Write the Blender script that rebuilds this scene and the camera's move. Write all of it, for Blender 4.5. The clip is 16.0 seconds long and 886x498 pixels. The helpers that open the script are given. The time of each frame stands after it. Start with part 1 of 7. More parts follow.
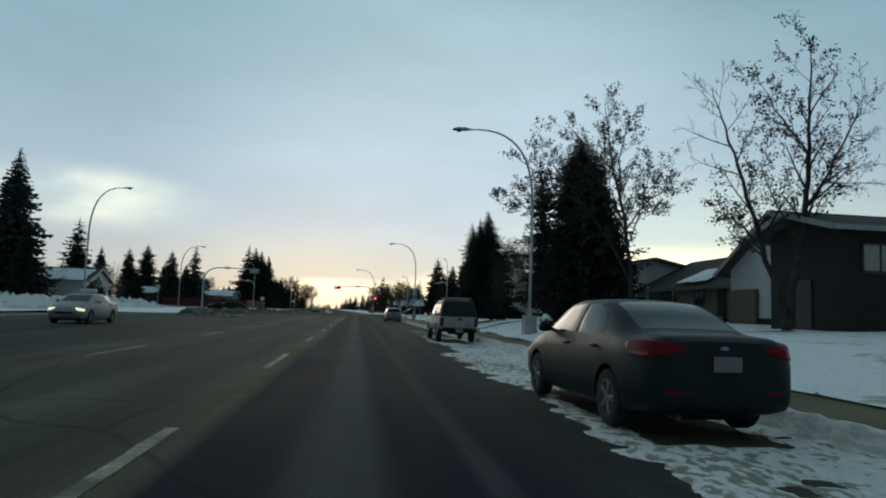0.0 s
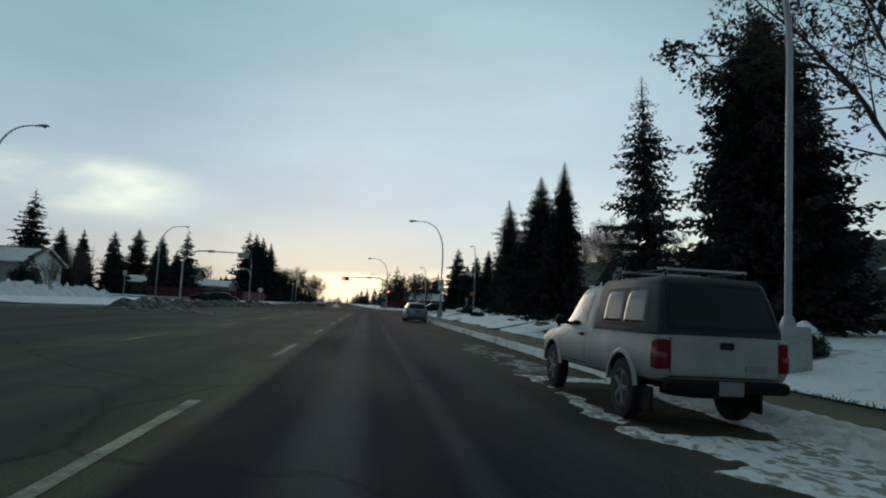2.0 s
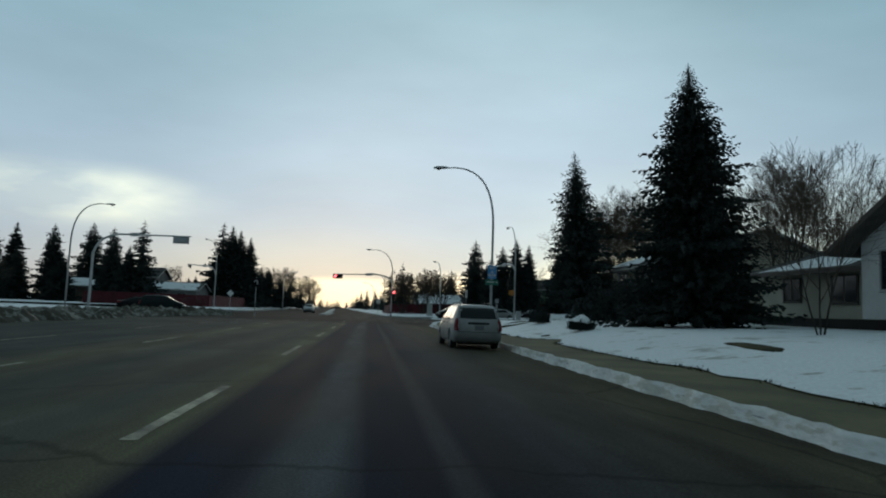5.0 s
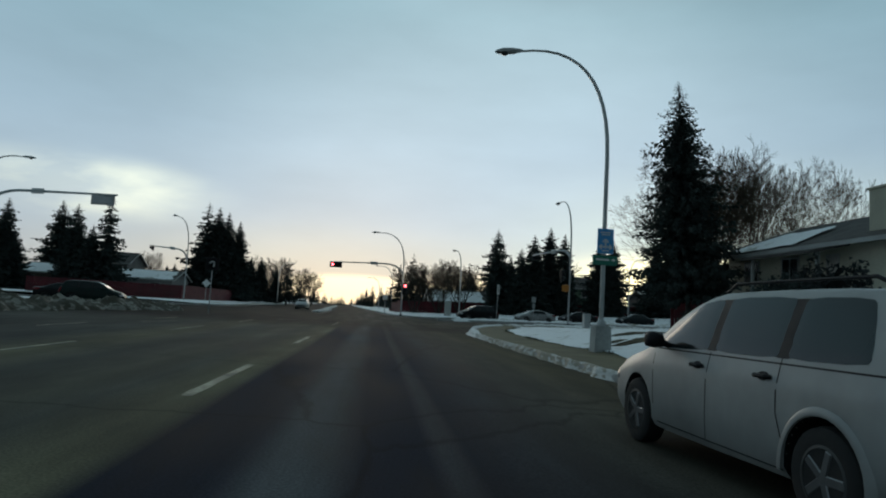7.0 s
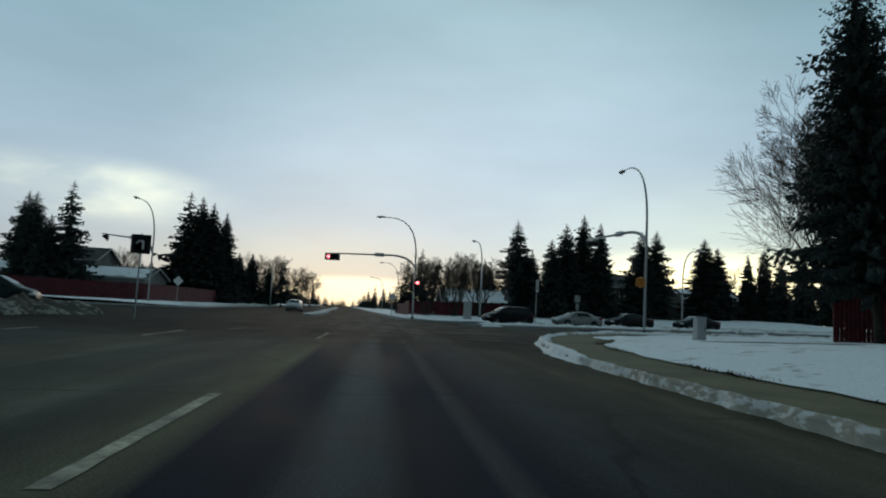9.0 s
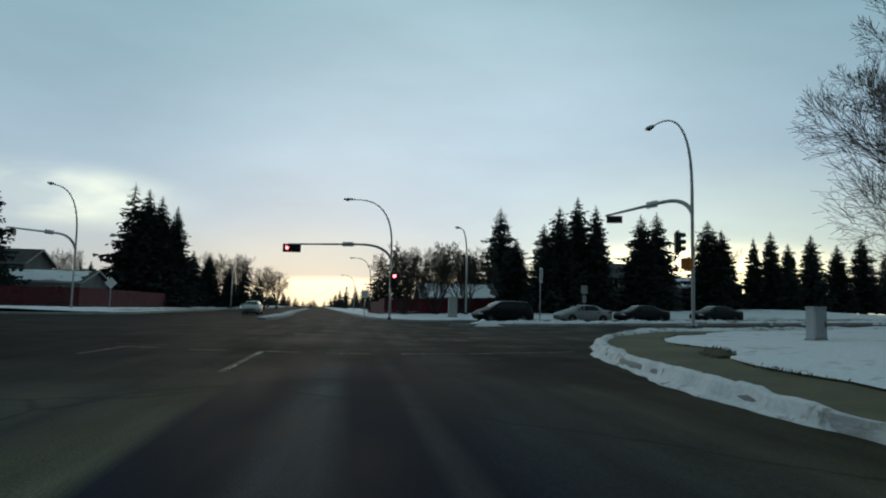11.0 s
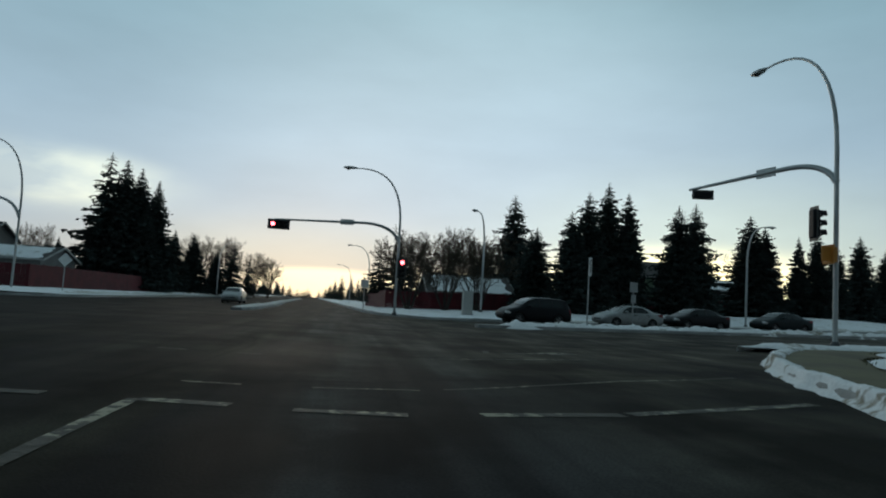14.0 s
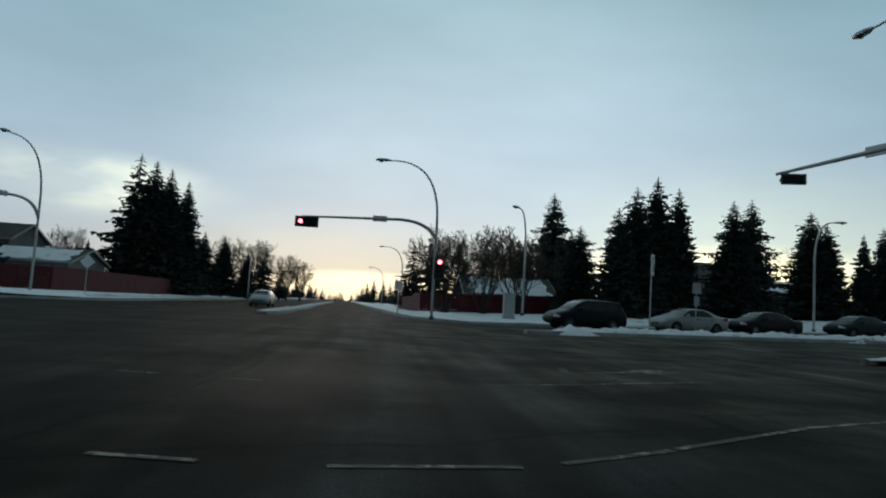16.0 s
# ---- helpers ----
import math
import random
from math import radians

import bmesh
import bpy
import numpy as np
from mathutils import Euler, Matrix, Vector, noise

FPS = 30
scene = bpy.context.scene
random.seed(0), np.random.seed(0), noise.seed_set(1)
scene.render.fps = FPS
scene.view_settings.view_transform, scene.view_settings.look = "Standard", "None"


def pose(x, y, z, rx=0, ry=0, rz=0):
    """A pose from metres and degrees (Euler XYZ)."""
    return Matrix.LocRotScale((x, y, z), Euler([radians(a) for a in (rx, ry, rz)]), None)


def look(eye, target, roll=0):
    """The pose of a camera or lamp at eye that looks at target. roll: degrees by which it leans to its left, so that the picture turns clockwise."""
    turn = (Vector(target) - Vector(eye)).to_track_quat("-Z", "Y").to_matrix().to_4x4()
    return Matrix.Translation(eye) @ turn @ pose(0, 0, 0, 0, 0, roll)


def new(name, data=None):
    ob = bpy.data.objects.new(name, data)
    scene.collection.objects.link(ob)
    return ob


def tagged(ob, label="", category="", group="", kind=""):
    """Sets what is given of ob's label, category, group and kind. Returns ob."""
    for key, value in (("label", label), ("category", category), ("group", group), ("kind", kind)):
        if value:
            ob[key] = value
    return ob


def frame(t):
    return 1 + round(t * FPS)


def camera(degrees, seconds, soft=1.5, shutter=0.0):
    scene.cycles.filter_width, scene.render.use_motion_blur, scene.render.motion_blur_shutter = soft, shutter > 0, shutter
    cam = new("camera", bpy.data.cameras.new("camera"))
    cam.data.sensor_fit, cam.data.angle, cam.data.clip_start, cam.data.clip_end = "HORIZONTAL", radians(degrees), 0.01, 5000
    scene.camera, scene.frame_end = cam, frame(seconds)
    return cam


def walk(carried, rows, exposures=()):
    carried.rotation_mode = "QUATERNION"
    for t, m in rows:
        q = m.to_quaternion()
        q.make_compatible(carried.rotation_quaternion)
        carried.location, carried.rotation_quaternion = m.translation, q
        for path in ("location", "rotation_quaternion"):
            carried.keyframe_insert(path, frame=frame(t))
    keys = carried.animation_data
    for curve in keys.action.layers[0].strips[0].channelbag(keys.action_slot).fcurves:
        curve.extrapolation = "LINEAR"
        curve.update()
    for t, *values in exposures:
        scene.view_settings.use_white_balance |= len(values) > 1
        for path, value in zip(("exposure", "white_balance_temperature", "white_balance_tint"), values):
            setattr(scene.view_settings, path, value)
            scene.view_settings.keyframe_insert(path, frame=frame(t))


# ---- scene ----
cam = camera(68.0, 16.0, 2.0)
PATH = [
    (0, (-0.086, 1.49, 1.149), (0.166, 3.465, 1.34), 2.1),
    (0.5, (0.003, 6.296, 1.215), (0.257, 8.272, 1.393), 2.9),
    (1, (0.058, 10.873, 1.178), (0.299, 12.849, 1.373), 3.5),
    (1.5, (0.056, 15.602, 1.165), (0.275, 17.58, 1.358), 3.8),
    (2, (0.092, 20.409, 1.144), (0.308, 22.39, 1.321), 3.0),
    (2.5, (0.139, 25.136, 1.135), (0.365, 27.115, 1.316), 1.9),
    (3, (0.141, 29.808, 1.142), (0.367, 31.785, 1.346), 2.9),
    (3.5, (0.118, 34.459, 1.158), (0.326, 36.438, 1.358), 3.3),
    (4, (0.151, 39.061, 1.183), (0.37, 41.038, 1.387), 2.8),
    (4.2, (0.159, 40.905, 1.184), (0.37, 42.885, 1.373), 1.8),
    (6.3, (0.282, 60.364, 1.073), (0.506, 62.343, 1.262), 3.1),
    (6.5, (0.278, 62.168, 1.07), (0.499, 64.146, 1.268), 3.2),
    (7, (0.275, 66.548, 1.108), (0.472, 68.529, 1.291), 3.4),
    (7.5, (0.274, 70.588, 1.141), (0.483, 72.567, 1.34), 3.4),
    (8, (0.284, 74.235, 1.105), (0.465, 76.217, 1.302), 3.6),
    (8.5, (0.096, 77.58, 1.062), (0.287, 79.561, 1.261), 3.0),
    (9, (-0.036, 80.444, 1.028), (0.156, 82.426, 1.216), 3.2),
    (11.3, (0.176, 91.017, 1.039), (0.465, 92.987, 1.222), 1.5),
    (11.5, (0.157, 91.763, 1.022), (0.422, 93.737, 1.21), 2.9),
    (12, (0.019, 93.342, 1.027), (0.189, 95.325, 1.221), 5.2),
    (12.5, (0.015, 94.832, 1.024), (0.158, 96.818, 1.211), 3.6),
    (13, (0.005, 96.24, 1.012), (0.188, 98.224, 1.191), 1.9),
    (13.5, (0.021, 97.577, 0.992), (0.382, 99.538, 1.149), -0.4),
    (14, (0.058, 98.886, 0.99), (0.348, 100.857, 1.159), 3.5),
    (14.5, (0.061, 100.035, 0.998), (0.291, 102.015, 1.164), 4.0),
    (15, (0.021, 100.887, 1.015), (0.252, 102.867, 1.183), 3.8),
    (15.5, (0.032, 101.641, 0.981), (0.245, 103.623, 1.144), 2.8),
    (16, (0.015, 102.293, 0.978), (0.21, 104.276, 1.15), 3.4),
]
walk(cam, [(t, look(eye, target, roll)) for t, eye, target, roll in PATH], [(0, 0.0), (16, 0.0)])
SKY = 1.0


# ---- world, sun and sky ----
world = bpy.data.worlds.new("overcast_sky")
scene.world = world
world.use_nodes = True


def set_ramp(ramp, stops):
    """Fills a colour ramp with (position, colour) rows."""
    el = ramp.elements
    while len(el) > 1:
        el.remove(el[-1])
    el[0].position, el[0].color = stops[0][0], (*stops[0][1], 1)
    for p, c in stops[1:]:
        el.new(p).color = (*c, 1)


def sky_nodes():
    nt = world.node_tree
    n, l = nt.nodes, nt.links
    n.clear()
    out, bg = n.new("ShaderNodeOutputWorld"), n.new("ShaderNodeBackground")
    tc, sep = n.new("ShaderNodeTexCoord"), n.new("ShaderNodeSeparateXYZ")
    l.new(tc.outputs["Generated"], sep.inputs[0])
    clear = n.new("ShaderNodeTexSky")
    clear.sky_type, clear.sun_disc = "NISHITA", False
    clear.sun_elevation, clear.sun_rotation = radians(4), radians(-3)
    scale = n.new("ShaderNodeMix")
    scale.data_type, scale.blend_type = "RGBA", "MULTIPLY"
    scale.inputs[0].default_value = 1.0
    l.new(clear.outputs[0], scale.inputs[6])
    scale.inputs[7].default_value = (0.05, 0.05, 0.05, 1)
    # cloud deck: brightest low down, greyer and bluer overhead
    deck = n.new("ShaderNodeValToRGB")
    stops = [(0.0, (0.46, 0.48, 0.46)), (0.05, (0.485, 0.55, 0.585)), (0.12, (0.45, 0.575, 0.68)), (0.24, (0.397, 0.56, 0.68)), (0.42, (0.277, 0.46, 0.545)), (0.60, (0.25, 0.39, 0.45)), (1.0, (0.22, 0.335, 0.38))]
    set_ramp(deck.color_ramp, stops)
    l.new(sep.outputs[2], deck.inputs[0])
    # streaky cloud structure, stretched along the horizon
    mp = n.new("ShaderNodeMapping")
    mp.inputs["Scale"].default_value = (1.3, 1.3, 4.0)
    l.new(tc.outputs["Generated"], mp.inputs[0])
    nz = n.new("ShaderNodeTexNoise")
    nz.inputs["Scale"].default_value, nz.inputs["Detail"].default_value, nz.inputs["Roughness"].default_value = 1.6, 6.0, 0.55
    l.new(mp.outputs[0], nz.inputs["Vector"])
    band = n.new("ShaderNodeMapRange")
    band.inputs[1].default_value, band.inputs[2].default_value, band.inputs[3].default_value, band.inputs[4].default_value = 0.3, 0.7, 0.91, 1.10
    l.new(nz.outputs[0], band.inputs[0])
    clouds = n.new("ShaderNodeVectorMath")
    clouds.operation = "SCALE"
    l.new(deck.outputs[0], clouds.inputs[0])
    l.new(band.outputs[0], clouds.inputs["Scale"])
    both = n.new("ShaderNodeMix")
    both.data_type = "RGBA"
    both.inputs[0].default_value = 0.9
    l.new(scale.outputs[2], both.inputs[6])
    l.new(clouds.outputs[0], both.inputs[7])

    wisp = n.new("ShaderNodeTexNoise")
    wisp.inputs["Scale"].default_value, wisp.inputs["Detail"].default_value, wisp.inputs["Distortion"].default_value = 4.2, 5.0, 0.15
    l.new(mp.outputs[0], wisp.inputs["Vector"])
    torn = n.new("ShaderNodeMapRange")
    torn.inputs[1].default_value, torn.inputs[2].default_value, torn.inputs[3].default_value, torn.inputs[4].default_value = 0.36, 0.66, 0.25, 1.45
    l.new(wisp.outputs[0], torn.inputs[0])

    def glow(direction, inner, outer, squash, color, power, previous, tear=None):
        """Light breaking through the deck round a direction: a soft spot, wider than high."""
        m = n.new("ShaderNodeMapping")
        m.vector_type = "POINT"
        d = Vector(direction).normalized()
        m.inputs["Location"].default_value = (-d.x, -d.y, -d.z * squash)
        m.inputs["Scale"].default_value = (1, 1, squash)
        l.new(tc.outputs["Generated"], m.inputs[0])
        ln = n.new("ShaderNodeVectorMath")
        ln.operation = "LENGTH"
        l.new(m.outputs[0], ln.inputs[0])
        rg = n.new("ShaderNodeMapRange")
        rg.interpolation_type = "SMOOTHERSTEP"
        rg.inputs[1].default_value, rg.inputs[2].default_value, rg.inputs[3].default_value, rg.inputs[4].default_value = inner, outer, power, 0.0
        l.new(ln.outputs["Value"], rg.inputs[0])
        wob = n.new("ShaderNodeMath")
        wob.operation = "MULTIPLY"
        l.new(rg.outputs[0], wob.inputs[0])
        l.new(tear or band.outputs[0], wob.inputs[1])
        c = n.new("ShaderNodeVectorMath")
        c.operation = "SCALE"
        c.inputs[0].default_value = color
        l.new(wob.outputs[0], c.inputs["Scale"])
        add = n.new("ShaderNodeVectorMath")
        add.operation = "ADD"
        l.new(previous, add.inputs[0])
        l.new(c.outputs[0], add.inputs[1])
        return add.outputs[0]

    # dusk: the deck is dimmer away from the low sun
    dusk = n.new("ShaderNodeMapRange")
    dusk.interpolation_type = "SMOOTHSTEP"
    dusk.inputs[1].default_value, dusk.inputs[2].default_value, dusk.inputs[3].default_value, dusk.inputs[4].default_value = -0.8, 0.75, 0.42, 1.0
    l.new(sep.outputs[1], dusk.inputs[0])
    dim = n.new("ShaderNodeVectorMath")
    dim.operation = "SCALE"
    l.new(both.outputs[2], dim.inputs[0])
    l.new(dusk.outputs[0], dim.inputs["Scale"])
    col = dim.outputs[0]
    col = glow((-0.02, 1, 0.020), 0.09, 0.165, 5.5, (1.0, 0.84, 0.44), 0.62, col)
    col = glow((0.54, 1, 0.05), 0.05, 0.33, 4.2, (1.0, 0.80, 0.34), 1.35, col)
    col = glow((0.60, 1, 0.09), 0.0, 0.55, 2.8, (0.20, 0.20, 0.05), 1.0, col)
    col = glow((0.16, 1, 0.03), 0.0, 0.16, 4.0, (1.0, 0.72, 0.28), 0.9, col)
    col = glow((-0.05, 1, 0.045), 0.0, 0.55, 4.5, (0.28, 0.24, 0.08), 0.5, col)
    col = glow((-0.43, 1, 0.15), 0.0, 0.24, 4.0, (0.50, 0.46, 0.22), 1.0, col, torn.outputs[0])
    col = glow((0.20, 1, 0.26), 0.05, 0.62, 1.3, (0.15, 0.15, 0.145), 1.0, col)
    l.new(col, bg.inputs[0])
    bg.inputs[1].default_value = SKY
    l.new(bg.outputs[0], out.inputs[0])


sky_nodes()
sun = new("sun", bpy.data.lights.new("sun", "SUN"))
sun.data.energy, sun.data.angle, sun.data.color = 0.35, radians(25), (1.0, 0.86, 0.66)
sun.matrix_world = look((0, 0, 60), (6, -100, 48))


# ---- materials ----
def material(name, color, rough=0.8, metal=0.0, var=0.25, scale=6.0, fine=60.0, bump=0.15, tint=None, spec=0.5, coat=0.0, per_object=0.0):
    """A surface with a broad and a fine variation of its colour, roughness and relief, at the size of the world."""
    m = bpy.data.materials.new(name)
    m.use_nodes = True
    nt = m.node_tree
    n, l = nt.nodes, nt.links
    b = n["Principled BSDF"]
    tc = n.new("ShaderNodeTexCoord")
    geo = n.new("ShaderNodeNewGeometry")
    big, small = n.new("ShaderNodeTexNoise"), n.new("ShaderNodeTexNoise")
    big.inputs["Scale"].default_value, big.inputs["Detail"].default_value = scale / 10, 4
    small.inputs["Scale"].default_value, small.inputs["Detail"].default_value = fine / 10, 3
    for t in (big, small):
        l.new(geo.outputs["Position"], t.inputs["Vector"])
    mix = n.new("ShaderNodeMix")
    mix.data_type = "RGBA"
    dark = tint if tint else tuple(c * (1 - var) for c in color)
    mix.inputs[6].default_value, mix.inputs[7].default_value = (*dark, 1), (*[min(1, c * (1 + var * 0.5)) for c in color], 1)
    ramp = n.new("ShaderNodeMapRange")
    ramp.inputs[1].default_value, ramp.inputs[2].default_value = 0.35, 0.65
    l.new(big.outputs[0], ramp.inputs[0])
    l.new(ramp.outputs[0], mix.inputs[0])
    fin = n.new("ShaderNodeMix")
    fin.data_type, fin.blend_type = "RGBA", "MULTIPLY"
    fin.inputs[0].default_value = min(1.0, var * 1.6)
    l.new(mix.outputs[2], fin.inputs[6])
    l.new(small.outputs[0], fin.inputs[7])
    gain = n.new("ShaderNodeVectorMath")
    gain.operation = "SCALE"
    gain.inputs["Scale"].default_value = 1 + 0.7 * min(1.0, var * 1.6)
    l.new(fin.outputs[2], gain.inputs[0])
    last = gain.outputs[0]
    if per_object:
        info = n.new("ShaderNodeObjectInfo")
        mr = n.new("ShaderNodeMapRange")
        mr.inputs[3].default_value, mr.inputs[4].default_value = 1 - per_object, 1 + per_object
        l.new(info.outputs["Random"], mr.inputs[0])
        g2 = n.new("ShaderNodeVectorMath")
        g2.operation = "SCALE"
        l.new(last, g2.inputs[0])
        l.new(mr.outputs[0], g2.inputs["Scale"])
        last = g2.outputs[0]
    l.new(last, b.inputs["Base Color"])
    b.inputs["Metallic"].default_value = metal
    b.inputs["Specular IOR Level"].default_value = spec
    b.inputs["Coat Weight"].default_value = coat
    rr = n.new("ShaderNodeMapRange")
    rr.inputs[3].default_value, rr.inputs[4].default_value = max(0.02, rough - 0.12), min(1, rough + 0.12)
    l.new(small.outputs[0], rr.inputs[0])
    l.new(rr.outputs[0], b.inputs["Roughness"])
    if bump:
        bp = n.new("ShaderNodeBump")
        bp.inputs["Strength"].default_value, bp.inputs["Distance"].default_value = bump, 0.03
        l.new(small.outputs[0], bp.inputs["Height"])
        l.new(bp.outputs[0], b.inputs["Normal"])
    return m


def glowing(name, color, power):
    m = bpy.data.materials.new(name)
    m.use_nodes = True
    b = m.node_tree.nodes["Principled BSDF"]
    b.inputs["Base Color"].default_value = (*color, 1)
    b.inputs["Emission Color"].default_value, b.inputs["Emission Strength"].default_value = (*color, 1), power
    b.inputs["Roughness"].default_value = 0.3
    return m


def asphalt_material(name, streaks):
    """Worn winter asphalt. Its lanes run along y: wet dark wheel paths, paler sand and salt between them."""
    m = bpy.data.materials.new(name)
    m.use_nodes = True
    nt = m.node_tree
    n, l = nt.nodes, nt.links
    b = n["Principled BSDF"]
    geo = n.new("ShaderNodeNewGeometry")
    sep = n.new("ShaderNodeSeparateXYZ")
    l.new(geo.outputs["Position"], sep.inputs[0])
    # wandering of the lanes' streaks
    long = n.new("ShaderNodeMapping")
    long.inputs["Scale"].default_value = (0.9, 0.05, 0.0)
    l.new(geo.outputs["Position"], long.inputs[0])
    wn = n.new("ShaderNodeTexNoise")
    wn.inputs["Scale"].default_value, wn.inputs["Detail"].default_value = 1.0, 5
    l.new(long.outputs[0], wn.inputs["Vector"])
    wand = n.new("ShaderNodeMath")
    wand.operation = "MULTIPLY_ADD"
    wand.inputs[1].default_value, wand.inputs[2].default_value = 0.30, -0.15
    l.new(wn.outputs[0], wand.inputs[0])
    px = n.new("ShaderNodeMath")
    px.operation = "ADD"
    l.new(sep.outputs[0], px.inputs[0])
    l.new(wand.outputs[0], px.inputs[1])
    rg = n.new("ShaderNodeMapRange")
    rg.inputs[1].default_value, rg.inputs[2].default_value = -22, 8
    l.new(px.outputs[0], rg.inputs[0])
    ramp = n.new("ShaderNodeValToRGB")
    r = ramp.color_ramp
    r.interpolation = "LINEAR"
    set_ramp(r, [((x + 22) / 30, c) for x, c in streaks])
    l.new(rg.outputs[0], ramp.inputs[0])
    # the cross street and the crossing: mottled, without lanes, darker near than far
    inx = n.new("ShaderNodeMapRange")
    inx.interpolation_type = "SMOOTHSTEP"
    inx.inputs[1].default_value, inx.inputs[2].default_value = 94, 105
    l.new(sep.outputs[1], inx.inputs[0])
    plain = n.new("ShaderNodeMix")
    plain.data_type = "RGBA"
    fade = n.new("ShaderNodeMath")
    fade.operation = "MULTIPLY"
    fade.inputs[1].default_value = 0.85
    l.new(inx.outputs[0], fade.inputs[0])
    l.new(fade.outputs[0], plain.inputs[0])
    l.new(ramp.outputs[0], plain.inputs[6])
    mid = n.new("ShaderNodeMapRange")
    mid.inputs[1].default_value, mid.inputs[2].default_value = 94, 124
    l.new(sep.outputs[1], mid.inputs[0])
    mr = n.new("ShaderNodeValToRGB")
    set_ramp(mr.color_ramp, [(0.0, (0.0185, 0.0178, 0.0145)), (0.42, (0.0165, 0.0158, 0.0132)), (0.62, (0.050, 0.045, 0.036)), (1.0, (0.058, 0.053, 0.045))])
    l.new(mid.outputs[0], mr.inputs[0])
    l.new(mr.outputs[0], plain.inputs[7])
    # blotches, stains and tyre smears
    sm = n.new("ShaderNodeMapping")
    sm.inputs["Scale"].default_value = (0.8, 0.22, 1.0)
    l.new(geo.outputs["Position"], sm.inputs[0])
    blot = n.new("ShaderNodeTexNoise")
    blot.inputs["Scale"].default_value, blot.inputs["Detail"].default_value, blot.inputs["Roughness"].default_value = 0.8, 6, 0.62
    l.new(sm.outputs[0], blot.inputs["Vector"])
    bm_ = n.new("ShaderNodeMapRange")
    bm_.inputs[1].default_value, bm_.inputs[2].default_value, bm_.inputs[3].default_value, bm_.inputs[4].default_value = 0.3, 0.72, 0.42, 1.65
    l.new(blot.outputs[0], bm_.inputs[0])
    # the crossing: left darkened partly to paint in lens corner falloff; sandier to the right
    side_tone = n.new("ShaderNodeValToRGB")
    set_ramp(side_tone.color_ramp, [((x + 22) / 30, (c * 0.6,) * 3) for x, c in ((-22, 0.30), (-4.5, 0.30), (-1.4, 0.72), (-0.5, 1.0), (0.1, 1.35), (0.5, 1.05), (1.4, 1.3), (2.4, 1.25), (3.5, 0.95), (5.5, 1.1), (7.5, 1.1))])
    l.new(rg.outputs[0], side_tone.inputs[0])
    side_gain = n.new("ShaderNodeMath")
    side_gain.operation = "MULTIPLY"
    side_gain.inputs[1].default_value = 1 / 0.6
    l.new(side_tone.outputs[0], side_gain.inputs[0])
    # the sideways tone fades in over the crossing only
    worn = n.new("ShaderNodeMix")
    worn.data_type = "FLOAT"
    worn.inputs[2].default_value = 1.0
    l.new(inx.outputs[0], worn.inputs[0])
    l.new(side_gain.outputs[0], worn.inputs[3])
    # oil and melt-water blots of the crossing
    pool = n.new("ShaderNodeTexNoise")
    pool.inputs["Scale"].default_value, pool.inputs["Detail"].default_value, pool.inputs["Roughness"].default_value = 0.42, 6, 0.6
    l.new(geo.outputs["Position"], pool.inputs["Vector"])
    dark = n.new("ShaderNodeMapRange")
    dark.inputs[1].default_value, dark.inputs[2].default_value, dark.inputs[3].default_value, dark.inputs[4].default_value = 0.40, 0.62, 0.42, 1.5
    l.new(pool.outputs[0], dark.inputs[0])
    blots = n.new("ShaderNodeMix")
    blots.data_type = "FLOAT"
    blots.inputs[2].default_value = 1.0
    l.new(inx.outputs[0], blots.inputs[0])
    l.new(dark.outputs[0], blots.inputs[3])
    both = n.new("ShaderNodeMath")
    both.operation = "MULTIPLY"
    l.new(worn.outputs[0], both.inputs[0])
    l.new(blots.outputs[0], both.inputs[1])
    mott = n.new("ShaderNodeMath")
    mott.operation = "MULTIPLY"
    l.new(both.outputs[0], mott.inputs[0])
    l.new(bm_.outputs[0], mott.inputs[1])
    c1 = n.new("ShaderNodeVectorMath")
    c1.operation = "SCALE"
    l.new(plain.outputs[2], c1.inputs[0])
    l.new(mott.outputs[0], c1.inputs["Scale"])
    grit = n.new("ShaderNodeTexNoise")
    grit.inputs["Scale"].default_value, grit.inputs["Detail"].default_value = 45, 2
    l.new(geo.outputs["Position"], grit.inputs["Vector"])
    gm = n.new("ShaderNodeMapRange")
    gm.inputs[1].default_value, gm.inputs[2].default_value, gm.inputs[3].default_value, gm.inputs[4].default_value = 0.3, 0.7, 0.7, 1.3
    l.new(grit.outputs[0], gm.inputs[0])
    # long smears left by tyres, strongest on the crossing
    sl = n.new("ShaderNodeMapping")
    sl.inputs["Scale"].default_value, sl.inputs["Rotation"].default_value = (1.7, 0.07, 0.0), (0, 0, radians(3))
    l.new(geo.outputs["Position"], sl.inputs[0])
    sn = n.new("ShaderNodeTexNoise")
    sn.inputs["Scale"].default_value, sn.inputs["Detail"].default_value, sn.inputs["Distortion"].default_value = 1.0, 4, 0.4
    l.new(sl.outputs[0], sn.inputs["Vector"])
    weak, strong = n.new("ShaderNodeMapRange"), n.new("ShaderNodeMapRange")
    weak.inputs[1].default_value, weak.inputs[2].default_value, weak.inputs[3].default_value, weak.inputs[4].default_value = 0.32, 0.68, 0.85, 1.15
    strong.inputs[1].default_value, strong.inputs[2].default_value, strong.inputs[3].default_value, strong.inputs[4].default_value = 0.34, 0.66, 0.62, 1.4
    pick = n.new("ShaderNodeMix")
    pick.data_type = "FLOAT"
    l.new(inx.outputs[0], pick.inputs[0])
    for q, k in ((weak, 2), (strong, 3)):
        l.new(sn.outputs[0], q.inputs[0])
        l.new(q.outputs[0], pick.inputs[k])
    smear = n.new("ShaderNodeVectorMath")
    smear.operation = "SCALE"
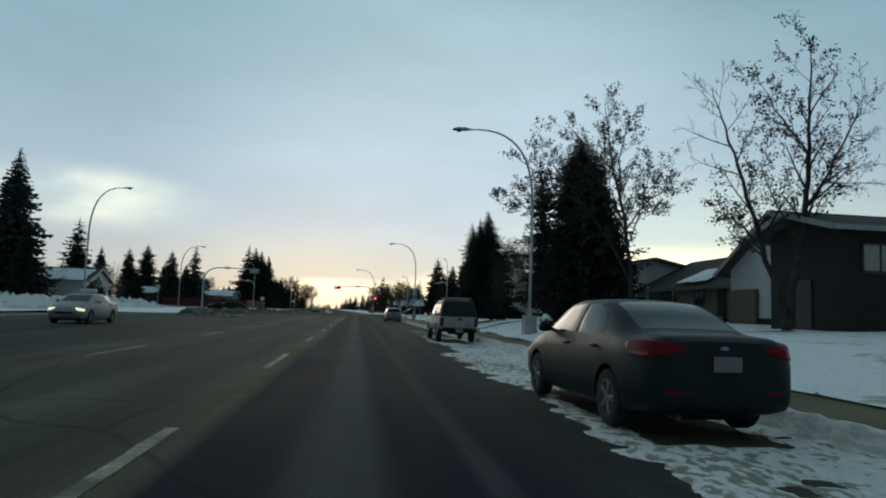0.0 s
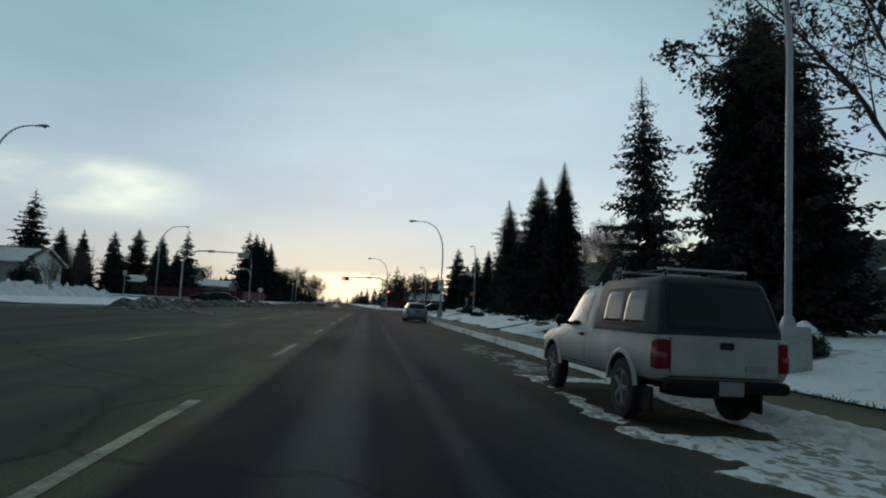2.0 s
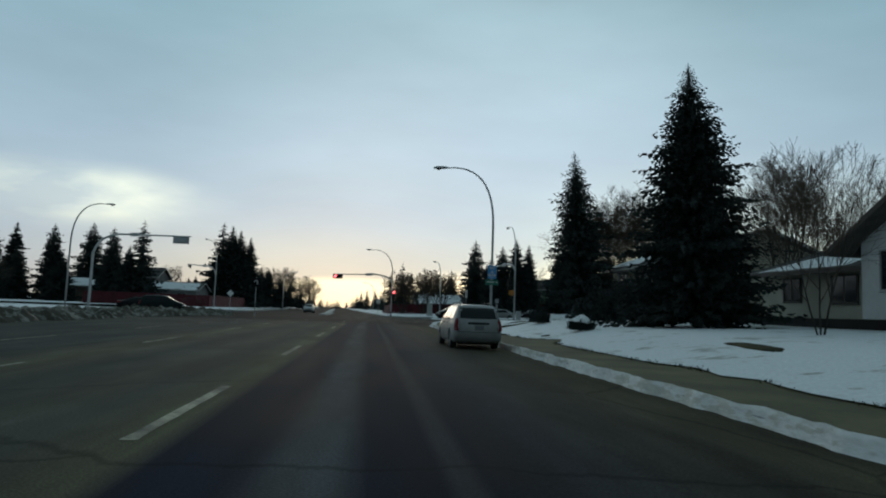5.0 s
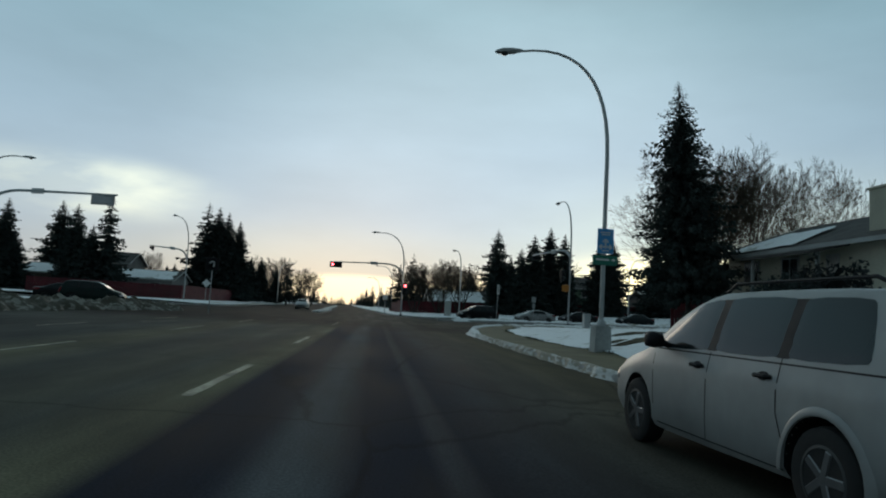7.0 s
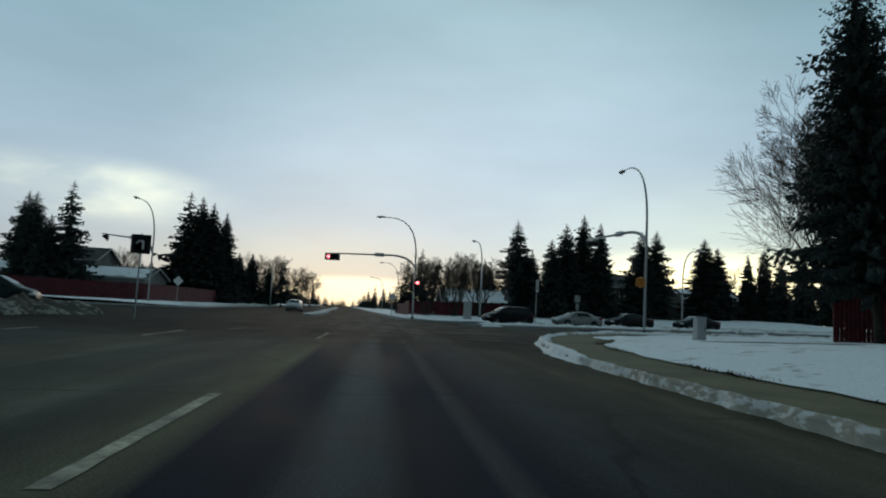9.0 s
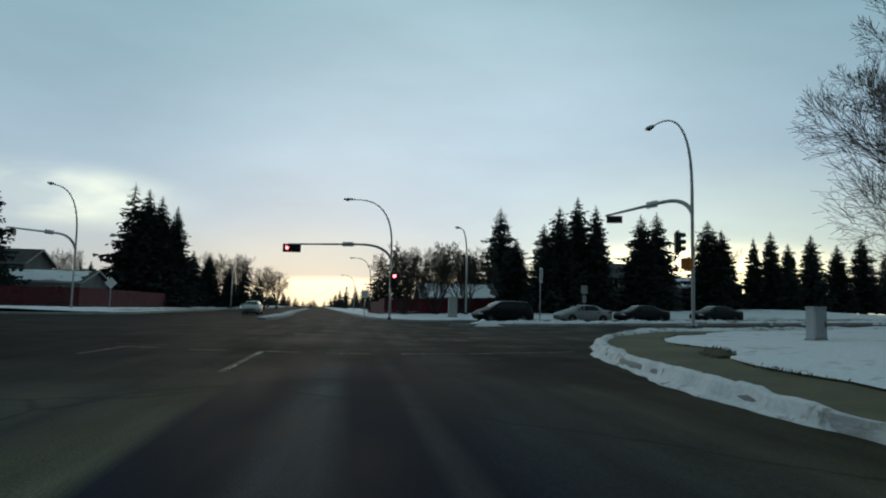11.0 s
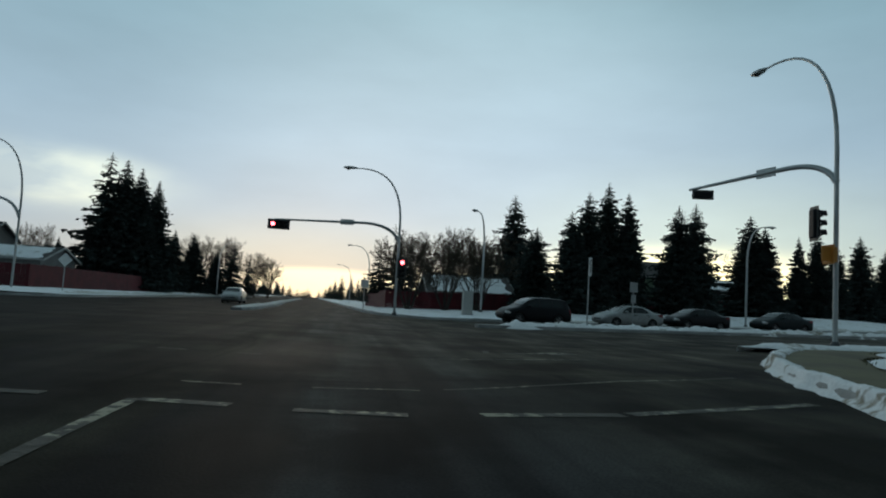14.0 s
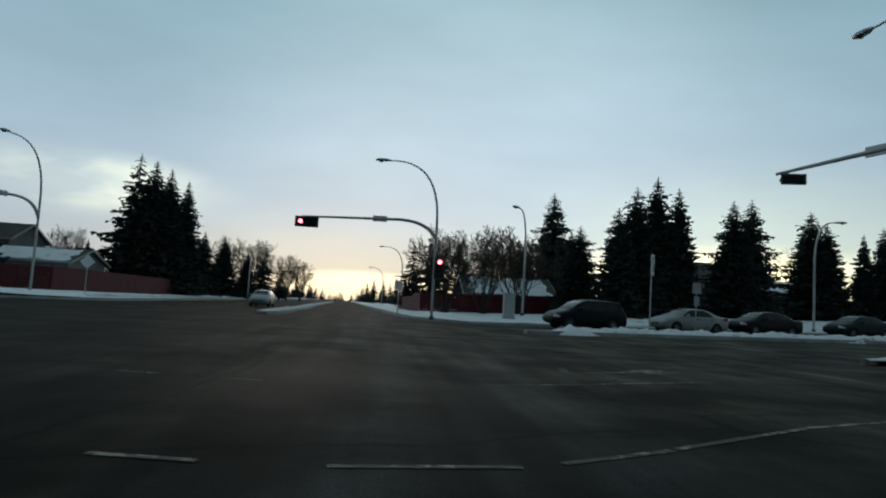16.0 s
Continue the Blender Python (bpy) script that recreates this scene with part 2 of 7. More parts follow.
    l.new(c1.outputs[0], smear.inputs[0])
    l.new(pick.outputs[0], smear.inputs["Scale"])
    c2 = n.new("ShaderNodeVectorMath")
    c2.operation = "SCALE"
    l.new(smear.outputs[0], c2.inputs[0])
    l.new(gm.outputs[0], c2.inputs["Scale"])
    # tarred cracks
    vo = n.new("ShaderNodeTexVoronoi")
    vo.feature = "DISTANCE_TO_EDGE"
    vo.inputs["Scale"].default_value = 0.16
    wv = n.new("ShaderNodeVectorMath")
    wv.operation = "ADD"
    l.new(geo.outputs["Position"], wv.inputs[0])
    l.new(blot.outputs["Color"], wv.inputs[1])
    l.new(wv.outputs[0], vo.inputs["Vector"])
    cr = n.new("ShaderNodeMapRange")
    cr.inputs[1].default_value, cr.inputs[2].default_value, cr.inputs[3].default_value, cr.inputs[4].default_value = 0.002, 0.009, 0.62, 1.0
    l.new(vo.outputs["Distance"], cr.inputs[0])
    c3 = n.new("ShaderNodeVectorMath")
    c3.operation = "SCALE"
    l.new(c2.outputs[0], c3.inputs[0])
    l.new(cr.outputs[0], c3.inputs["Scale"])
    l.new(c3.outputs[0], b.inputs["Base Color"])
    rr = n.new("ShaderNodeMapRange")
    rr.inputs[1].default_value, rr.inputs[2].default_value, rr.inputs[3].default_value, rr.inputs[4].default_value = 0.3, 0.7, 0.7, 0.95
    l.new(blot.outputs[0], rr.inputs[0])
    l.new(rr.outputs[0], b.inputs["Roughness"])
    b.inputs["Specular IOR Level"].default_value = 0.032
    bp = n.new("ShaderNodeBump")
    bp.inputs["Strength"].default_value, bp.inputs["Distance"].default_value = 0.35, 0.01
    l.new(grit.outputs[0], bp.inputs["Height"])
    l.new(bp.outputs[0], b.inputs["Normal"])
    return m


def snow_material(name, clean, dirt, amount, grain=2.6, share=0.6, drawn=1.0):
    """Old snow: clean crust, dirt and thawed patches by the shape of a noise."""
    m = bpy.data.materials.new(name)
    m.use_nodes = True
    nt = m.node_tree
    n, l = nt.nodes, nt.links
    b = n["Principled BSDF"]
    geo = n.new("ShaderNodeNewGeometry")
    a, c, f = n.new("ShaderNodeTexNoise"), n.new("ShaderNodeTexNoise"), n.new("ShaderNodeTexNoise")
    for t, s, d in ((a, 0.55, 6), (c, grain, 6), (f, 14, 3)):
        t.inputs["Scale"].default_value, t.inputs["Detail"].default_value = s, d
    drag = n.new("ShaderNodeMapping")
    drag.inputs["Scale"].default_value, drag.inputs["Rotation"].default_value = (1, drawn, 1), (0, 0, radians(8) if drawn < 1 else 0)
    l.new(geo.outputs["Position"], drag.inputs[0])
    for t in (a, c, f):
        l.new(drag.outputs[0], t.inputs["Vector"])
    add = n.new("ShaderNodeMath")
    add.operation = "MULTIPLY_ADD"
    add.inputs[1].default_value = share
    l.new(c.outputs[0], add.inputs[0])
    l.new(a.outputs[0], add.inputs[2])
    mr = n.new("ShaderNodeMapRange")
    mr.inputs[1].default_value, mr.inputs[2].default_value = 0.65 + share * 0.5 - amount * 0.5, 0.76 + share * 0.5 - amount * 0.5
    l.new(add.outputs[0], mr.inputs[0])
    mix = n.new("ShaderNodeMix")
    mix.data_type = "RGBA"
    mix.inputs[6].default_value, mix.inputs[7].default_value = (*clean, 1), (*dirt, 1)
    l.new(mr.outputs[0], mix.inputs[0])
    fm = n.new("ShaderNodeMapRange")
    fm.inputs[1].default_value, fm.inputs[2].default_value, fm.inputs[3].default_value, fm.inputs[4].default_value = 0.3, 0.7, 0.86, 1.08
    l.new(f.outputs[0], fm.inputs[0])
    sc = n.new("ShaderNodeVectorMath")
    sc.operation = "SCALE"
    l.new(mix.outputs[2], sc.inputs[0])
    l.new(fm.outputs[0], sc.inputs["Scale"])
    l.new(sc.outputs[0], b.inputs["Base Color"])
    b.inputs["Roughness"].default_value = 0.75
    b.inputs["Specular IOR Level"].default_value = 0.3
    bp = n.new("ShaderNodeBump")
    bp.inputs["Strength"].default_value, bp.inputs["Distance"].default_value = 0.5, 0.06
    l.new(add.outputs[0], bp.inputs["Height"])
    l.new(bp.outputs[0], b.inputs["Normal"])
    return m


WET, SAND, PALE = (0.0100, 0.0150, 0.0255), (0.104, 0.099, 0.066), (0.0660, 0.0720, 0.0770)
OLIVE, PATCH = (0.078, 0.079, 0.059), (0.0480, 0.0490, 0.0430)
ASPHALT = asphalt_material("asphalt", [(-20, OLIVE), (-12.5, (0.058, 0.061, 0.055)), (-9.5, (0.058, 0.059, 0.052)), (-7.2, (0.057, 0.060, 0.055)), (-5.6, SAND), (-4.3, (0.058, 0.061, 0.054)), (-3.2, (0.082, 0.083, 0.064)), (-2.5, (0.055, 0.057, 0.049)), (-1.75, SAND), (-1.42, SAND), (-1.3, WET), (-0.6, WET), (-0.3, PALE), (0.0, PALE), (0.25, WET), (0.78, WET), (0.90, (0.0634, 0.0634, 0.0671)), (1.04, WET), (1.3, (0.0190, 0.0235, 0.0320)), (1.8, (0.0390, 0.0420, 0.0470)), (2.4, (0.0540, 0.0540, 0.0480)), (3.2, (0.0620, 0.0580, 0.0450)), (4.2, (0.0740, 0.0660, 0.0430)), (5.0, (0.0570, 0.0500, 0.0340))])
SNOW = snow_material("snow", (0.84, 0.86, 0.87), (0.46, 0.46, 0.42), 0.10)
ICY_SNOW = snow_material("icy_snow", (0.74, 0.74, 0.72), (0.30, 0.275, 0.22), 0.24, 9.0, 1.7, 0.6)
DIRTY_SNOW = snow_material("dirty_snow", (0.22, 0.21, 0.18), (0.06, 0.054, 0.038), 0.52, 3.4, 1.2)
KERB_SNOW = snow_material("kerb_snow", (0.66, 0.66, 0.64), (0.52, 0.50, 0.45), 0.30, 9.0, 1.2, 0.35)
SLUSH = snow_material("slush", (0.27, 0.275, 0.27), (0.12, 0.115, 0.10), 0.45, 9.0, 1.3, 0.45)
GUTTER_SNOW = snow_material("gutter_snow", (0.56, 0.56, 0.54), (0.29, 0.27, 0.22), 0.42, 9.0, 1.3, 0.45)
PLOUGHED = snow_material("ploughed_snow", (0.76, 0.77, 0.77), (0.26, 0.23, 0.18), 0.14, 4.0, 0.8)
GRASS = material("thawed_grass", (0.075, 0.070, 0.038), 0.95, var=0.5, scale=9, fine=60, bump=0.4, spec=0.1)
SANDY_WALK = material("sandy_pavement", (0.110, 0.098, 0.046), 0.9, var=0.35, scale=5, fine=80)
CONCRETE = material("concrete", (0.30, 0.30, 0.29), 0.85, var=0.25, scale=12, fine=120)
GREEN_CONCRETE = material("weathered_concrete", (0.34, 0.36, 0.35), 0.85, var=0.25, scale=14, fine=110)
PAINT = material("road_paint", (0.31, 0.29, 0.205), 0.75, var=0.7, scale=14, fine=140)
WORN_PAINT = snow_material("worn_road_paint", (0.30, 0.28, 0.20), (0.045, 0.042, 0.032), 0.60, 7.0, 1.2)
STEEL = material("galvanised_steel", (0.36, 0.38, 0.38), 0.45, metal=0.5, var=0.15, scale=10, fine=80, bump=0.03)
DARK_STEEL = material("dark_steel", (0.06, 0.065, 0.065), 0.5, metal=0.4, var=0.2, bump=0.03)
BLACK = material("black_plastic", (0.014, 0.014, 0.016), 0.6, var=0.15, bump=0.02, spec=0.2)
NEEDLES = material("spruce_needles", (0.036, 0.048, 0.044), 0.9, var=0.45, scale=8, fine=70, bump=0, per_object=0.3, spec=0.15)
CEDAR = material("cedar_leaves", (0.036, 0.042, 0.042), 0.9, var=0.5, scale=8, fine=70, bump=0, spec=0.15)
BARK = material("bark", (0.055, 0.046, 0.04), 0.95, var=0.4, scale=20, fine=120, bump=0.5, spec=0.2)
TWIG = material("twigs", (0.075, 0.060, 0.045), 0.95, var=0.3, bump=0, per_object=0.2, spec=0.2)
DRY_LEAF = material("dry_leaves", (0.040, 0.036, 0.026), 0.9, var=0.4, bump=0, spec=0.2)
WHITE_WALL = material("white_siding", (0.52, 0.53, 0.52), 0.75, var=0.12, scale=6, fine=50)
GREY_WALL = material("grey_siding", (0.15, 0.15, 0.145), 0.8, var=0.15, scale=6, fine=50)
TAN_WALL = material("tan_stucco", (0.12, 0.105, 0.08), 0.85, var=0.15, scale=6, fine=90)
CREAM_WALL = material("cream_stucco", (0.40, 0.39, 0.31), 0.85, var=0.15, scale=6, fine=90)
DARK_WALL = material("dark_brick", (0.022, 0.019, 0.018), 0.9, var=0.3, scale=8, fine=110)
GREEN_WALL = material("green_siding", (0.10, 0.15, 0.10), 0.85, var=0.15)
DARK_SHINGLE = material("weathered_shingles", (0.024, 0.022, 0.022), 0.95, var=0.35, scale=14, fine=130, bump=0.4)
SHINGLE = material("shingles", (0.062, 0.056, 0.052), 0.92, var=0.35, scale=14, fine=130, bump=0.4)
TRIM = material("painted_trim", (0.30, 0.31, 0.30), 0.6, var=0.12)
DARK_TRIM = material("dark_trim", (0.06, 0.05, 0.045), 0.7, var=0.2)
GLASS = material("window_glass", (0.02, 0.024, 0.028), 0.12, var=0.1, bump=0, spec=0.6)
CURTAIN = material("curtained_glass", (0.30, 0.30, 0.28), 0.2, var=0.2, scale=40, bump=0)
RED_FENCE = material("red_stained_boards", (0.085, 0.008, 0.013), 0.85, var=0.3, scale=10, fine=120, per_object=0.15)
TYRE = material("tyre_rubber", (0.017, 0.017, 0.017), 0.9, var=0.3, fine=120)
RIM = material("alloy_rim", (0.22, 0.225, 0.23), 0.35, metal=0.7, var=0.25, bump=0.02)
CARGLASS = material("car_glass", (0.012, 0.017, 0.018), 0.10, var=0.1, bump=0, spec=0.32)
TAIL_RED = material("tail_light_red", (0.15, 0.005, 0.010), 0.35, var=0.1, bump=0, spec=0.12)
LENS = material("clear_lens", (0.42, 0.42, 0.42), 0.15, var=0.1, bump=0, coat=0.6)
PLATE = material("number_plate", (0.16, 0.17, 0.17), 0.5, var=0.1, bump=0)
BLUE_SIGN = material("blue_sign", (0.05, 0.28, 0.58), 0.45, var=0.1, bump=0)
GREEN_SIGN = material("green_sign", (0.015, 0.16, 0.11), 0.45, var=0.1, bump=0)
WHITE_SIGN = material("white_sign", (0.62, 0.63, 0.62), 0.5, var=0.1, bump=0)
ORANGE_SIGN = material("orange_sign", (0.50, 0.20, 0.03), 0.5, var=0.1, bump=0)
RED_LIGHT = glowing("red_signal_light", (1.0, 0.10, 0.12), 9.0)
DARK_LENS = material("unlit_lens", (0.03, 0.03, 0.03), 0.3, var=0.1, bump=0)
HEADLIGHT = glowing("headlight_on", (1.0, 0.90, 0.55), 0.8)


def paint_of(name, color, rough=0.4):
    """Car paint with a film of road salt."""
    return material(name, color, rough, metal=0.25, var=0.22, scale=9, fine=50, bump=0.01, coat=0.12)


# ---- mesh helpers ----
class Solid:
    """Corners and faces of one mesh."""

    def __init__(self):
        self.v, self.f = [], []

    def add(self, verts, faces):
        k = len(self.v)
        self.v.extend(tuple(p) for p in verts)
        self.f.extend(tuple(i + k for i in face) for face in faces)
        return self

    def box(self, size, at=(0, 0, 0), turn=None, bevel=0.0):
        sx, sy, sz = (s / 2 for s in size)
        b = min(bevel, sx * 0.9, sy * 0.9, sz * 0.9)
        m = Matrix.Translation(at) @ (turn if turn else Matrix())
        if b <= 0:
            vs = [(x * sx, y * sy, z * sz) for z in (-1, 1) for x, y in ((-1, -1), (1, -1), (1, 1), (-1, 1))]
            fs = [(3, 2, 1, 0), (4, 5, 6, 7), (0, 1, 5, 4), (1, 2, 6, 5), (2, 3, 7, 6), (3, 0, 4, 7)]
            return self.add([m @ Vector(p) for p in vs], fs)
        rings = []
        for z, i in ((-sz, b), (-sz + b, 0), (sz - b, 0), (sz, b)):
            x, y, c = sx - i, sy - i, b
            rings.append([(x - c, -y, z), (x, -y + c, z), (x, y - c, z), (x - c, y, z), (-x + c, y, z), (-x, y - c, z), (-x, -y + c, z), (-x + c, -y, z)])
        return self.loft([[m @ Vector(p) for p in ring] for ring in rings])

    def loft(self, rings, caps=True, closed=True):
        k, n = len(self.v), len(rings[0])
        for ring in rings:
            self.v.extend(tuple(p) for p in ring)
        for i in range(len(rings) - 1):
            for j in range(n if closed else n - 1):
                a, b = k + i * n + j, k + i * n + (j + 1) % n
                self.f.append((a, b, b + n, a + n))
        if caps:
            self.f.append(tuple(k + j for j in reversed(range(n))))
            self.f.append(tuple(k + (len(rings) - 1) * n + j for j in range(n)))
        return self

    def tube(self, points, radii, sides=8, caps=True):
        pts = [Vector(p) for p in points]
        if not hasattr(radii, "__len__"):
            radii = [radii] * len(pts)
        rings, side = [], None
        for i, p in enumerate(pts):
            d = (pts[min(i + 1, len(pts) - 1)] - pts[max(i - 1, 0)]).normalized()
            if side is None:
                side = d.cross(Vector((0, 0, 1)) if abs(d.z) < 0.9 else Vector((0, 1, 0))).normalized()
            side = (side - d * side.dot(d)).normalized()
            up = d.cross(side)
            rings.append([p + (side * math.cos(2 * math.pi * j / sides) + up * math.sin(2 * math.pi * j / sides)) * radii[i] for j in range(sides)])
        return self.loft(rings, caps)

    def lathe(self, profile, axis="z", sides=24, at=(0, 0, 0)):
        """A turned shape: (radius, height) rows round an axis."""
        rings = []
        for r, h in profile:
            ring = []
            for j in range(sides):
                a = 2 * math.pi * j / sides
                p = (r * math.cos(a), r * math.sin(a), h) if axis == "z" else (h, r * math.cos(a), r * math.sin(a)) if axis == "x" else (r * math.sin(a), h, r * math.cos(a))
                ring.append(Vector(p) + Vector(at))
            rings.append(ring)
        return self.loft(rings)

    def mesh(self, name, smooth=0.0):
        me = bpy.data.meshes.new(name)
        me.from_pydata(self.v, [], self.f)
        bm = bmesh.new()
        bm.from_mesh(me)
        if len(self.f) < 20000:
            bmesh.ops.recalc_face_normals(bm, faces=bm.faces)
        bm.to_mesh(me)
        bm.free()
        if smooth:
            me.polygons.foreach_set("use_smooth", [True] * len(me.polygons))
            me.set_sharp_from_angle(angle=radians(smooth))
        return me


def part(name, solid, mat, parent=None, label="", smooth=0.0, at=None):
    """Links a solid as one mesh object under a thing or a part."""
    me = solid if isinstance(solid, bpy.types.Mesh) else solid.mesh(name, smooth)
    if not me.materials:
        me.materials.append(mat)
    ob = new(name, me)
    if parent:
        ob.parent = parent
    if at is not None:
        ob.matrix_basis = at
    return tagged(ob, label) if label else ob


def thing(name, label, category, at=None, group="", kind=""):
    ob = new(name)
    ob.empty_display_size = 0.2
    if at is not None:
        ob.matrix_basis = at
    return tagged(ob, label, category, group, kind)


def smoothstep(a, b, x):
    t = min(1.0, max(0.0, (x - a) / (b - a)))
    return t * t * (3 - 2 * t)


# ---- the lie of the land ----
KERB_X, SKEW = 4.95, 0.2


def road_z(x, y):
    """Height of the carriageway: a slight fall to the kerb, and the cross street climbing to the east."""
    fall = -0.08 * smoothstep(0.5, 5, x) * (1 - smoothstep(6, 11, x)) * (1 - smoothstep(92, 104, y))
    climb = 0.035 - 0.016 * smoothstep(102, 115, y)
    return climb * min(max(x - 6.0, 0.0), 45.0) + fall


def bend(y):
    """The road beyond the crossing bears gently to the left."""
    return -0.045 * max(0.0, y - 145.0)


def lawn_z(x, y):
    z = road_z(x, y) + 0.16
    rise = smoothstep(6.9, 10.5, x) * smoothstep(112, 92, y) * 0.36
    z += rise
    if x < -16:
        z += 0.25 * smoothstep(-17, -24, x)
    if y > 140 and x > 4:
        z += (0.25 + 0.016 * min(max(x - 6.0, 0.0), 45.0)) * smoothstep(2, 12, (y - 140 - SKEW * (x - 3)))
    z += 0.10 * (noise.noise((x * 0.11, y * 0.11, 3.0))) * min(1.0, abs(x) / 30)
    z += 0.035 * noise.noise((x * 0.6, y * 0.6, 7.0))
    return z


def arc(p0, p1, p2, n=14):
    """A smooth corner from p0 to p2 that heads for p1."""
    out = []
    for i in range(n + 1):
        t = i / n
        out.append(tuple((1 - t) ** 2 * a + 2 * t * (1 - t) * b + t * t * c for a, b, c in zip(p0, p1, p2)))
    return out


def line(p0, p1, n):
    return [tuple(a + (b - a) * i / n for a, b in zip(p0, p1)) for i in range(n)]


def near_kerb(x):
    return 119.8 + SKEW * (x - 17)


def far_kerb(x):
    return 139.6 + SKEW * (x - 3)


KERB_SE = line((KERB_X, -60), (KERB_X, 97), 60) + arc((KERB_X, 97), (5.9, 113.6), (18, near_kerb(18)), 24) + line((18.5, near_kerb(18.5)), (150, near_kerb(150)), 30)
KERB_NE = [(150 - i * 140 / 40, far_kerb(150 - i * 140 / 40)) for i in range(40)] + arc((10, far_kerb(10)), (3.0, far_kerb(2.6) - 0.2), (2.0, 150), 14) + [(2.0 + bend(y) , y) for y in range(152, 700, 12)]
KERB_SW = [(-150 + i * 124 / 30, near_kerb(-150 + i * 124 / 30) + 1.0) for i in range(30)] + arc((-26, near_kerb(-26) + 1.0), (-15.5, near_kerb(-15) + 1.5), (-15.5, 103), 12) + line((-15.5, 103), (-16, 72), 10) + arc((-16, 72), (-16.5, 62), (-20, 56), 8) + line((-20.2, 55), (-20.5, -60), 30)
KERB_NW = [(-17.5 + bend(y), y) for y in range(692, 152, -12)] + arc((-17.5, 150), (-17.5, far_kerb(-18) + 3), (-27, far_kerb(-27) + 4), 12) + [(-28 - i * 122 / 30, far_kerb(-28 - i * 122 / 30) + 4) for i in range(31)]


def offset(poly, d):
    """The polyline moved to its right by d."""
    out = []
    for i, p in enumerate(poly):
        a, b = Vector(poly[max(i - 1, 0)]), Vector(poly[min(i + 1, len(poly) - 1)])
        t = (b - a).normalized()
        out.append((p[0] + t.y * d, p[1] - t.x * d))
    return out


def strip(poly, offs, height, name, mat, label="", category="", smooth=40):
    """A sheet along a kerb line, through the given offsets to its right; height(x, y, offset)."""
    s = Solid()
    rows = [offset(poly, d) for d in offs]
    for i in range(len(poly)):
        for r, d in zip(rows, offs):
            s.v.append((r[i][0], r[i][1], height(r[i][0], r[i][1], d)))
    w = len(offs)
    for i in range(len(poly) - 1):
        for j in range(w - 1):
            a = i * w + j
            s.f.append((a, a + 1, a + 1 + w, a + w))
    ob = part(name, s, mat, smooth=smooth)
    return tagged(ob, label, category, kind="structure")


def densify(poly, step):
    out = []
    for a, b in zip(poly, poly[1:]):
        d = math.dist(a, b)
        k = max(1, int(d / step))
        out += line(a, b, k)
    return out + [poly[-1]]


def road_sheet():
    s = Solid()
    xs = [-900, -300, -120] + list(range(-60, 0, 4)) + list(range(0, 13)) + list(range(14, 61, 4)) + [80, 120, 300, 900]
    ys = [-200, -60] + list(range(-40, 161, 8)) + [200, 300, 450, 700, 1600]
    for y in ys:
        for x in xs:
            far = 0.0 if abs(x) < 300 and y < 800 else -0.3
            s.v.append((x, y, road_z(x, y) + far))
    w = len(xs)
    s.f = [(j * w + i, j * w + i + 1, (j + 1) * w + i + 1, (j + 1) * w + i) for j in range(len(ys) - 1) for i in range(w - 1)]
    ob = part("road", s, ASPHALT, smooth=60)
    tagged(ob, "worn grey asphalt road with dark wet wheel paths", "road", kind="structure")


road_sheet()


def in_poly(x, y, poly):
    inside, j = False, len(poly) - 1
    for i in range(len(poly)):
        (xi, yi), (xj, yj) = poly[i], poly[j]
        if (yi > y) != (yj > y) and x < (xj - xi) * (y - yi) / (yj - yi) + xi:
            inside = not inside
        j = i
    return inside


LAWN_EDGE = []


def ground_sheet():
    """The four snow-covered corners of the crossing, out to the horizon, as one sheet."""
    from mathutils.geometry import delaunay_2d_cdt
    s = Solid()
    edge = [(KERB_SE, 1.95, [(900, near_kerb(150)), (900, -200), (4.95 + 1.95, -200)]),
            (KERB_NE, 0.35, [(-60, 1500), (900, 1500), (900, far_kerb(150))]),
            (KERB_SW, 0.35, [(-20.8, -200), (-900, -200), (-900, near_kerb(-150))]),
            (KERB_NW, 0.35, [(-900, far_kerb(-150)), (-900, 1500), (-110, 1500)])]
    for kerb, d, outer in edge:
        fine_edge = densify(kerb, 0.8) if d > 1 else kerb
        poly = offset(fine_edge, d)
        if d > 1:
            wide = offset(fine_edge, d + 1.0)
            poly = [tuple(a + (b - a) * min(1.0, max(0.0, 0.05 + 1.1 * noise.noise((p[1] * 0.16 + p[0] * 0.1, 2.0, 0)) + 0.35 * noise.noise((p[1] * 1.1, p[0] * 1.1, 4.0)))) for a, b in zip(p, q)) for p, q in zip(poly, wide)]
            LAWN_EDGE.extend(poly)
        poly = poly + outer
        pts = list(poly)
        x0, x1, y0, y1 = -70, 60, -40, 210
        step = 1.6
        for i in range(int((x1 - x0) / step)):
            for j in range(int((y1 - y0) / step)):
                x, y = x0 + (i + 0.3 * (j % 2)) * step, y0 + j * step
                if (abs(x) > 34 or y > 160) and (i % 3 or j % 3):
                    continue
                if in_poly(x, y, poly):
                    pts.append((x, y))
        for x in range(-800, 801, 80):
            for y in range(-160, 1500, 80):
                if not (x0 < x < x1 and y0 < y < y1) and in_poly(x, y, poly):
                    pts.append((x, y))
        n = len(poly)
        vs, _, fs, _, _, _ = delaunay_2d_cdt([Vector(p) for p in pts], [(i, (i + 1) % n) for i in range(n)], [tuple(range(n))], 1, 0.01)
        s.add([(p.x, p.y, lawn_z(p.x, p.y)) for p in vs], [tuple(f) for f in fs])
    ob = part("ground", s, SNOW, smooth=60)
    tagged(ob, "snow-covered lawns with trodden crust and thin patches", "ground", kind="structure")


ground_sheet()


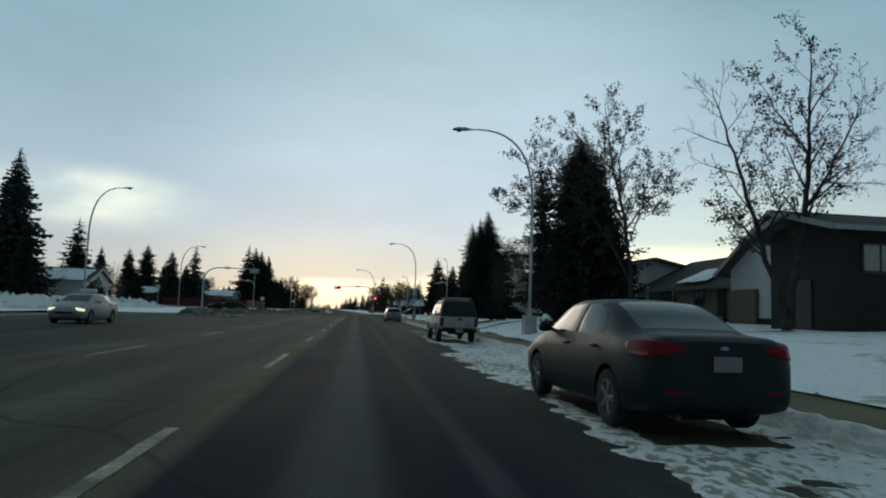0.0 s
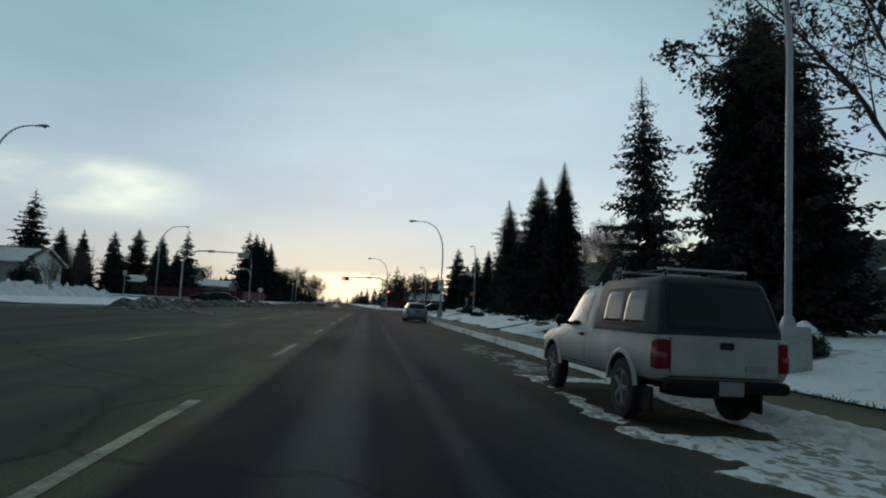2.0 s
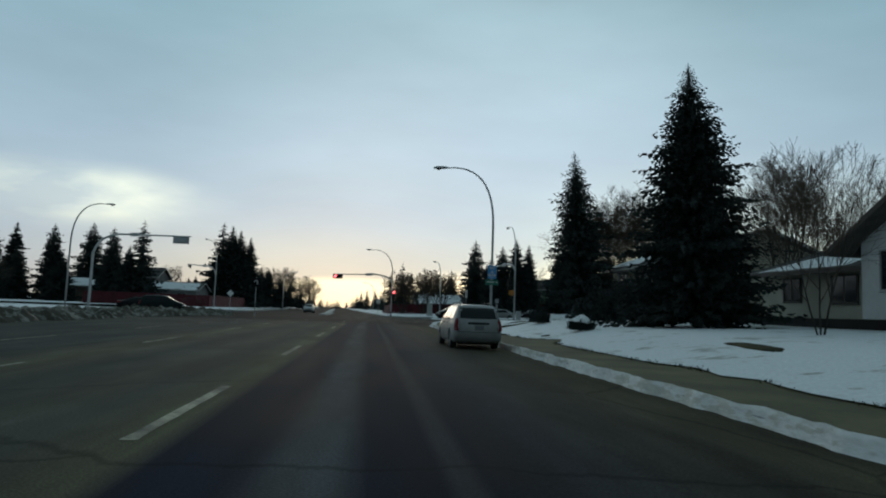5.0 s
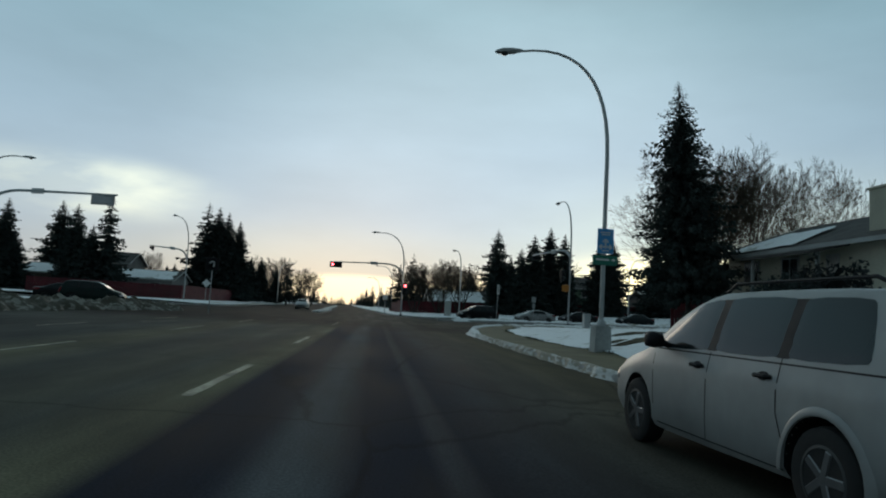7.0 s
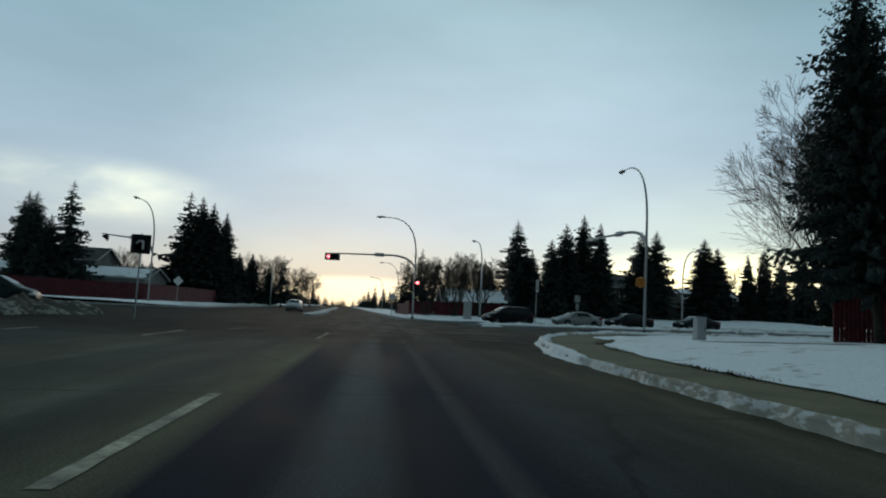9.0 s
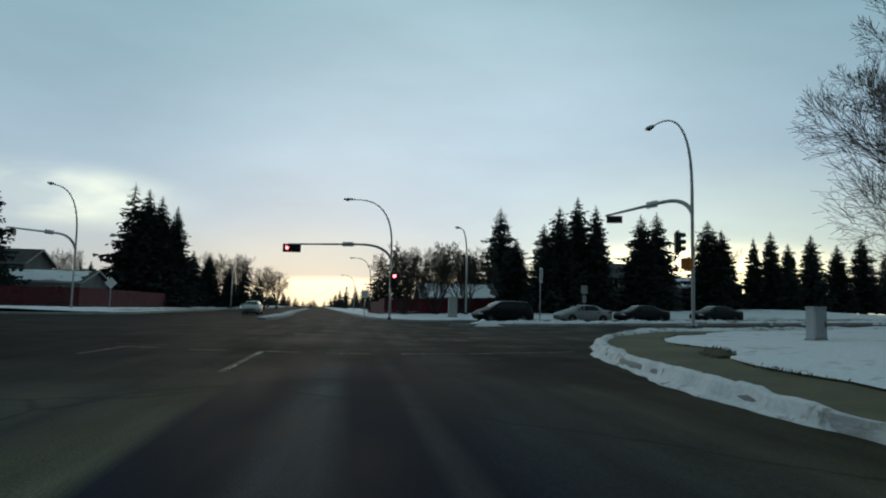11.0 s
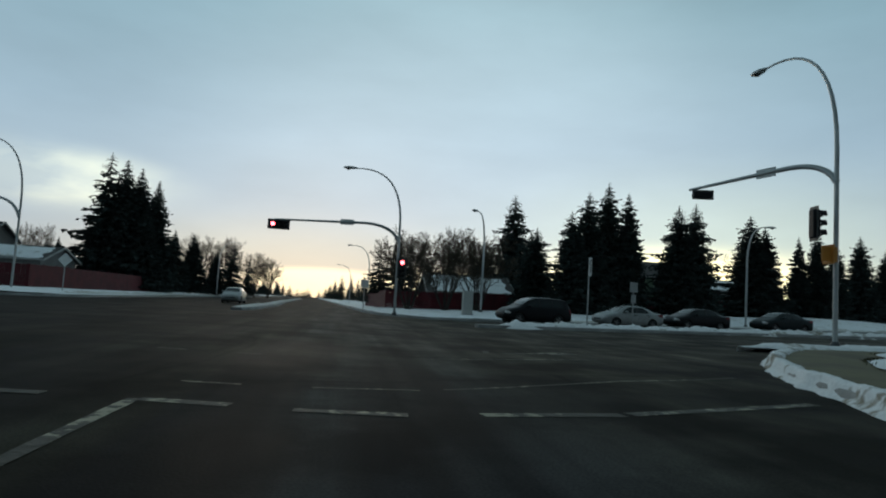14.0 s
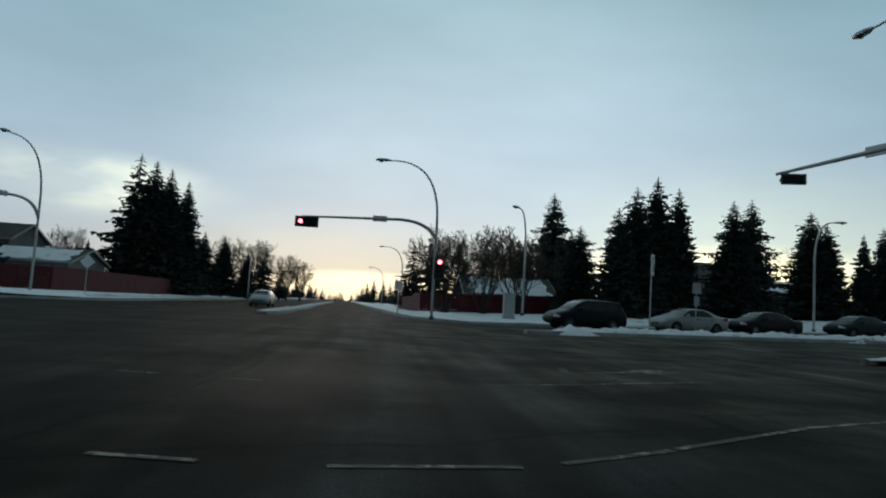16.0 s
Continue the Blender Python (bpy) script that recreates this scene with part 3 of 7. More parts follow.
def kerb(poly, name, label):
    """A concrete kerb: a real step up from the road, with a rounded nose."""
    def z(x, y, d):
        return road_z(x, y) + {0.0: -0.03, 0.01: 0.10, 0.04: 0.145, 0.20: 0.15, 0.36: 0.12}[d]
    strip(densify(poly, 2.0), [0.0, 0.01, 0.04, 0.20, 0.36], z, name, CONCRETE, label, "kerb")


for k, n in ((KERB_SE, "kerb_south_east"), (KERB_NE, "kerb_north_east"), (KERB_SW, "kerb_south_west"), (KERB_NW, "kerb_north_west")):
    kerb(k, n, "grey concrete kerb along the asphalt road")
walk_line = densify(KERB_SE, 1.2)
strip(walk_line, [0.20, 0.7, 1.3, 1.75, 2.1, 2.8, 3.6], lambda x, y, d: (road_z(x, y) + 0.155 if d < 1.7 else lawn_z(x, y) - 0.035), "pavement", SANDY_WALK, "sand-strewn pavement behind the kerb", "pavement")


def ridge(name, poly, width, height, mat, label, category, seed, lump=1.0, across=9, lift=0.0):
    """A heap of ploughed snow along a line: lumpy, tapering to nothing at its ends and sides."""
    s = Solid()
    pts = densify(poly, 0.16)
    n = len(pts)
    for i, p in enumerate(pts):
        a, b = Vector(pts[max(i - 1, 0)]), Vector(pts[min(i + 1, n - 1)])
        t = (b - a).normalized()
        end = smoothstep(0, 9, i) * smoothstep(n - 1, n - 10, i)
        wv = width * (0.75 + 0.45 * noise.noise((i * 0.063, seed, 0)) + 0.25 * noise.noise((i * 0.31, seed, 2))) * max(0.15, end)
        for j in range(across):
            u = j / (across - 1) * 2 - 1
            x, y = p[0] + t.y * u * wv / 2, p[1] - t.x * u * wv / 2
            x += 0.12 * noise.noise((x * 1.5, y * 1.5, seed))
            base = road_z(x, y) + lift * smoothstep(-0.5, -0.08, u)
            prof = (1 - u * u) ** 0.7 if abs(u) < 1 else 0
            h = height * end * prof * (0.62 + 0.75 * lump * noise.noise((x * 0.8, y * 0.8, seed + 4)) + 0.35 * noise.noise((x * 3.1, y * 3.1, seed)) + 0.25 * noise.noise((x * 8.0, y * 8.0, seed)))
            s.v.append((x, y, base - (0.02 if abs(u) < 0.99 else 0.05) + max(0.0, h)))
    for i in range(n - 1):
        for j in range(across - 1):
            a = i * across + j
            s.f.append((a, a + 1, a + 1 + across, a + across))
    return tagged(part(name, s, mat, smooth=70), label, category, kind="stuff")


# bare asphalt under the parked cars: ice cut away to imitate deep contact shade
BARE = ((2.75, 4.5, 7.4, 12.2), (3.05, 4.75, 26.9, 32.2))


def sheet_patch(name, inner, outer, y0, y1, z0, mat, label, category, seed, step=0.1):
    """A thin, ragged sheet of ice and trodden snow on the road between two lines x = inner(y) and x = outer(y)."""
    s = Solid()
    rows, cols = int((y1 - y0) / step), 18
    for i in range(rows + 1):
        y = y0 + i * step
        a, b = inner(y), outer(y)
        for j in range(cols + 1):
            u = j / cols
            x = a + (b - a) * u
            edge = min(1.0, max(0.0, 5.0 * u + 0.55 * noise.noise((x * 2.6, y * 1.3, seed + 3)))) * min(1.0, (i + 0.2) / 8) * min(1.0, (rows - i + 0.2) / 8)
            for x0, x1, ya, yb in BARE:
                edge *= 1 - min(1.0, max(0.0, 4 * min(x - x0, x1 - x, y - ya, yb - y) + 0.5 * noise.noise((x * 2, y * 2, 9))))
            h = -0.03 * (edge < 0.05) + edge * (0.045 + 0.035 * noise.noise((x * 0.9, y * 0.9, seed)) + 0.03 * noise.noise((x * 3, y * 3, seed)) + 0.022 * noise.noise((x * 8, y * 3.6, seed + 6)))
            s.v.append((x, y, z0 + road_z(x, y) - 0.012 + h))
    w = cols + 1
    s.f = [(i * w + j, i * w + j + 1, (i + 1) * w + j + 1, (i + 1) * w + j) for i in range(rows) for j in range(cols)]
    return tagged(part(name, s, mat, smooth=70), label, category, kind="stuff")


def wavy(x, amp, freq, seed):
    return lambda y: x + amp * noise.noise((y * freq, seed, 0)) + amp * 0.5 * noise.noise((y * freq * 4, seed, 5)) + 0.16 * noise.noise((y * 2.3, seed, 8)) + 0.12 * noise.noise((y * 6.1, seed, 9))


sheet_patch("roadside_ice", wavy(2.35, 0.55, 0.22, 1), lambda y: 5.0, -8, 21, 0.0, ICY_SNOW, "trodden icy snow with sand beside the kerb", "snow", 1)
sheet_patch("roadside_ice", wavy(2.9, 0.9, 0.3, 2), lambda y: 5.0, 20.5, 33, 0.0, ICY_SNOW, "broken icy snow under the parked pickup", "snow", 2)
sheet_patch("roadside_ice", wavy(2.9, 0.6, 0.3, 3), lambda y: 4.2 - 0.02 * (y - 33), 31.5, 43, -0.034, SLUSH, "thin streaks of icy slush beside the kerb", "snow", 3)
ridge("snow_ridge", [(4.96, -8), (4.98, 20), (4.95, 33)], 0.9, 0.14, KERB_SNOW, "grey ploughed snow lying along the kerb", "snow", 11, 0.6, lift=0.19)
ridge("snow_ridge", [(4.94, 31), (4.97, 45), (4.95, 60), (4.96, 70)], 0.38, 0.06, KERB_SNOW, "grey ploughed snow lying along the kerb", "snow", 12, 0.6, lift=0.19)
ridge("snow_ridge", [(4.95, 71), (4.97, 84), (4.95, 94.5), (4.96, 96)], 0.38, 0.05, GUTTER_SNOW, "grey ploughed snow lying along the kerb", "snow", 13, 0.6, lift=0.19)
corner = [tuple(p) for p in offset(arc((KERB_X, 97), (5.9, 113.6), (18, near_kerb(18)), 24), 0.08)]
ridge("snow_ridge", [(5.0, 95.2), (5.02, 96.4)] + corner[0:21], 0.66, 0.12, PLOUGHED, "white ploughed snow round the street corner", "snow", 14, 0.5, 11, lift=0.19)
ridge("snow_ridge", [tuple(p) for p in offset([(12.0, near_kerb(12.0)), (20, near_kerb(20)), (30, near_kerb(30)), (44, near_kerb(44))], 1.2)], 2.5, 0.17, PLOUGHED, "white ploughed snow beside the cross street", "snow", 15, 0.5, 9, lift=0.19)
ridge("snow_bank", [(-14.2, 62), (-16.2, 74), (-16.4, 90), (-16.0, 104), (-13.5, 113.3)], 4.2, 0.74, DIRTY_SNOW, "dirty grey-brown ploughed snow bank with grit", "snow bank", 21, 0.9, 15)
ridge("snow_bank", [(-21.8, -10), (-21.9, 20), (-22.3, 50), (-23, 62)], 3.0, 0.75, KERB_SNOW, "white snow bank along the opposite kerb", "snow bank", 22, 0.6, 11)
ridge("snow_bank", [(-27.8, 40), (-27.4, 56), (-26.4, 70), (-25.6, 86)], 6.4, 1.75, SNOW, "high white snow bank on the opposite verge", "snow bank", 24, 0.25, 15)
ridge("snow_bank", [(-9.0, 61), (-11.5, 64.5), (-13.5, 60)], 2.0, 0.28, DIRTY_SNOW, "low heap of dirty snow on the road", "snow bank", 23, 0.9, 9)


def marking(name, x0, y0, x1, y1, width, label):
    """One painted line on the road, worn at its edges."""
    s = Solid()
    a, b = Vector((x0, y0)), Vector((x1, y1))
    d = (b - a)
    n = max(2, int(d.length / 0.35))
    t = d.normalized()
    side = Vector((t.y, -t.x)) * width / 2
    for i in range(n + 1):
        p = a + d * i / n
        for sg in (-1, 1):
            q = p + side * sg * (0.88 + 0.25 * noise.noise((p.x * 3, p.y * 3, sg)))
            s.v.append((q.x, q.y, road_z(q.x, q.y) + 0.006))
    s.f = [(2 * i, 2 * i + 1, 2 * i + 3, 2 * i + 2) for i in range(n)]
    return tagged(part(name, s, PAINT if name == "lane_dash" else WORN_PAINT), label, "road marking", "road markings", "structure")


for k in range(-5, 9):
    marking("lane_dash", -1.7, 4.1 + 10 * k, -1.7, 7.9 + 10 * k, 0.15, "worn pale dash between two lanes")
for k in range(-4, 9):
    y = 15.8 + 10.25 * k
    x = -5.5 - 0.35 * smoothstep(40, 75, y)
    marking("lane_dash", x, y, x, y + 3.8, 0.13, "worn pale dash between two lanes")
for k in range(4):
    y = 66 + 10 * k
    marking("lane_dash", -9.0, y, -9.0, y + 3.2, 0.13, "worn pale dash of a turning lane")
marking("lane_line", -1.72, 100.4, -1.7, 105.1, 0.14, "worn pale line end before the crossing")
marking("lane_line", -5.0, 103.6, -4.85, 106.2, 0.15, "worn pale line end before the crossing")
for x0, y0, x1, y1 in ((-1.65, 105.1, -0.85, 104.95), (-0.3, 104.8, 0.7, 104.75), (1.4, 104.9, 2.9, 105.2), (3.0, 105.25, 6.1, 106.6), (-3.3, 105.3, -2.5, 105.25), (-5.1, 106.0, -4.1, 105.9)):
    marking("stop_line", x0, y0, x1, y1, 0.22, "broken worn stop line across the lanes")
for x0, y0, x1, y1 in ((-1.6, 106.4, -0.95, 106.3), (-0.2, 106.28, 1.0, 106.42), (1.3, 106.55, 2.3, 107.1), (2.35, 107.15, 4.2, 108.35), (4.25, 108.4, 6.9, 109.6), (-2.9, 110.4, -2.4, 110.3), (-1.6, 110.15, -1.2, 110.1), (1.4, 110.6, 3.0, 111.3), (3.05, 111.35, 5.6, 112.6), (-5.4, 107.0, -4.2, 106.9)):
    marking("crossing_line", x0, y0, x1, y1, 0.085, "worn thin line of the pedestrian crossing")
for x0, y0, x1, y1, w in ((3.6, 113.1, 4.8, 113.75, 0.22), (4.75, 113.7, 5.6, 114.2, 0.62), (3.2, 112.9, 3.35, 113.7, 0.16), (-8.3, 92.2, -7.6, 94.6, 0.3)):
    marking("lane_arrow", x0, y0, x1, y1, w, "worn white turning arrow on the asphalt")



def bare_patch(x, y, rx, ry, turn, seed):
    """A patch of thawed, trampled grass in the snow, ragged at its rim."""
    s = Solid()
    n = 40
    rings = [(0.02, 0.022), (0.45, 0.022), (0.8, 0.02), (1.0, 0.012), (1.12, -0.06)]
    c, d = math.cos(radians(turn)), math.sin(radians(turn))
    loops = []
    for f, h in rings:
        loop = []
        for j in range(n):
            a = 6.283 * j / n
            r = f * (1 + 0.35 * noise.noise((math.cos(a) * 1.6, math.sin(a) * 1.6, seed)) + 0.22 * noise.noise((math.cos(a) * 6, math.sin(a) * 6, seed)))
            u, v = math.cos(a) * rx * r, math.sin(a) * ry * r
            px, py = x + u * c - v * d, y + u * d + v * c
            loop.append((px, py, lawn_z(px, py) + h))
        loops.append(loop)
    s.loft(list(reversed(loops)))
    return tagged(part("grass_patch", s, GRASS, smooth=60), "thawed yellowish grass showing through the snow", "grass", kind="stuff")


for k, row in enumerate(((10.8, 91.0, 1.7, 0.55, 20), (8.2, 22.9, 1.6, 0.16, 14), (11.5, 23.6, 2.0, 0.15, 10), (14.8, 24.1, 1.5, 0.12, 8), (8.0, 103.0, 0.9, 0.3, 70), (7.9, 76.5, 0.8, 0.2, 80), (9.5, 55.5, 1.8, 0.35, 75), (8.2, 88.2, 0.8, 0.3, 30), (12.2, 46.4, 1.4, 0.4, 5), (9.6, 63.5, 1.2, 0.22, 85), (11.5, 59.6, 7.2, 0.12, 43), (9.4, 43.8, 4.2, 0.32, 44), (9.0, 50.2, 1.7, 0.8, 35), (9.0, 87.6, 1.3, 0.45, 35), (12.6, 99.7, 2.2, 0.4, -15))):
    bare_patch(*row, k)


def grass_fringe():
    """Withered blades and clods along the ragged edge between the pavement and the snow."""
    rnd = random.Random(41)
    s = Solid()
    edge = [p for p in LAWN_EDGE if -4 < p[1] < 117 and p[0] < 16]
    for a, b in zip(edge, edge[1:]):
        n = int(math.dist(a, b) / 0.022)
        for i in range(n):
            f = rnd.random()
            x, y = a[0] + (b[0] - a[0]) * f, a[1] + (b[1] - a[1]) * f
            thick = noise.noise((x * 0.5, y * 0.5, 12.0)) + 0.5 * noise.noise((x * 2.2, y * 2.2, 3.0))
            if thick < -0.12 + 0.5 * rnd.random():
                continue
            x, y = x + rnd.gauss(-0.04, 0.07), y + rnd.gauss(0, 0.05)
            z = lawn_z(x, y) - 0.01
            h, t = rnd.uniform(0.03, 0.085), rnd.uniform(0, 6.283)
            w, lx, ly = 0.016, rnd.gauss(0, 0.04), rnd.gauss(0, 0.04)
            v = len(s.v)
            s.v += [(x - math.cos(t) * w, y - math.sin(t) * w, z), (x + math.cos(t) * w, y + math.sin(t) * w, z), (x + lx, y + ly, z + h)]
            s.f.append((v, v + 1, v + 2))
    me = bpy.data.meshes.new("grass_fringe")
    me.from_pydata(s.v, [], s.f)
    tagged(part("grass_fringe", me, GRASS), "withered grass along the edge of the snow", "grass", kind="stuff")


grass_fringe()


# ---- trees ----
def spruce_mesh(seed, spread, density, droop=0.35, ragged=0.3, bare=0.09, power=0.82, fine=1.0):
    """A unit-high spruce crown: whorls of drooping limbs set with many small needle sprays."""
    rnd = random.Random(seed)
    s = Solid()
    levels = int(40 * density * (1 + (fine - 1) * 0.45))
    for i in range(levels):
        u = (i + rnd.random() * 0.6) / levels
        z = bare + (1 - bare) * u ** 0.92
        reach = spread * ((1 - u) ** power) * (1 + ragged * (rnd.random() - 0.5)) + 0.006
        k = max(4, int((6 + 7 * (1 - u)) * min(1.3, density) * (1 + (fine - 1) * 0.35)))
        a0 = rnd.random() * 6.28
        for j in range(k):
            a = a0 + 6.283 * j / k + rnd.uniform(-0.25, 0.25)
            r = reach * rnd.uniform(0.72, 1.12)
            if rnd.random() < 0.06 * ragged * 3:
                r *= 1.35
            lift = rnd.uniform(-0.5, 0.5) * (1 - bare) / levels
            d = Vector((math.cos(a), math.sin(a), 0))
            side = Vector((-d.y, d.x, 0))
            n = max(3, int((3 + r * 42) * fine))
            for q in range(n):
                w = (q + rnd.random()) / n
                p = d * r * w + Vector((0, 0, z - droop * r * w * (1.25 - w * 0.75) + rnd.uniform(-0.004, 0.004) * fine + lift))
                size = (0.012 + 0.026 * (1 - w) * r / spread + 0.012 * (r / spread)) * rnd.uniform(0.8, 1.5) / fine ** 0.75 * (0.3 + 0.7 * min(1.0, (1 - u) / 0.22))
                yaw = rnd.uniform(-1.0, 1.0)
                f = (d * math.cos(yaw) + side * math.sin(yaw)) * size * 1.25
                c = (side * math.cos(yaw) - d * math.sin(yaw)) * size * 0.75
                t = Vector((0, 0, rnd.uniform(-0.9, 0.25) * size))
                h = Vector((0, 0, -size * rnd.uniform(0.3, 0.95)))
                v = len(s.v)
                s.v += [tuple(p - c * 0.6), tuple(p + f + t), tuple(p + c * 0.6), tuple(p + f * 0.4 + h)]
                s.f += [(v, v + 1, v + 2), (v, v + 3, v + 1), (v + 2, v + 1, v + 3)]
    v = len(s.v)
    s.v += [(0.005, 0, 0.93), (-0.004, 0.005, 0.93), (-0.004, -0.005, 0.93), (0, 0, 1.015)]
    s.f += [(v, v + 1, v + 3), (v + 1, v + 2, v + 3), (v + 2, v, v + 3)]
    me = bpy.data.meshes.new("crown")
    me.from_pydata(s.v, [], s.f)
    return me


def trunk_mesh(r=0.014):
    s = Solid()
    s.tube([(0, 0, -0.03), (0, 0, 0.02), (0.002, 0, 0.3), (0, 0.002, 0.7), (0, 0, 0.97)], [r * 1.35, r * 1.05, r * 0.8, r * 0.4, r * 0.05], 8)
    return s.mesh("trunk", 60)


SPRUCES = {}
for kind_, args in {"slim": (3, 0.185, 1.15, 0.3, 0.45, 0.05, 0.68, 1.25), "broad": (5, 0.25, 1.15, 0.3, 0.45, 0.05, 0.7, 1.25), "ragged": (7, 0.27, 0.9, 0.30, 0.75), "dense": (11, 0.25, 1.35, 0.42, 0.3), "spire": (13, 0.13, 1.15), "far": (17, 0.23, 0.6), "far_slim": (19, 0.16, 0.6), "cedar": (23, 0.235, 1.5, 0.20, 0.4, 0.05, 0.42, 3.0), "fine_dense": (29, 0.25, 1.05, 0.34, 0.45, 0.10, 0.68, 2.9), "fine_ragged": (31, 0.25, 0.60, -0.10, 1.0, 0.07, 0.80, 2.5), "fine_high": (41, 0.27, 0.85, 0.34, 0.5, 0.16, 0.72, 2.6), "fine_broad": (37, 0.26, 1.15, 0.34, 0.45, 0.05, 0.70, 2.6)}.items():
    SPRUCES[kind_] = (spruce_mesh(*args), trunk_mesh())
TREE_COUNT = [0]


def spruce(kind, x, y, top, label, z=None, widen=1.0, mat=None, group="spruces", lean=0.0):
    z = lawn_z(x, y) if z is None else z
    TREE_COUNT[0] += 1
    h = top - z
    crown, trunk = SPRUCES[kind]
    if mat is not None and mat is not NEEDLES:
        crown = crown.copy()
        crown.materials.clear()
        crown.materials.append(mat)
    m = Matrix.LocRotScale((x, y, z), Euler((0, 0, TREE_COUNT[0] * 2.4)), (h * widen, h * widen, h))
    if lean:
        m = Matrix.Translation((x, y, z)) @ Matrix.Rotation(radians(lean), 4, "Y") @ Matrix.Translation((-x, -y, -z)) @ m
    ob = thing("spruce_tree", label, "tree", m, group)
    part("trunk", trunk, BARK, ob)
    part("crown", crown, mat or NEEDLES, ob)
    return ob


def fan_tree(name, x, y, height, seed, label, width=6.0, stems=5, trunk_r=0.1, twig_r=0.008, depth=4, kids=5, z=None):
    """A leafless tree whose straight limbs fan out from the foot and fork into ever finer twigs that turn upwards."""
    rnd = random.Random(seed)
    wood, twigs = Solid(), Solid()

    def grow(p, d, length, r, level):
        n = 5 if level > 1 else 3
        pts, rr, q, dd = [p], [max(r, twig_r)], p.copy(), d.copy()
        for i in range(n):
            dd = (dd + Vector((rnd.gauss(0, 0.035), rnd.gauss(0, 0.035), 0.045 if level < depth else 0.02))).normalized()
            q = q + dd * length / n
            pts.append(q.copy())
            rr.append(max(twig_r, r * (1 - 0.72 * (i + 1) / n)))
        (wood if r > 0.026 else twigs).tube(pts, rr, 6 if r > 0.05 else 4 if r > 0.026 else 3, False)
        if level == 0:
            return
        turn = rnd.uniform(0, 6.283)
        for k in range(kids):
            w = 0.22 + 0.76 * (k + rnd.random() * 0.8) / kids
            f = w * n
            i = min(n - 1, int(f))
            at = pts[i].lerp(pts[i + 1], f - i)
            ax = (pts[i + 1] - pts[i]).normalized()
            turn += 2.4 + rnd.uniform(-0.5, 0.5)
            side = ax.cross(Vector((math.cos(turn), math.sin(turn), 0.3))).normalized()
            ang = radians(rnd.uniform(20, 42))
            grow(at, (ax * math.cos(ang) + side * math.sin(ang)).normalized(), length * (0.72 - 0.36 * w) * rnd.uniform(0.75, 1.15), r * (1 - 0.72 * w) * 0.66, level - 1)

    for st in range(stems):
        a = 6.283 * (st + rnd.uniform(-0.3, 0.3)) / stems
        tilt = math.atan(width / height * 0.62) * (0.25 + 0.75 * ((st * 0.618) % 1.0))
        d = Vector((math.cos(a) * math.sin(tilt), math.sin(a) * math.sin(tilt), math.cos(tilt)))
        p = Vector((math.cos(a) * 0.03 * stems, math.sin(a) * 0.03 * stems, -0.12))
        grow(p, d, height * 0.80 * (0.75 + 0.25 * math.cos(tilt)), trunk_r * rnd.uniform(0.8, 1.1), depth)
    z = lawn_z(x, y) if z is None else z
    top = max(p[2] for p in twigs.v)
    f = height / top
    ob = thing(name, label, "tree", Matrix.LocRotScale((x, y, z), Euler((0, 0, 0)), (f, f, f)), "bare trees")
    for nm, sol, mat in (("trunk", wood, BARK), ("crown", twigs, TWIG)):
        me = bpy.data.meshes.new(nm)
        me.from_pydata(sol.v, [], sol.f)
        part(nm, me, mat, ob)
    return ob


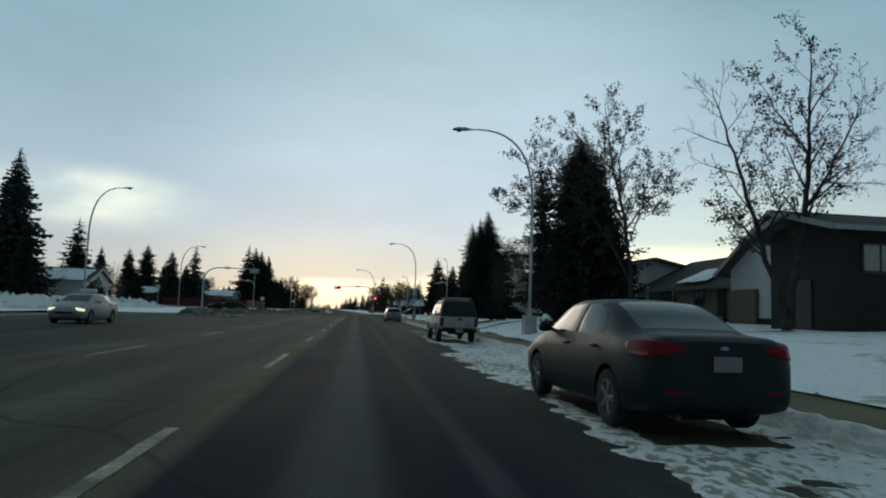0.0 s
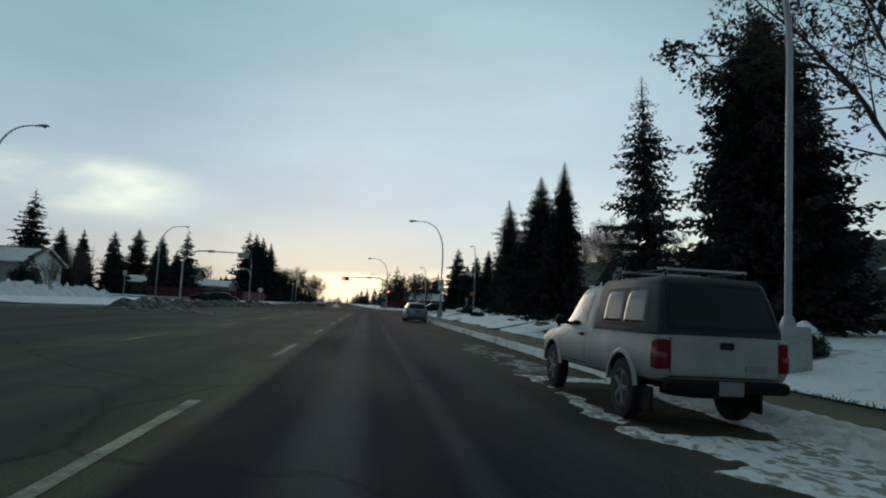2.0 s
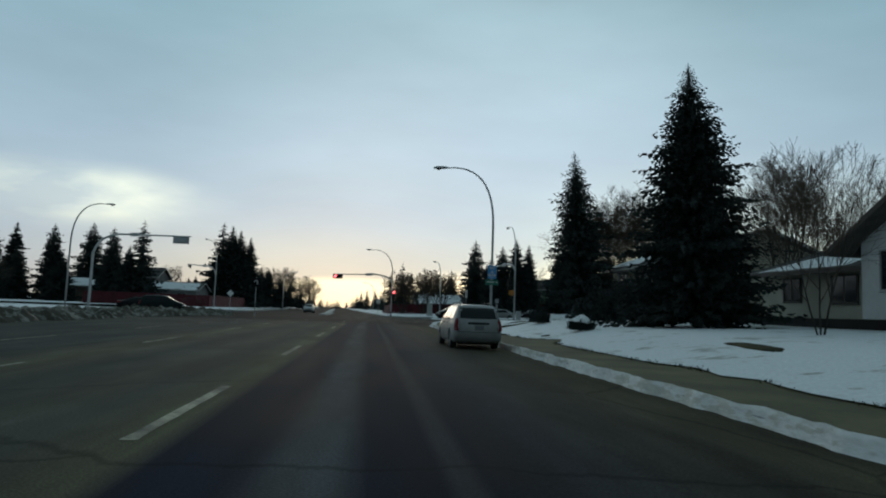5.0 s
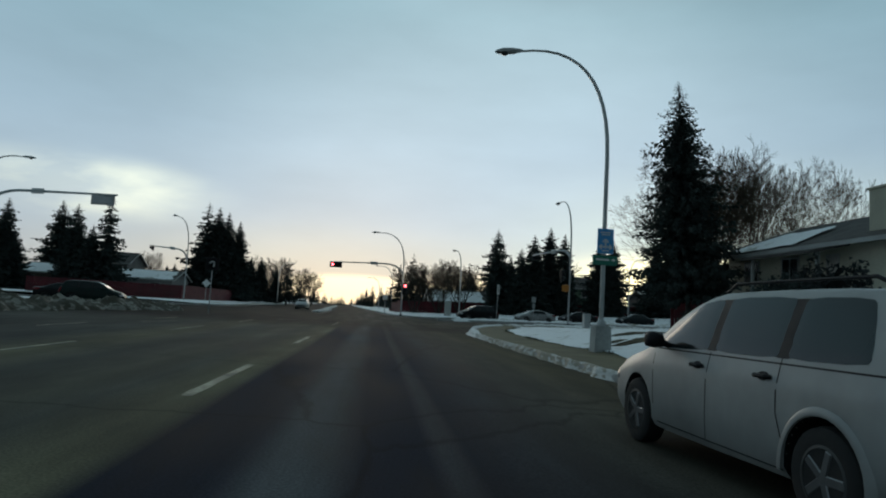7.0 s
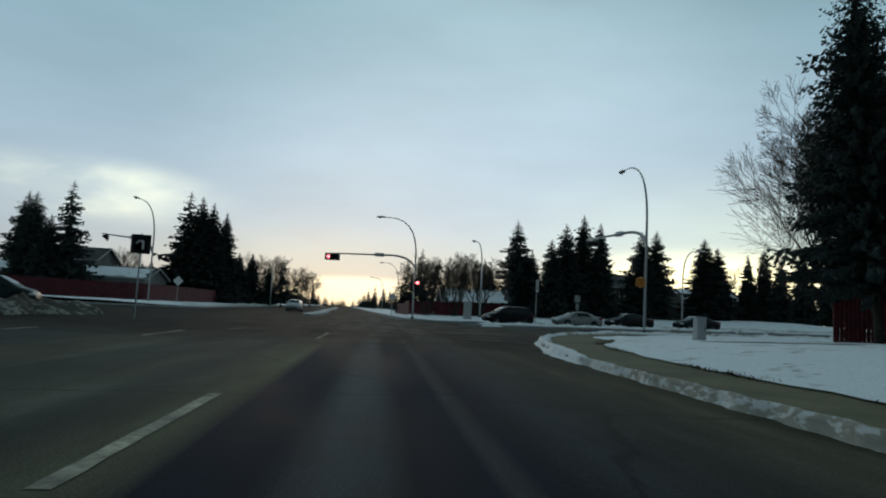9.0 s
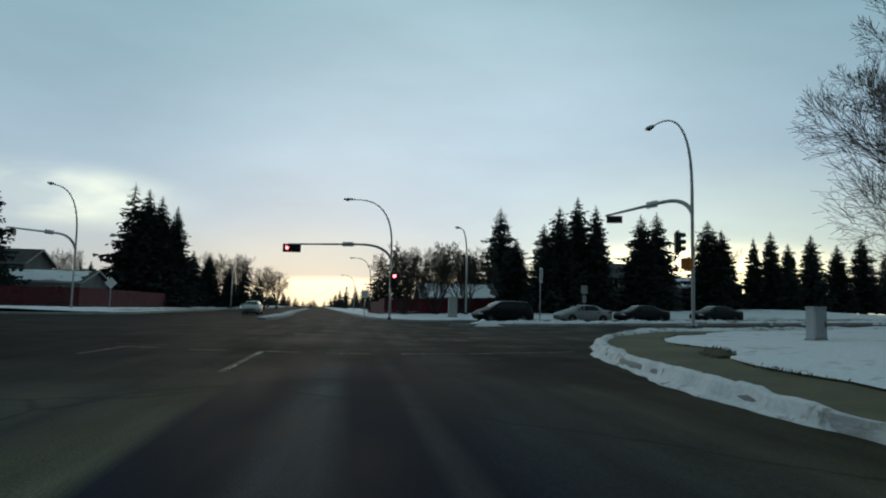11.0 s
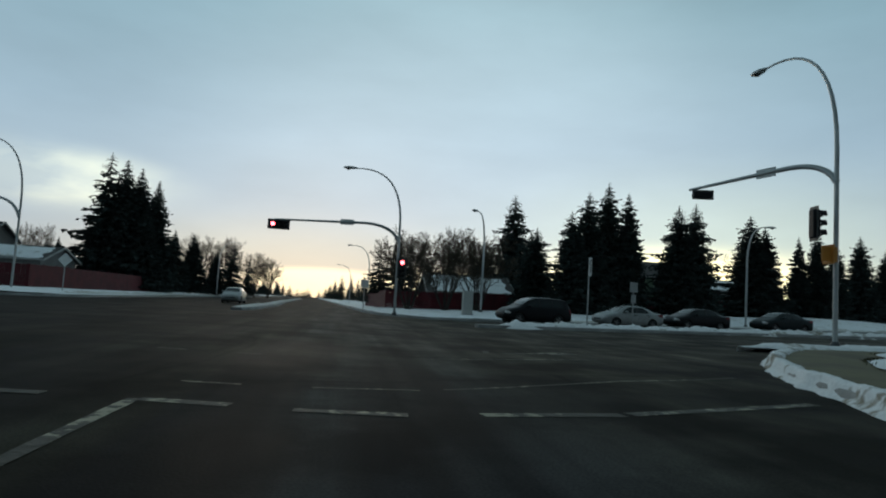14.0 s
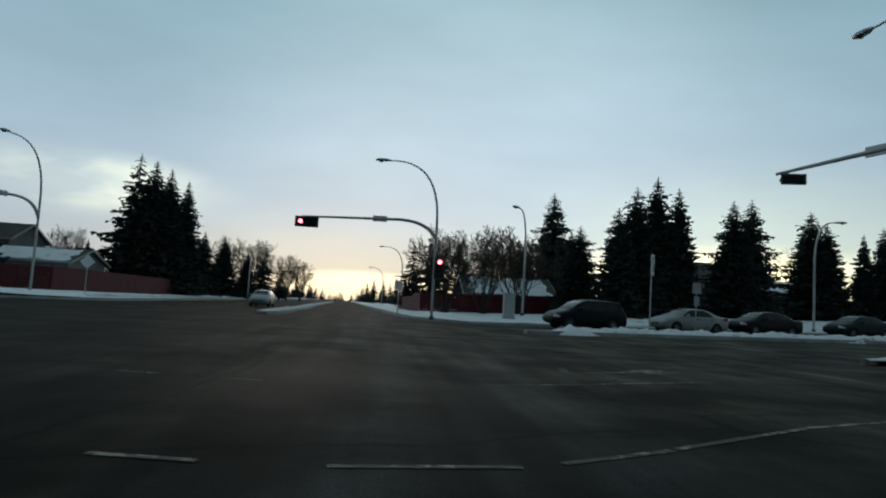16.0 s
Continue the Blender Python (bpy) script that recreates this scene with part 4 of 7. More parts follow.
def limbed_tree(name, x, y, seed, label, limbs, twig_r=0.007, depth=3, kids=6, spread=0.42, leaves=0, leaf_size=0.08, bare=None):
    """A tree drawn from its chief limbs (rows of x, y, z, radius), each set with forking boughs, twigs and withered leaves."""
    rnd = random.Random(seed)
    wood, twigs, leaf, tips = Solid(), Solid(), Solid(), []

    def bough(p, d, length, r, level):
        n = 4 if level > 0 else 3
        pts, rr, q, dd = [p], [max(r, twig_r)], p.copy(), d.copy()
        for i in range(n):
            dd = (dd + Vector((rnd.gauss(0, 0.07), rnd.gauss(0, 0.07), 0.05 + rnd.gauss(0, 0.05)))).normalized()
            q = q + dd * length / n
            pts.append(q.copy())
            rr.append(max(twig_r, r * (1 - 0.75 * (i + 1) / n)))
        (wood if r > 0.024 else twigs).tube(pts, rr, 5 if r > 0.024 else 3, False)
        if level < 2:
            tips.extend(pts[1:])
        if level:
            shoots(pts, rr, length, level - 1, 0.2, max(3, kids - 1))

    def shoots(pts, rr, length, level, first, count):
        turn, n = rnd.uniform(0, 6.283), len(pts) - 1
        for k in range(count):
            w = first + (0.99 - first) * (k + rnd.random()) / count
            i = min(n - 1, int(w * n))
            at, ax = pts[i].lerp(pts[i + 1], w * n - i), (pts[i + 1] - pts[i]).normalized()
            turn += 2.4 + rnd.uniform(-0.6, 0.6)
            side = ax.cross(Vector((math.cos(turn), math.sin(turn), 0.4))).normalized()
            ang = radians(rnd.uniform(28, 58))
            bough(at, (ax * math.cos(ang) + side * math.sin(ang)).normalized(), length * spread * rnd.uniform(0.7, 1.3) * (1.15 - 0.45 * w), rr[i] * rnd.uniform(0.4, 0.6), level)

    for row in limbs:
        key = [(Vector(p[:3]), p[3]) for p in row]
        pts, rr = [], []
        for (p, r), (q, r2) in zip(key, key[1:]):
            for k in range(4):
                f = k / 4
                pts.append(p.lerp(q, f) + Vector((rnd.gauss(0, 0.03), rnd.gauss(0, 0.03), 0)))
                rr.append(r + (r2 - r) * f)
        pts.append(key[-1][0])
        rr.append(key[-1][1])
        wood.tube(pts, rr, 8, False)
        total = sum((b - a).length for a, b in zip(pts, pts[1:]))
        low = 0.35 if row[0][2] < 0.5 else 0.1
        shoots(pts, rr, min(total, 6.0), depth - 1, low, int(kids * 1.5 + total * 0.5))
    for i in range(leaves):
        p = rnd.choice(tips)
        if bare and bare(p):
            continue
        p = p + Vector((rnd.gauss(0, 0.10), rnd.gauss(0, 0.10), rnd.gauss(-0.04, 0.10)))
        sz = leaf_size * rnd.uniform(0.5, 1.35)
        a, b = Vector((rnd.uniform(-1, 1), rnd.uniform(-1, 1), rnd.uniform(-1, 1))).normalized(), Vector((rnd.uniform(-1, 1), rnd.uniform(-1, 1), rnd.uniform(-1, 1)))
        b = (b - a * b.dot(a)).normalized()
        v = len(leaf.v)
        leaf.v += [tuple(p - a * sz), tuple(p + b * sz * 0.55), tuple(p + a * sz), tuple(p - b * sz * 0.55)]
        leaf.f.append((v, v + 1, v + 2, v + 3))
    ob = thing(name, label, "tree", pose(x, y, lawn_z(x, y)), "bare trees")
    made = {}
    for nm, sol, mat in (("trunk", wood, BARK), ("crown", twigs, TWIG)):
        me = bpy.data.meshes.new(nm)
        me.from_pydata(sol.v, [], sol.f)
        made[nm] = part(nm, me, mat, ob)
    if leaves:
        me = bpy.data.meshes.new("leaves")
        me.from_pydata(leaf.v, [], leaf.f)
        part("leaves", me, DRY_LEAF, made["crown"], "withered dark leaves")
    return ob


def shrub(name, x, y, size, seed, label, mat=None, snow=False, z=None):
    """A dense evergreen shrub: a mass of small sprays round an uneven mound."""
    rnd = random.Random(seed)
    s = Solid()
    sx, sy, sz = size
    for i in range(5200):
        a, u = rnd.uniform(0, 6.283), rnd.random()
        el = math.acos(1 - u * 1.15)
        r = (rnd.random() ** 0.25)
        d = Vector((math.cos(a) * math.sin(el), math.sin(a) * math.sin(el), math.cos(el)))
        bump = 0.85 + 0.35 * noise.noise(d * 2.2 + Vector((seed, 0, 0)))
        p = Vector((d.x * sx / 2, d.y * sy / 2, max(0.0, d.z * sz * 0.75 + sz * 0.22))) * r * bump
        q = 0.034 * (sx + sz) / 2 * rnd.uniform(0.7, 1.6)
        e1, e2 = Vector((rnd.uniform(-1, 1), rnd.uniform(-1, 1), rnd.uniform(-1, 1))).normalized(), Vector((rnd.uniform(-1, 1), rnd.uniform(-1, 1), rnd.uniform(-1, 1))).normalized()
        v = len(s.v)
        s.v += [tuple(p), tuple(p + e1 * q * 1.6), tuple(p + e1 * q + e2 * q)]
        s.f.append((v, v + 1, v + 2))
    me = bpy.data.meshes.new("foliage")
    me.from_pydata(s.v, [], s.f)
    ob = thing(name, label, "shrub", pose(x, y, lawn_z(x, y) if z is None else z), "shrubs")
    part("foliage", me, mat or NEEDLES, ob)
    st = Solid()
    st.tube([(0, 0, -0.1), (0, 0, sz * 0.5)], [0.05, 0.03], 6)
    part("stem", st, BARK, ob)
    if snow:
        c = Solid()
        rings = []
        for i in range(7):
            r = 1 - (i / 6) ** 1.8 * 0.97
            ring = []
            for j in range(18):
                a = 6.283 * j / 18
                q = r * (1 + 0.45 * noise.noise((math.cos(a) * 1.7, math.sin(a) * 1.7, seed)) + 0.2 * noise.noise((math.cos(a) * 5, math.sin(a) * 5, seed + i)))
                x_, y_ = math.cos(a) * sx * 0.30 * q, math.sin(a) * sy * 0.30 * q
                ring.append((x_, y_, sz * (0.92 - 0.30 * q * q) + 0.07 * (i > 0) + 0.12 * noise.noise((x_ * 4, y_ * 4, seed))))
            rings.append(ring)
        c.loft(rings)
        part("snow_cap", c, SNOW, ob, "cap of white snow", smooth=70)
    return ob


# ---- street furniture ----
def curved_arm(base, tip, height, rise_start=0.72, n=12):
    """Points of a pole that stands upright and then bows over to its tip."""
    b, t = Vector(base), Vector(tip)
    pts = [b, b + Vector((0, 0, height * 0.35)), b + Vector((0, 0, height * rise_start))]
    p0, p1, p2 = pts[-1], Vector((b.x, b.y, t.z + 0.25)), t
    for i in range(1, n + 1):
        u = i / n
        pts.append(p0 * (1 - u) ** 2 + p1 * 2 * u * (1 - u) + p2 * u * u)
    return pts


def street_lamp(x, y, tip, label, z=None, pedestal=None, r=0.09, start=0.60):
    z = lawn_z(x, y) if z is None else z
    ob = thing("street_lamp", label, "street lamp", pose(x, y, z), "street lamps")
    base = 0.0
    if pedestal:
        w, h = pedestal
        s = Solid()
        s.loft([[(sx * w / 2 * k, sy * w / 2 * k, hh) for sx, sy in ((-1, -1), (1, -1), (1, 1), (-1, 1))] for k, hh in ((1.04, -0.25), (1.0, 0.0), (0.94, h - 0.04), (0.88, h))])
        part("pedestal", s, GREEN_CONCRETE, ob, "square weathered concrete pedestal")
        base = h
    local = Vector(tip) - Vector((x, y, z))
    s = Solid()
    pts = curved_arm((0, 0, base - 0.02), local, local.z - base, start)
    s.tube(pts, [r * (1 - 0.55 * i / (len(pts) - 1)) for i in range(len(pts))], 10)
    part("pole", s, STEEL, ob, smooth=50)
    s = Solid()
    s.lathe([(r * 2.0, base - 0.02), (r * 2.0, base + 0.05), (r * 1.5, base + 0.16), (r * 1.05, base + 0.2)], "z", 12)
    part("base_flange", s, DARK_STEEL if not pedestal else STEEL, ob, smooth=30)
    d = Vector((local.x, local.y, 0)).normalized()
    head = thing_head(ob, local, d)
    return ob


def thing_head(ob, tip, d):
    """A cobra-head luminaire that carries on from the arm's tip."""
    turn = Matrix.Translation(tip) @ Matrix.Rotation(math.atan2(d.y, d.x), 4, "Z")
    s = Solid()
    rings = []
    for u, w, h in ((-0.12, 0.05, 0.05), (0.0, 0.09, 0.09), (0.2, 0.16, 0.13), (0.5, 0.18, 0.14), (0.72, 0.13, 0.09), (0.8, 0.05, 0.04)):
        rings.append([(u, math.cos(6.283 * j / 12) * w, max(-0.05, math.sin(6.283 * j / 12) * h * 0.8) + 0.02) for j in range(12)])
    s.loft(rings)
    hd = part("luminaire", s, STEEL, ob, smooth=50, at=turn)
    s = Solid()
    s.lathe([(0.02, -0.12), (0.09, -0.10), (0.13, -0.05), (0.135, -0.02)], "z", 14, (0.48, 0, 0))
    part("lens", s, DARK_LENS, hd, smooth=60)
    return hd


def signal_head(ob, at, horizontal, faces, lit=-1, backs=False, scale=1.0):
    """A three-light signal head at a local place, facing the direction `faces` (degrees about z); lit: the red light's index or -1."""
    m = pose(*at, 0, 0, faces)
    w, h, d = (1.15, 0.42, 0.22) if horizontal else (0.36, 1.05, 0.24)
    s = Solid()
    s.box((w * scale, d, h * scale), (0, 0, 0), None, 0.03)
    hd = part("signal_head", s, BLACK if not backs else STEEL, ob, "signal head with three lights", at=m)
    s = Solid()
    s.box(((w + 0.22) * scale, 0.02, (h + 0.22) * scale), (0, 0.02, 0), None, 0.008)
    part("backplate", s, DARK_STEEL if not backs else STEEL, hd)
    for k in range(3):
        off = (k - 1) * 0.35 * scale
        p = (off, -d / 2 - 0.01, 0) if horizontal else (0, -d / 2 - 0.01, -off)
        s = Solid()
        s.lathe([(0.02, -0.03), (0.1, -0.025), (0.13, 0.0), (0.13, 0.02)], "y", 16, p)
        part("light", s, RED_LIGHT if k == lit else DARK_LENS, hd, "glowing red light" if k == lit else "", smooth=40)
        s = Solid()
        ring = lambda y, r: [(p[0] + r * math.cos(a), p[1] + y, p[2] + r * math.sin(a)) for a in [math.radians(-20 + 220 * i / 12) for i in range(13)]]
        s.loft([ring(0, 0.15), ring(-0.2, 0.15), ring(-0.2, 0.142), ring(0, 0.142)], caps=False, closed=False)
        part("visor", s, BLACK, hd)
    return hd


def signal_mast(x, y, lamp_tip, arm_tip, arm_base_z, label, z=None, lamp=True):
    """A combined lamp standard and signal mast: the lamp's curve above, the signal arm's curve below."""
    z = lawn_z(x, y) if z is None else z
    if lamp:
        ob = street_lamp(x, y, lamp_tip, label, z, None, 0.08, 0.62)
        ob.name = "signal_mast"
    else:
        ob = thing("signal_mast", label, "traffic signal", pose(x, y, z))
        s = Solid()
        s.tube([(0, 0, -0.1), (0, 0, arm_base_z * 0.5), (0, 0, arm_base_z + 0.02)], [0.125, 0.118, 0.11], 10)
        part("pole", s, STEEL, ob, smooth=50)
        s = Solid()
        s.lathe([(0.22, -0.02), (0.22, 0.04), (0.16, 0.14), (0.13, 0.18)], "z", 12)
        part("base_flange", s, DARK_STEEL, ob, smooth=30)
    tagged(ob, label, "traffic signal", "traffic signals")
    t = Vector(arm_tip) - Vector((x, y, z))
    s = Solid()
    d = Vector((t.x, t.y, 0))
    pts = []
    L = d.length
    for i in range(15):
        u = i / 14
        if u < 0.45:
            w = u / 0.45
            p = Vector((0, 0, arm_base_z)) * (1 - w) ** 2 + Vector((d.x * 0.06, d.y * 0.06, t.z + 0.12)) * 2 * w * (1 - w) + Vector((d.x * 0.30, d.y * 0.30, t.z + 0.1)) * w * w
        else:
            w = (u - 0.45) / 0.55
            p = Vector((d.x * (0.30 + 0.70 * w), d.y * (0.30 + 0.70 * w), t.z + 0.1 * (1 - w)))
        pts.append(p)
    s.tube(pts, [0.11 - 0.055 * i / 14 for i in range(15)], 10)
    part("mast_arm", s, STEEL, ob, smooth=50)
    s = Solid()
    m = pose(d.x * 0.42, d.y * 0.42, t.z + 0.09, 0, 0, math.degrees(math.atan2(d.y, d.x)))
    s.box((0.85, 0.05, 0.34), (0, 0, 0), None, 0.01)
    part("street_name_plate", s, WHITE_SIGN, ob, "small plate with unreadable writing", at=m)
    return ob


def post_sign(x, y, height, label, panels, z=None, lean=0.0, faces=0.0, r=0.035):
    """A steel post with flat plates: (shape, width, height, z of middle, material)."""
    z = lawn_z(x, y) if z is None else z
    ob = thing("road_sign", label, "sign", pose(x, y, z, 0, lean, faces), "road signs")
    s = Solid()
    s.tube([(0, 0, -0.1), (0, 0, height)], [r, r], 8)
    part("post", s, STEEL, ob)
    for shape, w, h, zm, mat in panels:
        s = Solid()
        s.box((w, 0.025, h), (0, 0, 0), None, 0.008)
        turn = pose(0, -r - 0.02, zm, 0, 45 if shape == "diamond" else 0, 0)
        pl = part("plate", s, mat, ob, at=turn)
        if shape == "arrow":
            s = Solid()
            s.box((w * 0.16, 0.01, h * 0.5), (0.06 * w, -0.018, -h * 0.08))
            s.box((w * 0.16, 0.01, h * 0.4), (-0.1 * w, -0.018, h * 0.26), pose(0, 0, 0, 0, 50, 0))
            part("symbol", s, BLACK, pl)
        elif shape == "turn":
            s = Solid()
            s.box((w * 0.16, 0.01, h * 0.6), (w * 0.2, -0.018, -h * 0.12))
            s.box((w * 0.5, 0.01, h * 0.16), (0, -0.018, h * 0.24))
            s.box((w * 0.3, 0.01, h * 0.14), (-w * 0.26, -0.018, h * 0.14), pose(0, 0, 0, 0, -45, 0))
            part("symbol", s, WHITE_SIGN, pl)
        elif shape == "bars":
            for k in range(2):
                s = Solid()
                s.box((w * 0.7, 0.008, h * 0.16), (0, -0.017, h * (0.2 - 0.4 * k)))
                part("writing_bar", s, WHITE_SIGN if mat is not WHITE_SIGN else BLACK, pl)
    return ob


street_lamp(8.14, 32.3, (5.0, 33.0, 10.2), "tall galvanised street lamp on a concrete pedestal", pedestal=(0.60, 0.85), r=0.07)
lamp2 = street_lamp(7.3, 86.4, (4.5, 87.4, 9.8), "tall galvanised street lamp with route signs on it", pedestal=(0.52, 0.75), r=0.075)
street_lamp(-24.9, 65.4, (-21.95, 65.0, 11.5), "tall galvanised street lamp on a snowy verge")
street_lamp(-30.2, 118.6, (-27.3, 119.5, 10.9), "tall galvanised street lamp beside the cross street", z=0.1)
street_lamp(11.4, 152.5, (10.5, 151.5, 8.8), "slender street lamp behind the pavement")
street_lamp(3.6, 196.0, (0.9, 196.5, 8.9), "tall street lamp beside the far road")
street_lamp(1.6, 262.0, (-1.2, 262.5, 9.2), "tall street lamp beside the far road")
street_lamp(-20.6, 212.0, (-18.3, 212.5, 9.2), "tall street lamp beside the far road")
street_lamp(33.0, 149.0, (34.4, 148.6, 9.0), "slender street lamp beside the cross street")


def hung_plates(ob, plates, z0):
    for w, h, zz, mat, bars in plates:
        s = Solid()
        s.box((w, 0.03, h), (0, 0, 0), None, 0.01)
        pl = part("plate", s, mat, ob, at=pose(0, -0.13, zz - z0, 0, 0, 0))
        for bx, bz, bw, bh, turn in bars:
            s = Solid()
            s.box((bw, 0.01, bh), (bx, -0.021, bz), pose(0, 0, 0, 0, turn, 0))
            part("writing_bar", s, WHITE_SIGN, pl)


z2 = lawn_z(7.3, 86.4)
hung_plates(lamp2, [(0.52, 0.78, 3.52, BLUE_SIGN, [(-0.02, 0.27, 0.34, 0.035, 0), (0, 0.20, 0.28, 0.035, 0), (0, -0.10, 0.045, 0.26, 0), (-0.045, 0.01, 0.045, 0.13, 40), (0.045, 0.01, 0.045, 0.13, -40), (0, -0.18, 0.36, 0.045, 0), (-0.16, -0.145, 0.045, 0.11, 50), (-0.16, -0.215, 0.045, 0.11, -50), (0.16, -0.145, 0.045, 0.11, -50), (0.16, -0.215, 0.045, 0.11, 50), (0, -0.30, 0.22, 0.03, 0)]), (0.78, 0.30, 2.92, GREEN_SIGN, [(-0.08, 0.02, 0.42, 0.055, 0), (0.26, 0.02, 0.1, 0.055, 0)])], z2)

mast_f = signal_mast(3.3, 140.2, (0.3, 140.6, 9.3), (-4.6, 141.4, 5.75), 4.6, "lamp standard with a signal arm showing red")
signal_head(mast_f, (-7.6, 1.2, 5.28), True, 0, lit=0)
signal_head(mast_f, (0.28, -0.1, 2.95), False, 0, lit=0)
mast_r = signal_mast(15.75, 118.0, (15.7, 121.8, 10.9), (14.2, 124.5, 6.45), 5.4, "lamp standard with a signal arm over the cross street")
signal_head(mast_r, (-1.3, 5.9, 5.79), True, 165, backs=False, scale=0.62)
signal_head(mast_r, (-0.62, 0.2, 3.99), False, 80, scale=0.9)
s_ = Solid()
s_.box((0.05, 0.5, 0.62), (-0.30, -0.05, 2.99), None, 0.01)
part("orange_plate", s_, ORANGE_SIGN, mast_r, "weathered orange sign plate")
s_ = Solid()
s_.box((0.62, 0.06, 0.5), (-0.36, -0.16, 2.99), pose(0, 0, 0, 0, 0, 6), 0.02)
part("push_button_box", s_, ORANGE_SIGN, mast_r, "dull orange plate")
mast_l = signal_mast(-24.3, 109.5, (-21.5, 110.0, 8.2), (-15.4, 107.2, 6.75), 5.0, "signal mast with a long arm over the road", z=0.15, lamp=False)
signal_head(mast_l, (8.0, -2.0, 6.3), True, 180, backs=True)
mast_nw = signal_mast(-22.2, 147.4, (-22.9, 144.4, 10.0), (-24.6, 141.2, 6.2), 5.0, "lamp standard with a signal arm over the cross street", z=0.15)
signal_head(mast_nw, (-2.2, -5.6, 5.8), True, -75)
post_sign(-21.0, 152.6, 2.7, "white diamond sign on a steel post", [("diamond", 0.75, 0.75, 2.35, WHITE_SIGN)])
post_sign(12.4, 131.0, 3.6, "white traffic sign with a black arrow", [("arrow", 0.5, 0.95, 3.1, WHITE_SIGN)], z=0.28, faces=52)
post_sign(17.5, 136.8, 2.6, "white sign on a steel post seen from behind", [("plain", 0.5, 0.6, 2.3, STEEL), ("plain", 0.3, 0.5, 1.6, STEEL)], z=0.45)
post_sign(1.6, 148.5, 2.4, "white square sign on a thin post", [("plain", 0.6, 0.6, 2.05, WHITE_SIGN)])
post_sign(-29.6, 104.5, 3.2, "small white sign on a tall steel post", [("bars", 0.45, 0.55, 2.9, WHITE_SIGN)])
post_sign(-9.9, 108.8, 3.5, "black lane-use sign with a white turning arrow", [("plain", 0.8, 0.8, 3.05, BLACK), ("turn", 0.5, 0.5, 3.05, BLACK)], z=0.05)


def utility_box(x, y, size, label, mat):
    sx, sy, sz = size
    ob = thing("utility_cabinet", label, "utility box", pose(x, y, lawn_z(x, y)))
    s = Solid()
    s.box((sx, sy, sz), (0, 0, sz / 2), None, 0.03)
    part("cabinet_body", s, mat, ob)
    s = Solid()
    s.box((sx * 0.86, 0.02, sz * 0.8), (0, -sy / 2 - 0.008, sz / 2), None, 0.005)
    d = part("cabinet_door", s, mat, ob)
    s = Solid()
    s.box((0.03, 0.03, 0.16), (sx * 0.3, -sy / 2 - 0.03, sz * 0.5), None, 0.008)
    part("handle", s, DARK_STEEL, d)
    s = Solid()
    s.box((sx * 1.06, sy * 1.06, 0.05), (0, 0, sz + 0.015), None, 0.02)
    part("lid", s, mat, ob)
    s = Solid()
    s.box((sx * 1.15, sy * 1.15, 0.3), (0, 0, -0.1), None, 0.02)
    part("plinth", s, CONCRETE, ob)
    return ob


utility_box(9.4, 148.0, (0.75, 0.6, 1.75), "pale grey metal utility cabinet on snow", material("cabinet_grey", (0.34, 0.35, 0.33), 0.6, var=0.15))
utility_box(13.8, 107.5, (0.42, 0.4, 0.95), "small grey metal pedestal on the snowy corner", material("pedestal_grey", (0.36, 0.38, 0.38), 0.6, var=0.15))


# ---- vehicles ----
from mathutils.bvhtree import BVHTree


def cut(me, cutters):
    """A mesh with other solids taken out of it."""
    ob = bpy.data.objects.new("cutting", me)
    scene.collection.objects.link(ob)
    made = []
    for c in cutters:
        co = bpy.data.objects.new("cutter", c)
        scene.collection.objects.link(co)
        mod = ob.modifiers.new("cut", "BOOLEAN")
        mod.operation, mod.object, mod.solver = "DIFFERENCE", co, "EXACT"
        made.append(co)
    dg = bpy.context.evaluated_depsgraph_get()
    dg.update()
    out = bpy.data.meshes.new_from_object(ob.evaluated_get(dg))
    bpy.data.objects.remove(ob)
    for co in made:
        bpy.data.objects.remove(co)
    return out


def wheel(parent, x, y, r, width, side):
    m = pose(x, y, r)
    s = Solid()
    w = width / 2
    s.lathe([(r * 0.62, -w * 0.9), (r * 0.86, -w), (r * 0.97, -w * 0.8), (r, -w * 0.4), (r, w * 0.4), (r * 0.97, w * 0.8), (r * 0.86, w), (r * 0.62, w * 0.9)], "x", 28)
    wh = part("wheel", s, TYRE, parent, "black tyre on a dirty alloy rim", smooth=40, at=m)
    s = Solid()
    s.lathe([(r * 0.64, side * w * 0.55), (r * 0.64, side * w * 0.92), (r * 0.58, side * w * 0.95), (r * 0.55, side * w * 0.6), (0.03, side * w * 0.55)], "x", 28)
    part("rim", s, DARK_STEEL, wh, smooth=30)
    for k in range(5):
        a = 6.283 * k / 5 + 0.3
        s = Solid()
        s.box((0.03, r * 0.22, r * 0.52), (0, 0, 0), None, 0.012)
        part("spoke", s, RIM, wh, at=Matrix.Translation((side * w * 0.82, 0, 0)) @ Matrix.Rotation(a, 4, "X") @ Matrix.Translation((0, 0, r * 0.32)))
    s = Solid()
    s.lathe([(r * 0.16, side * w * 0.6), (r * 0.15, side * w * 0.95), (0.01, side * w * 0.98)], "x", 14)
    part("hub_cap", s, RIM, wh, smooth=30)
    return wh


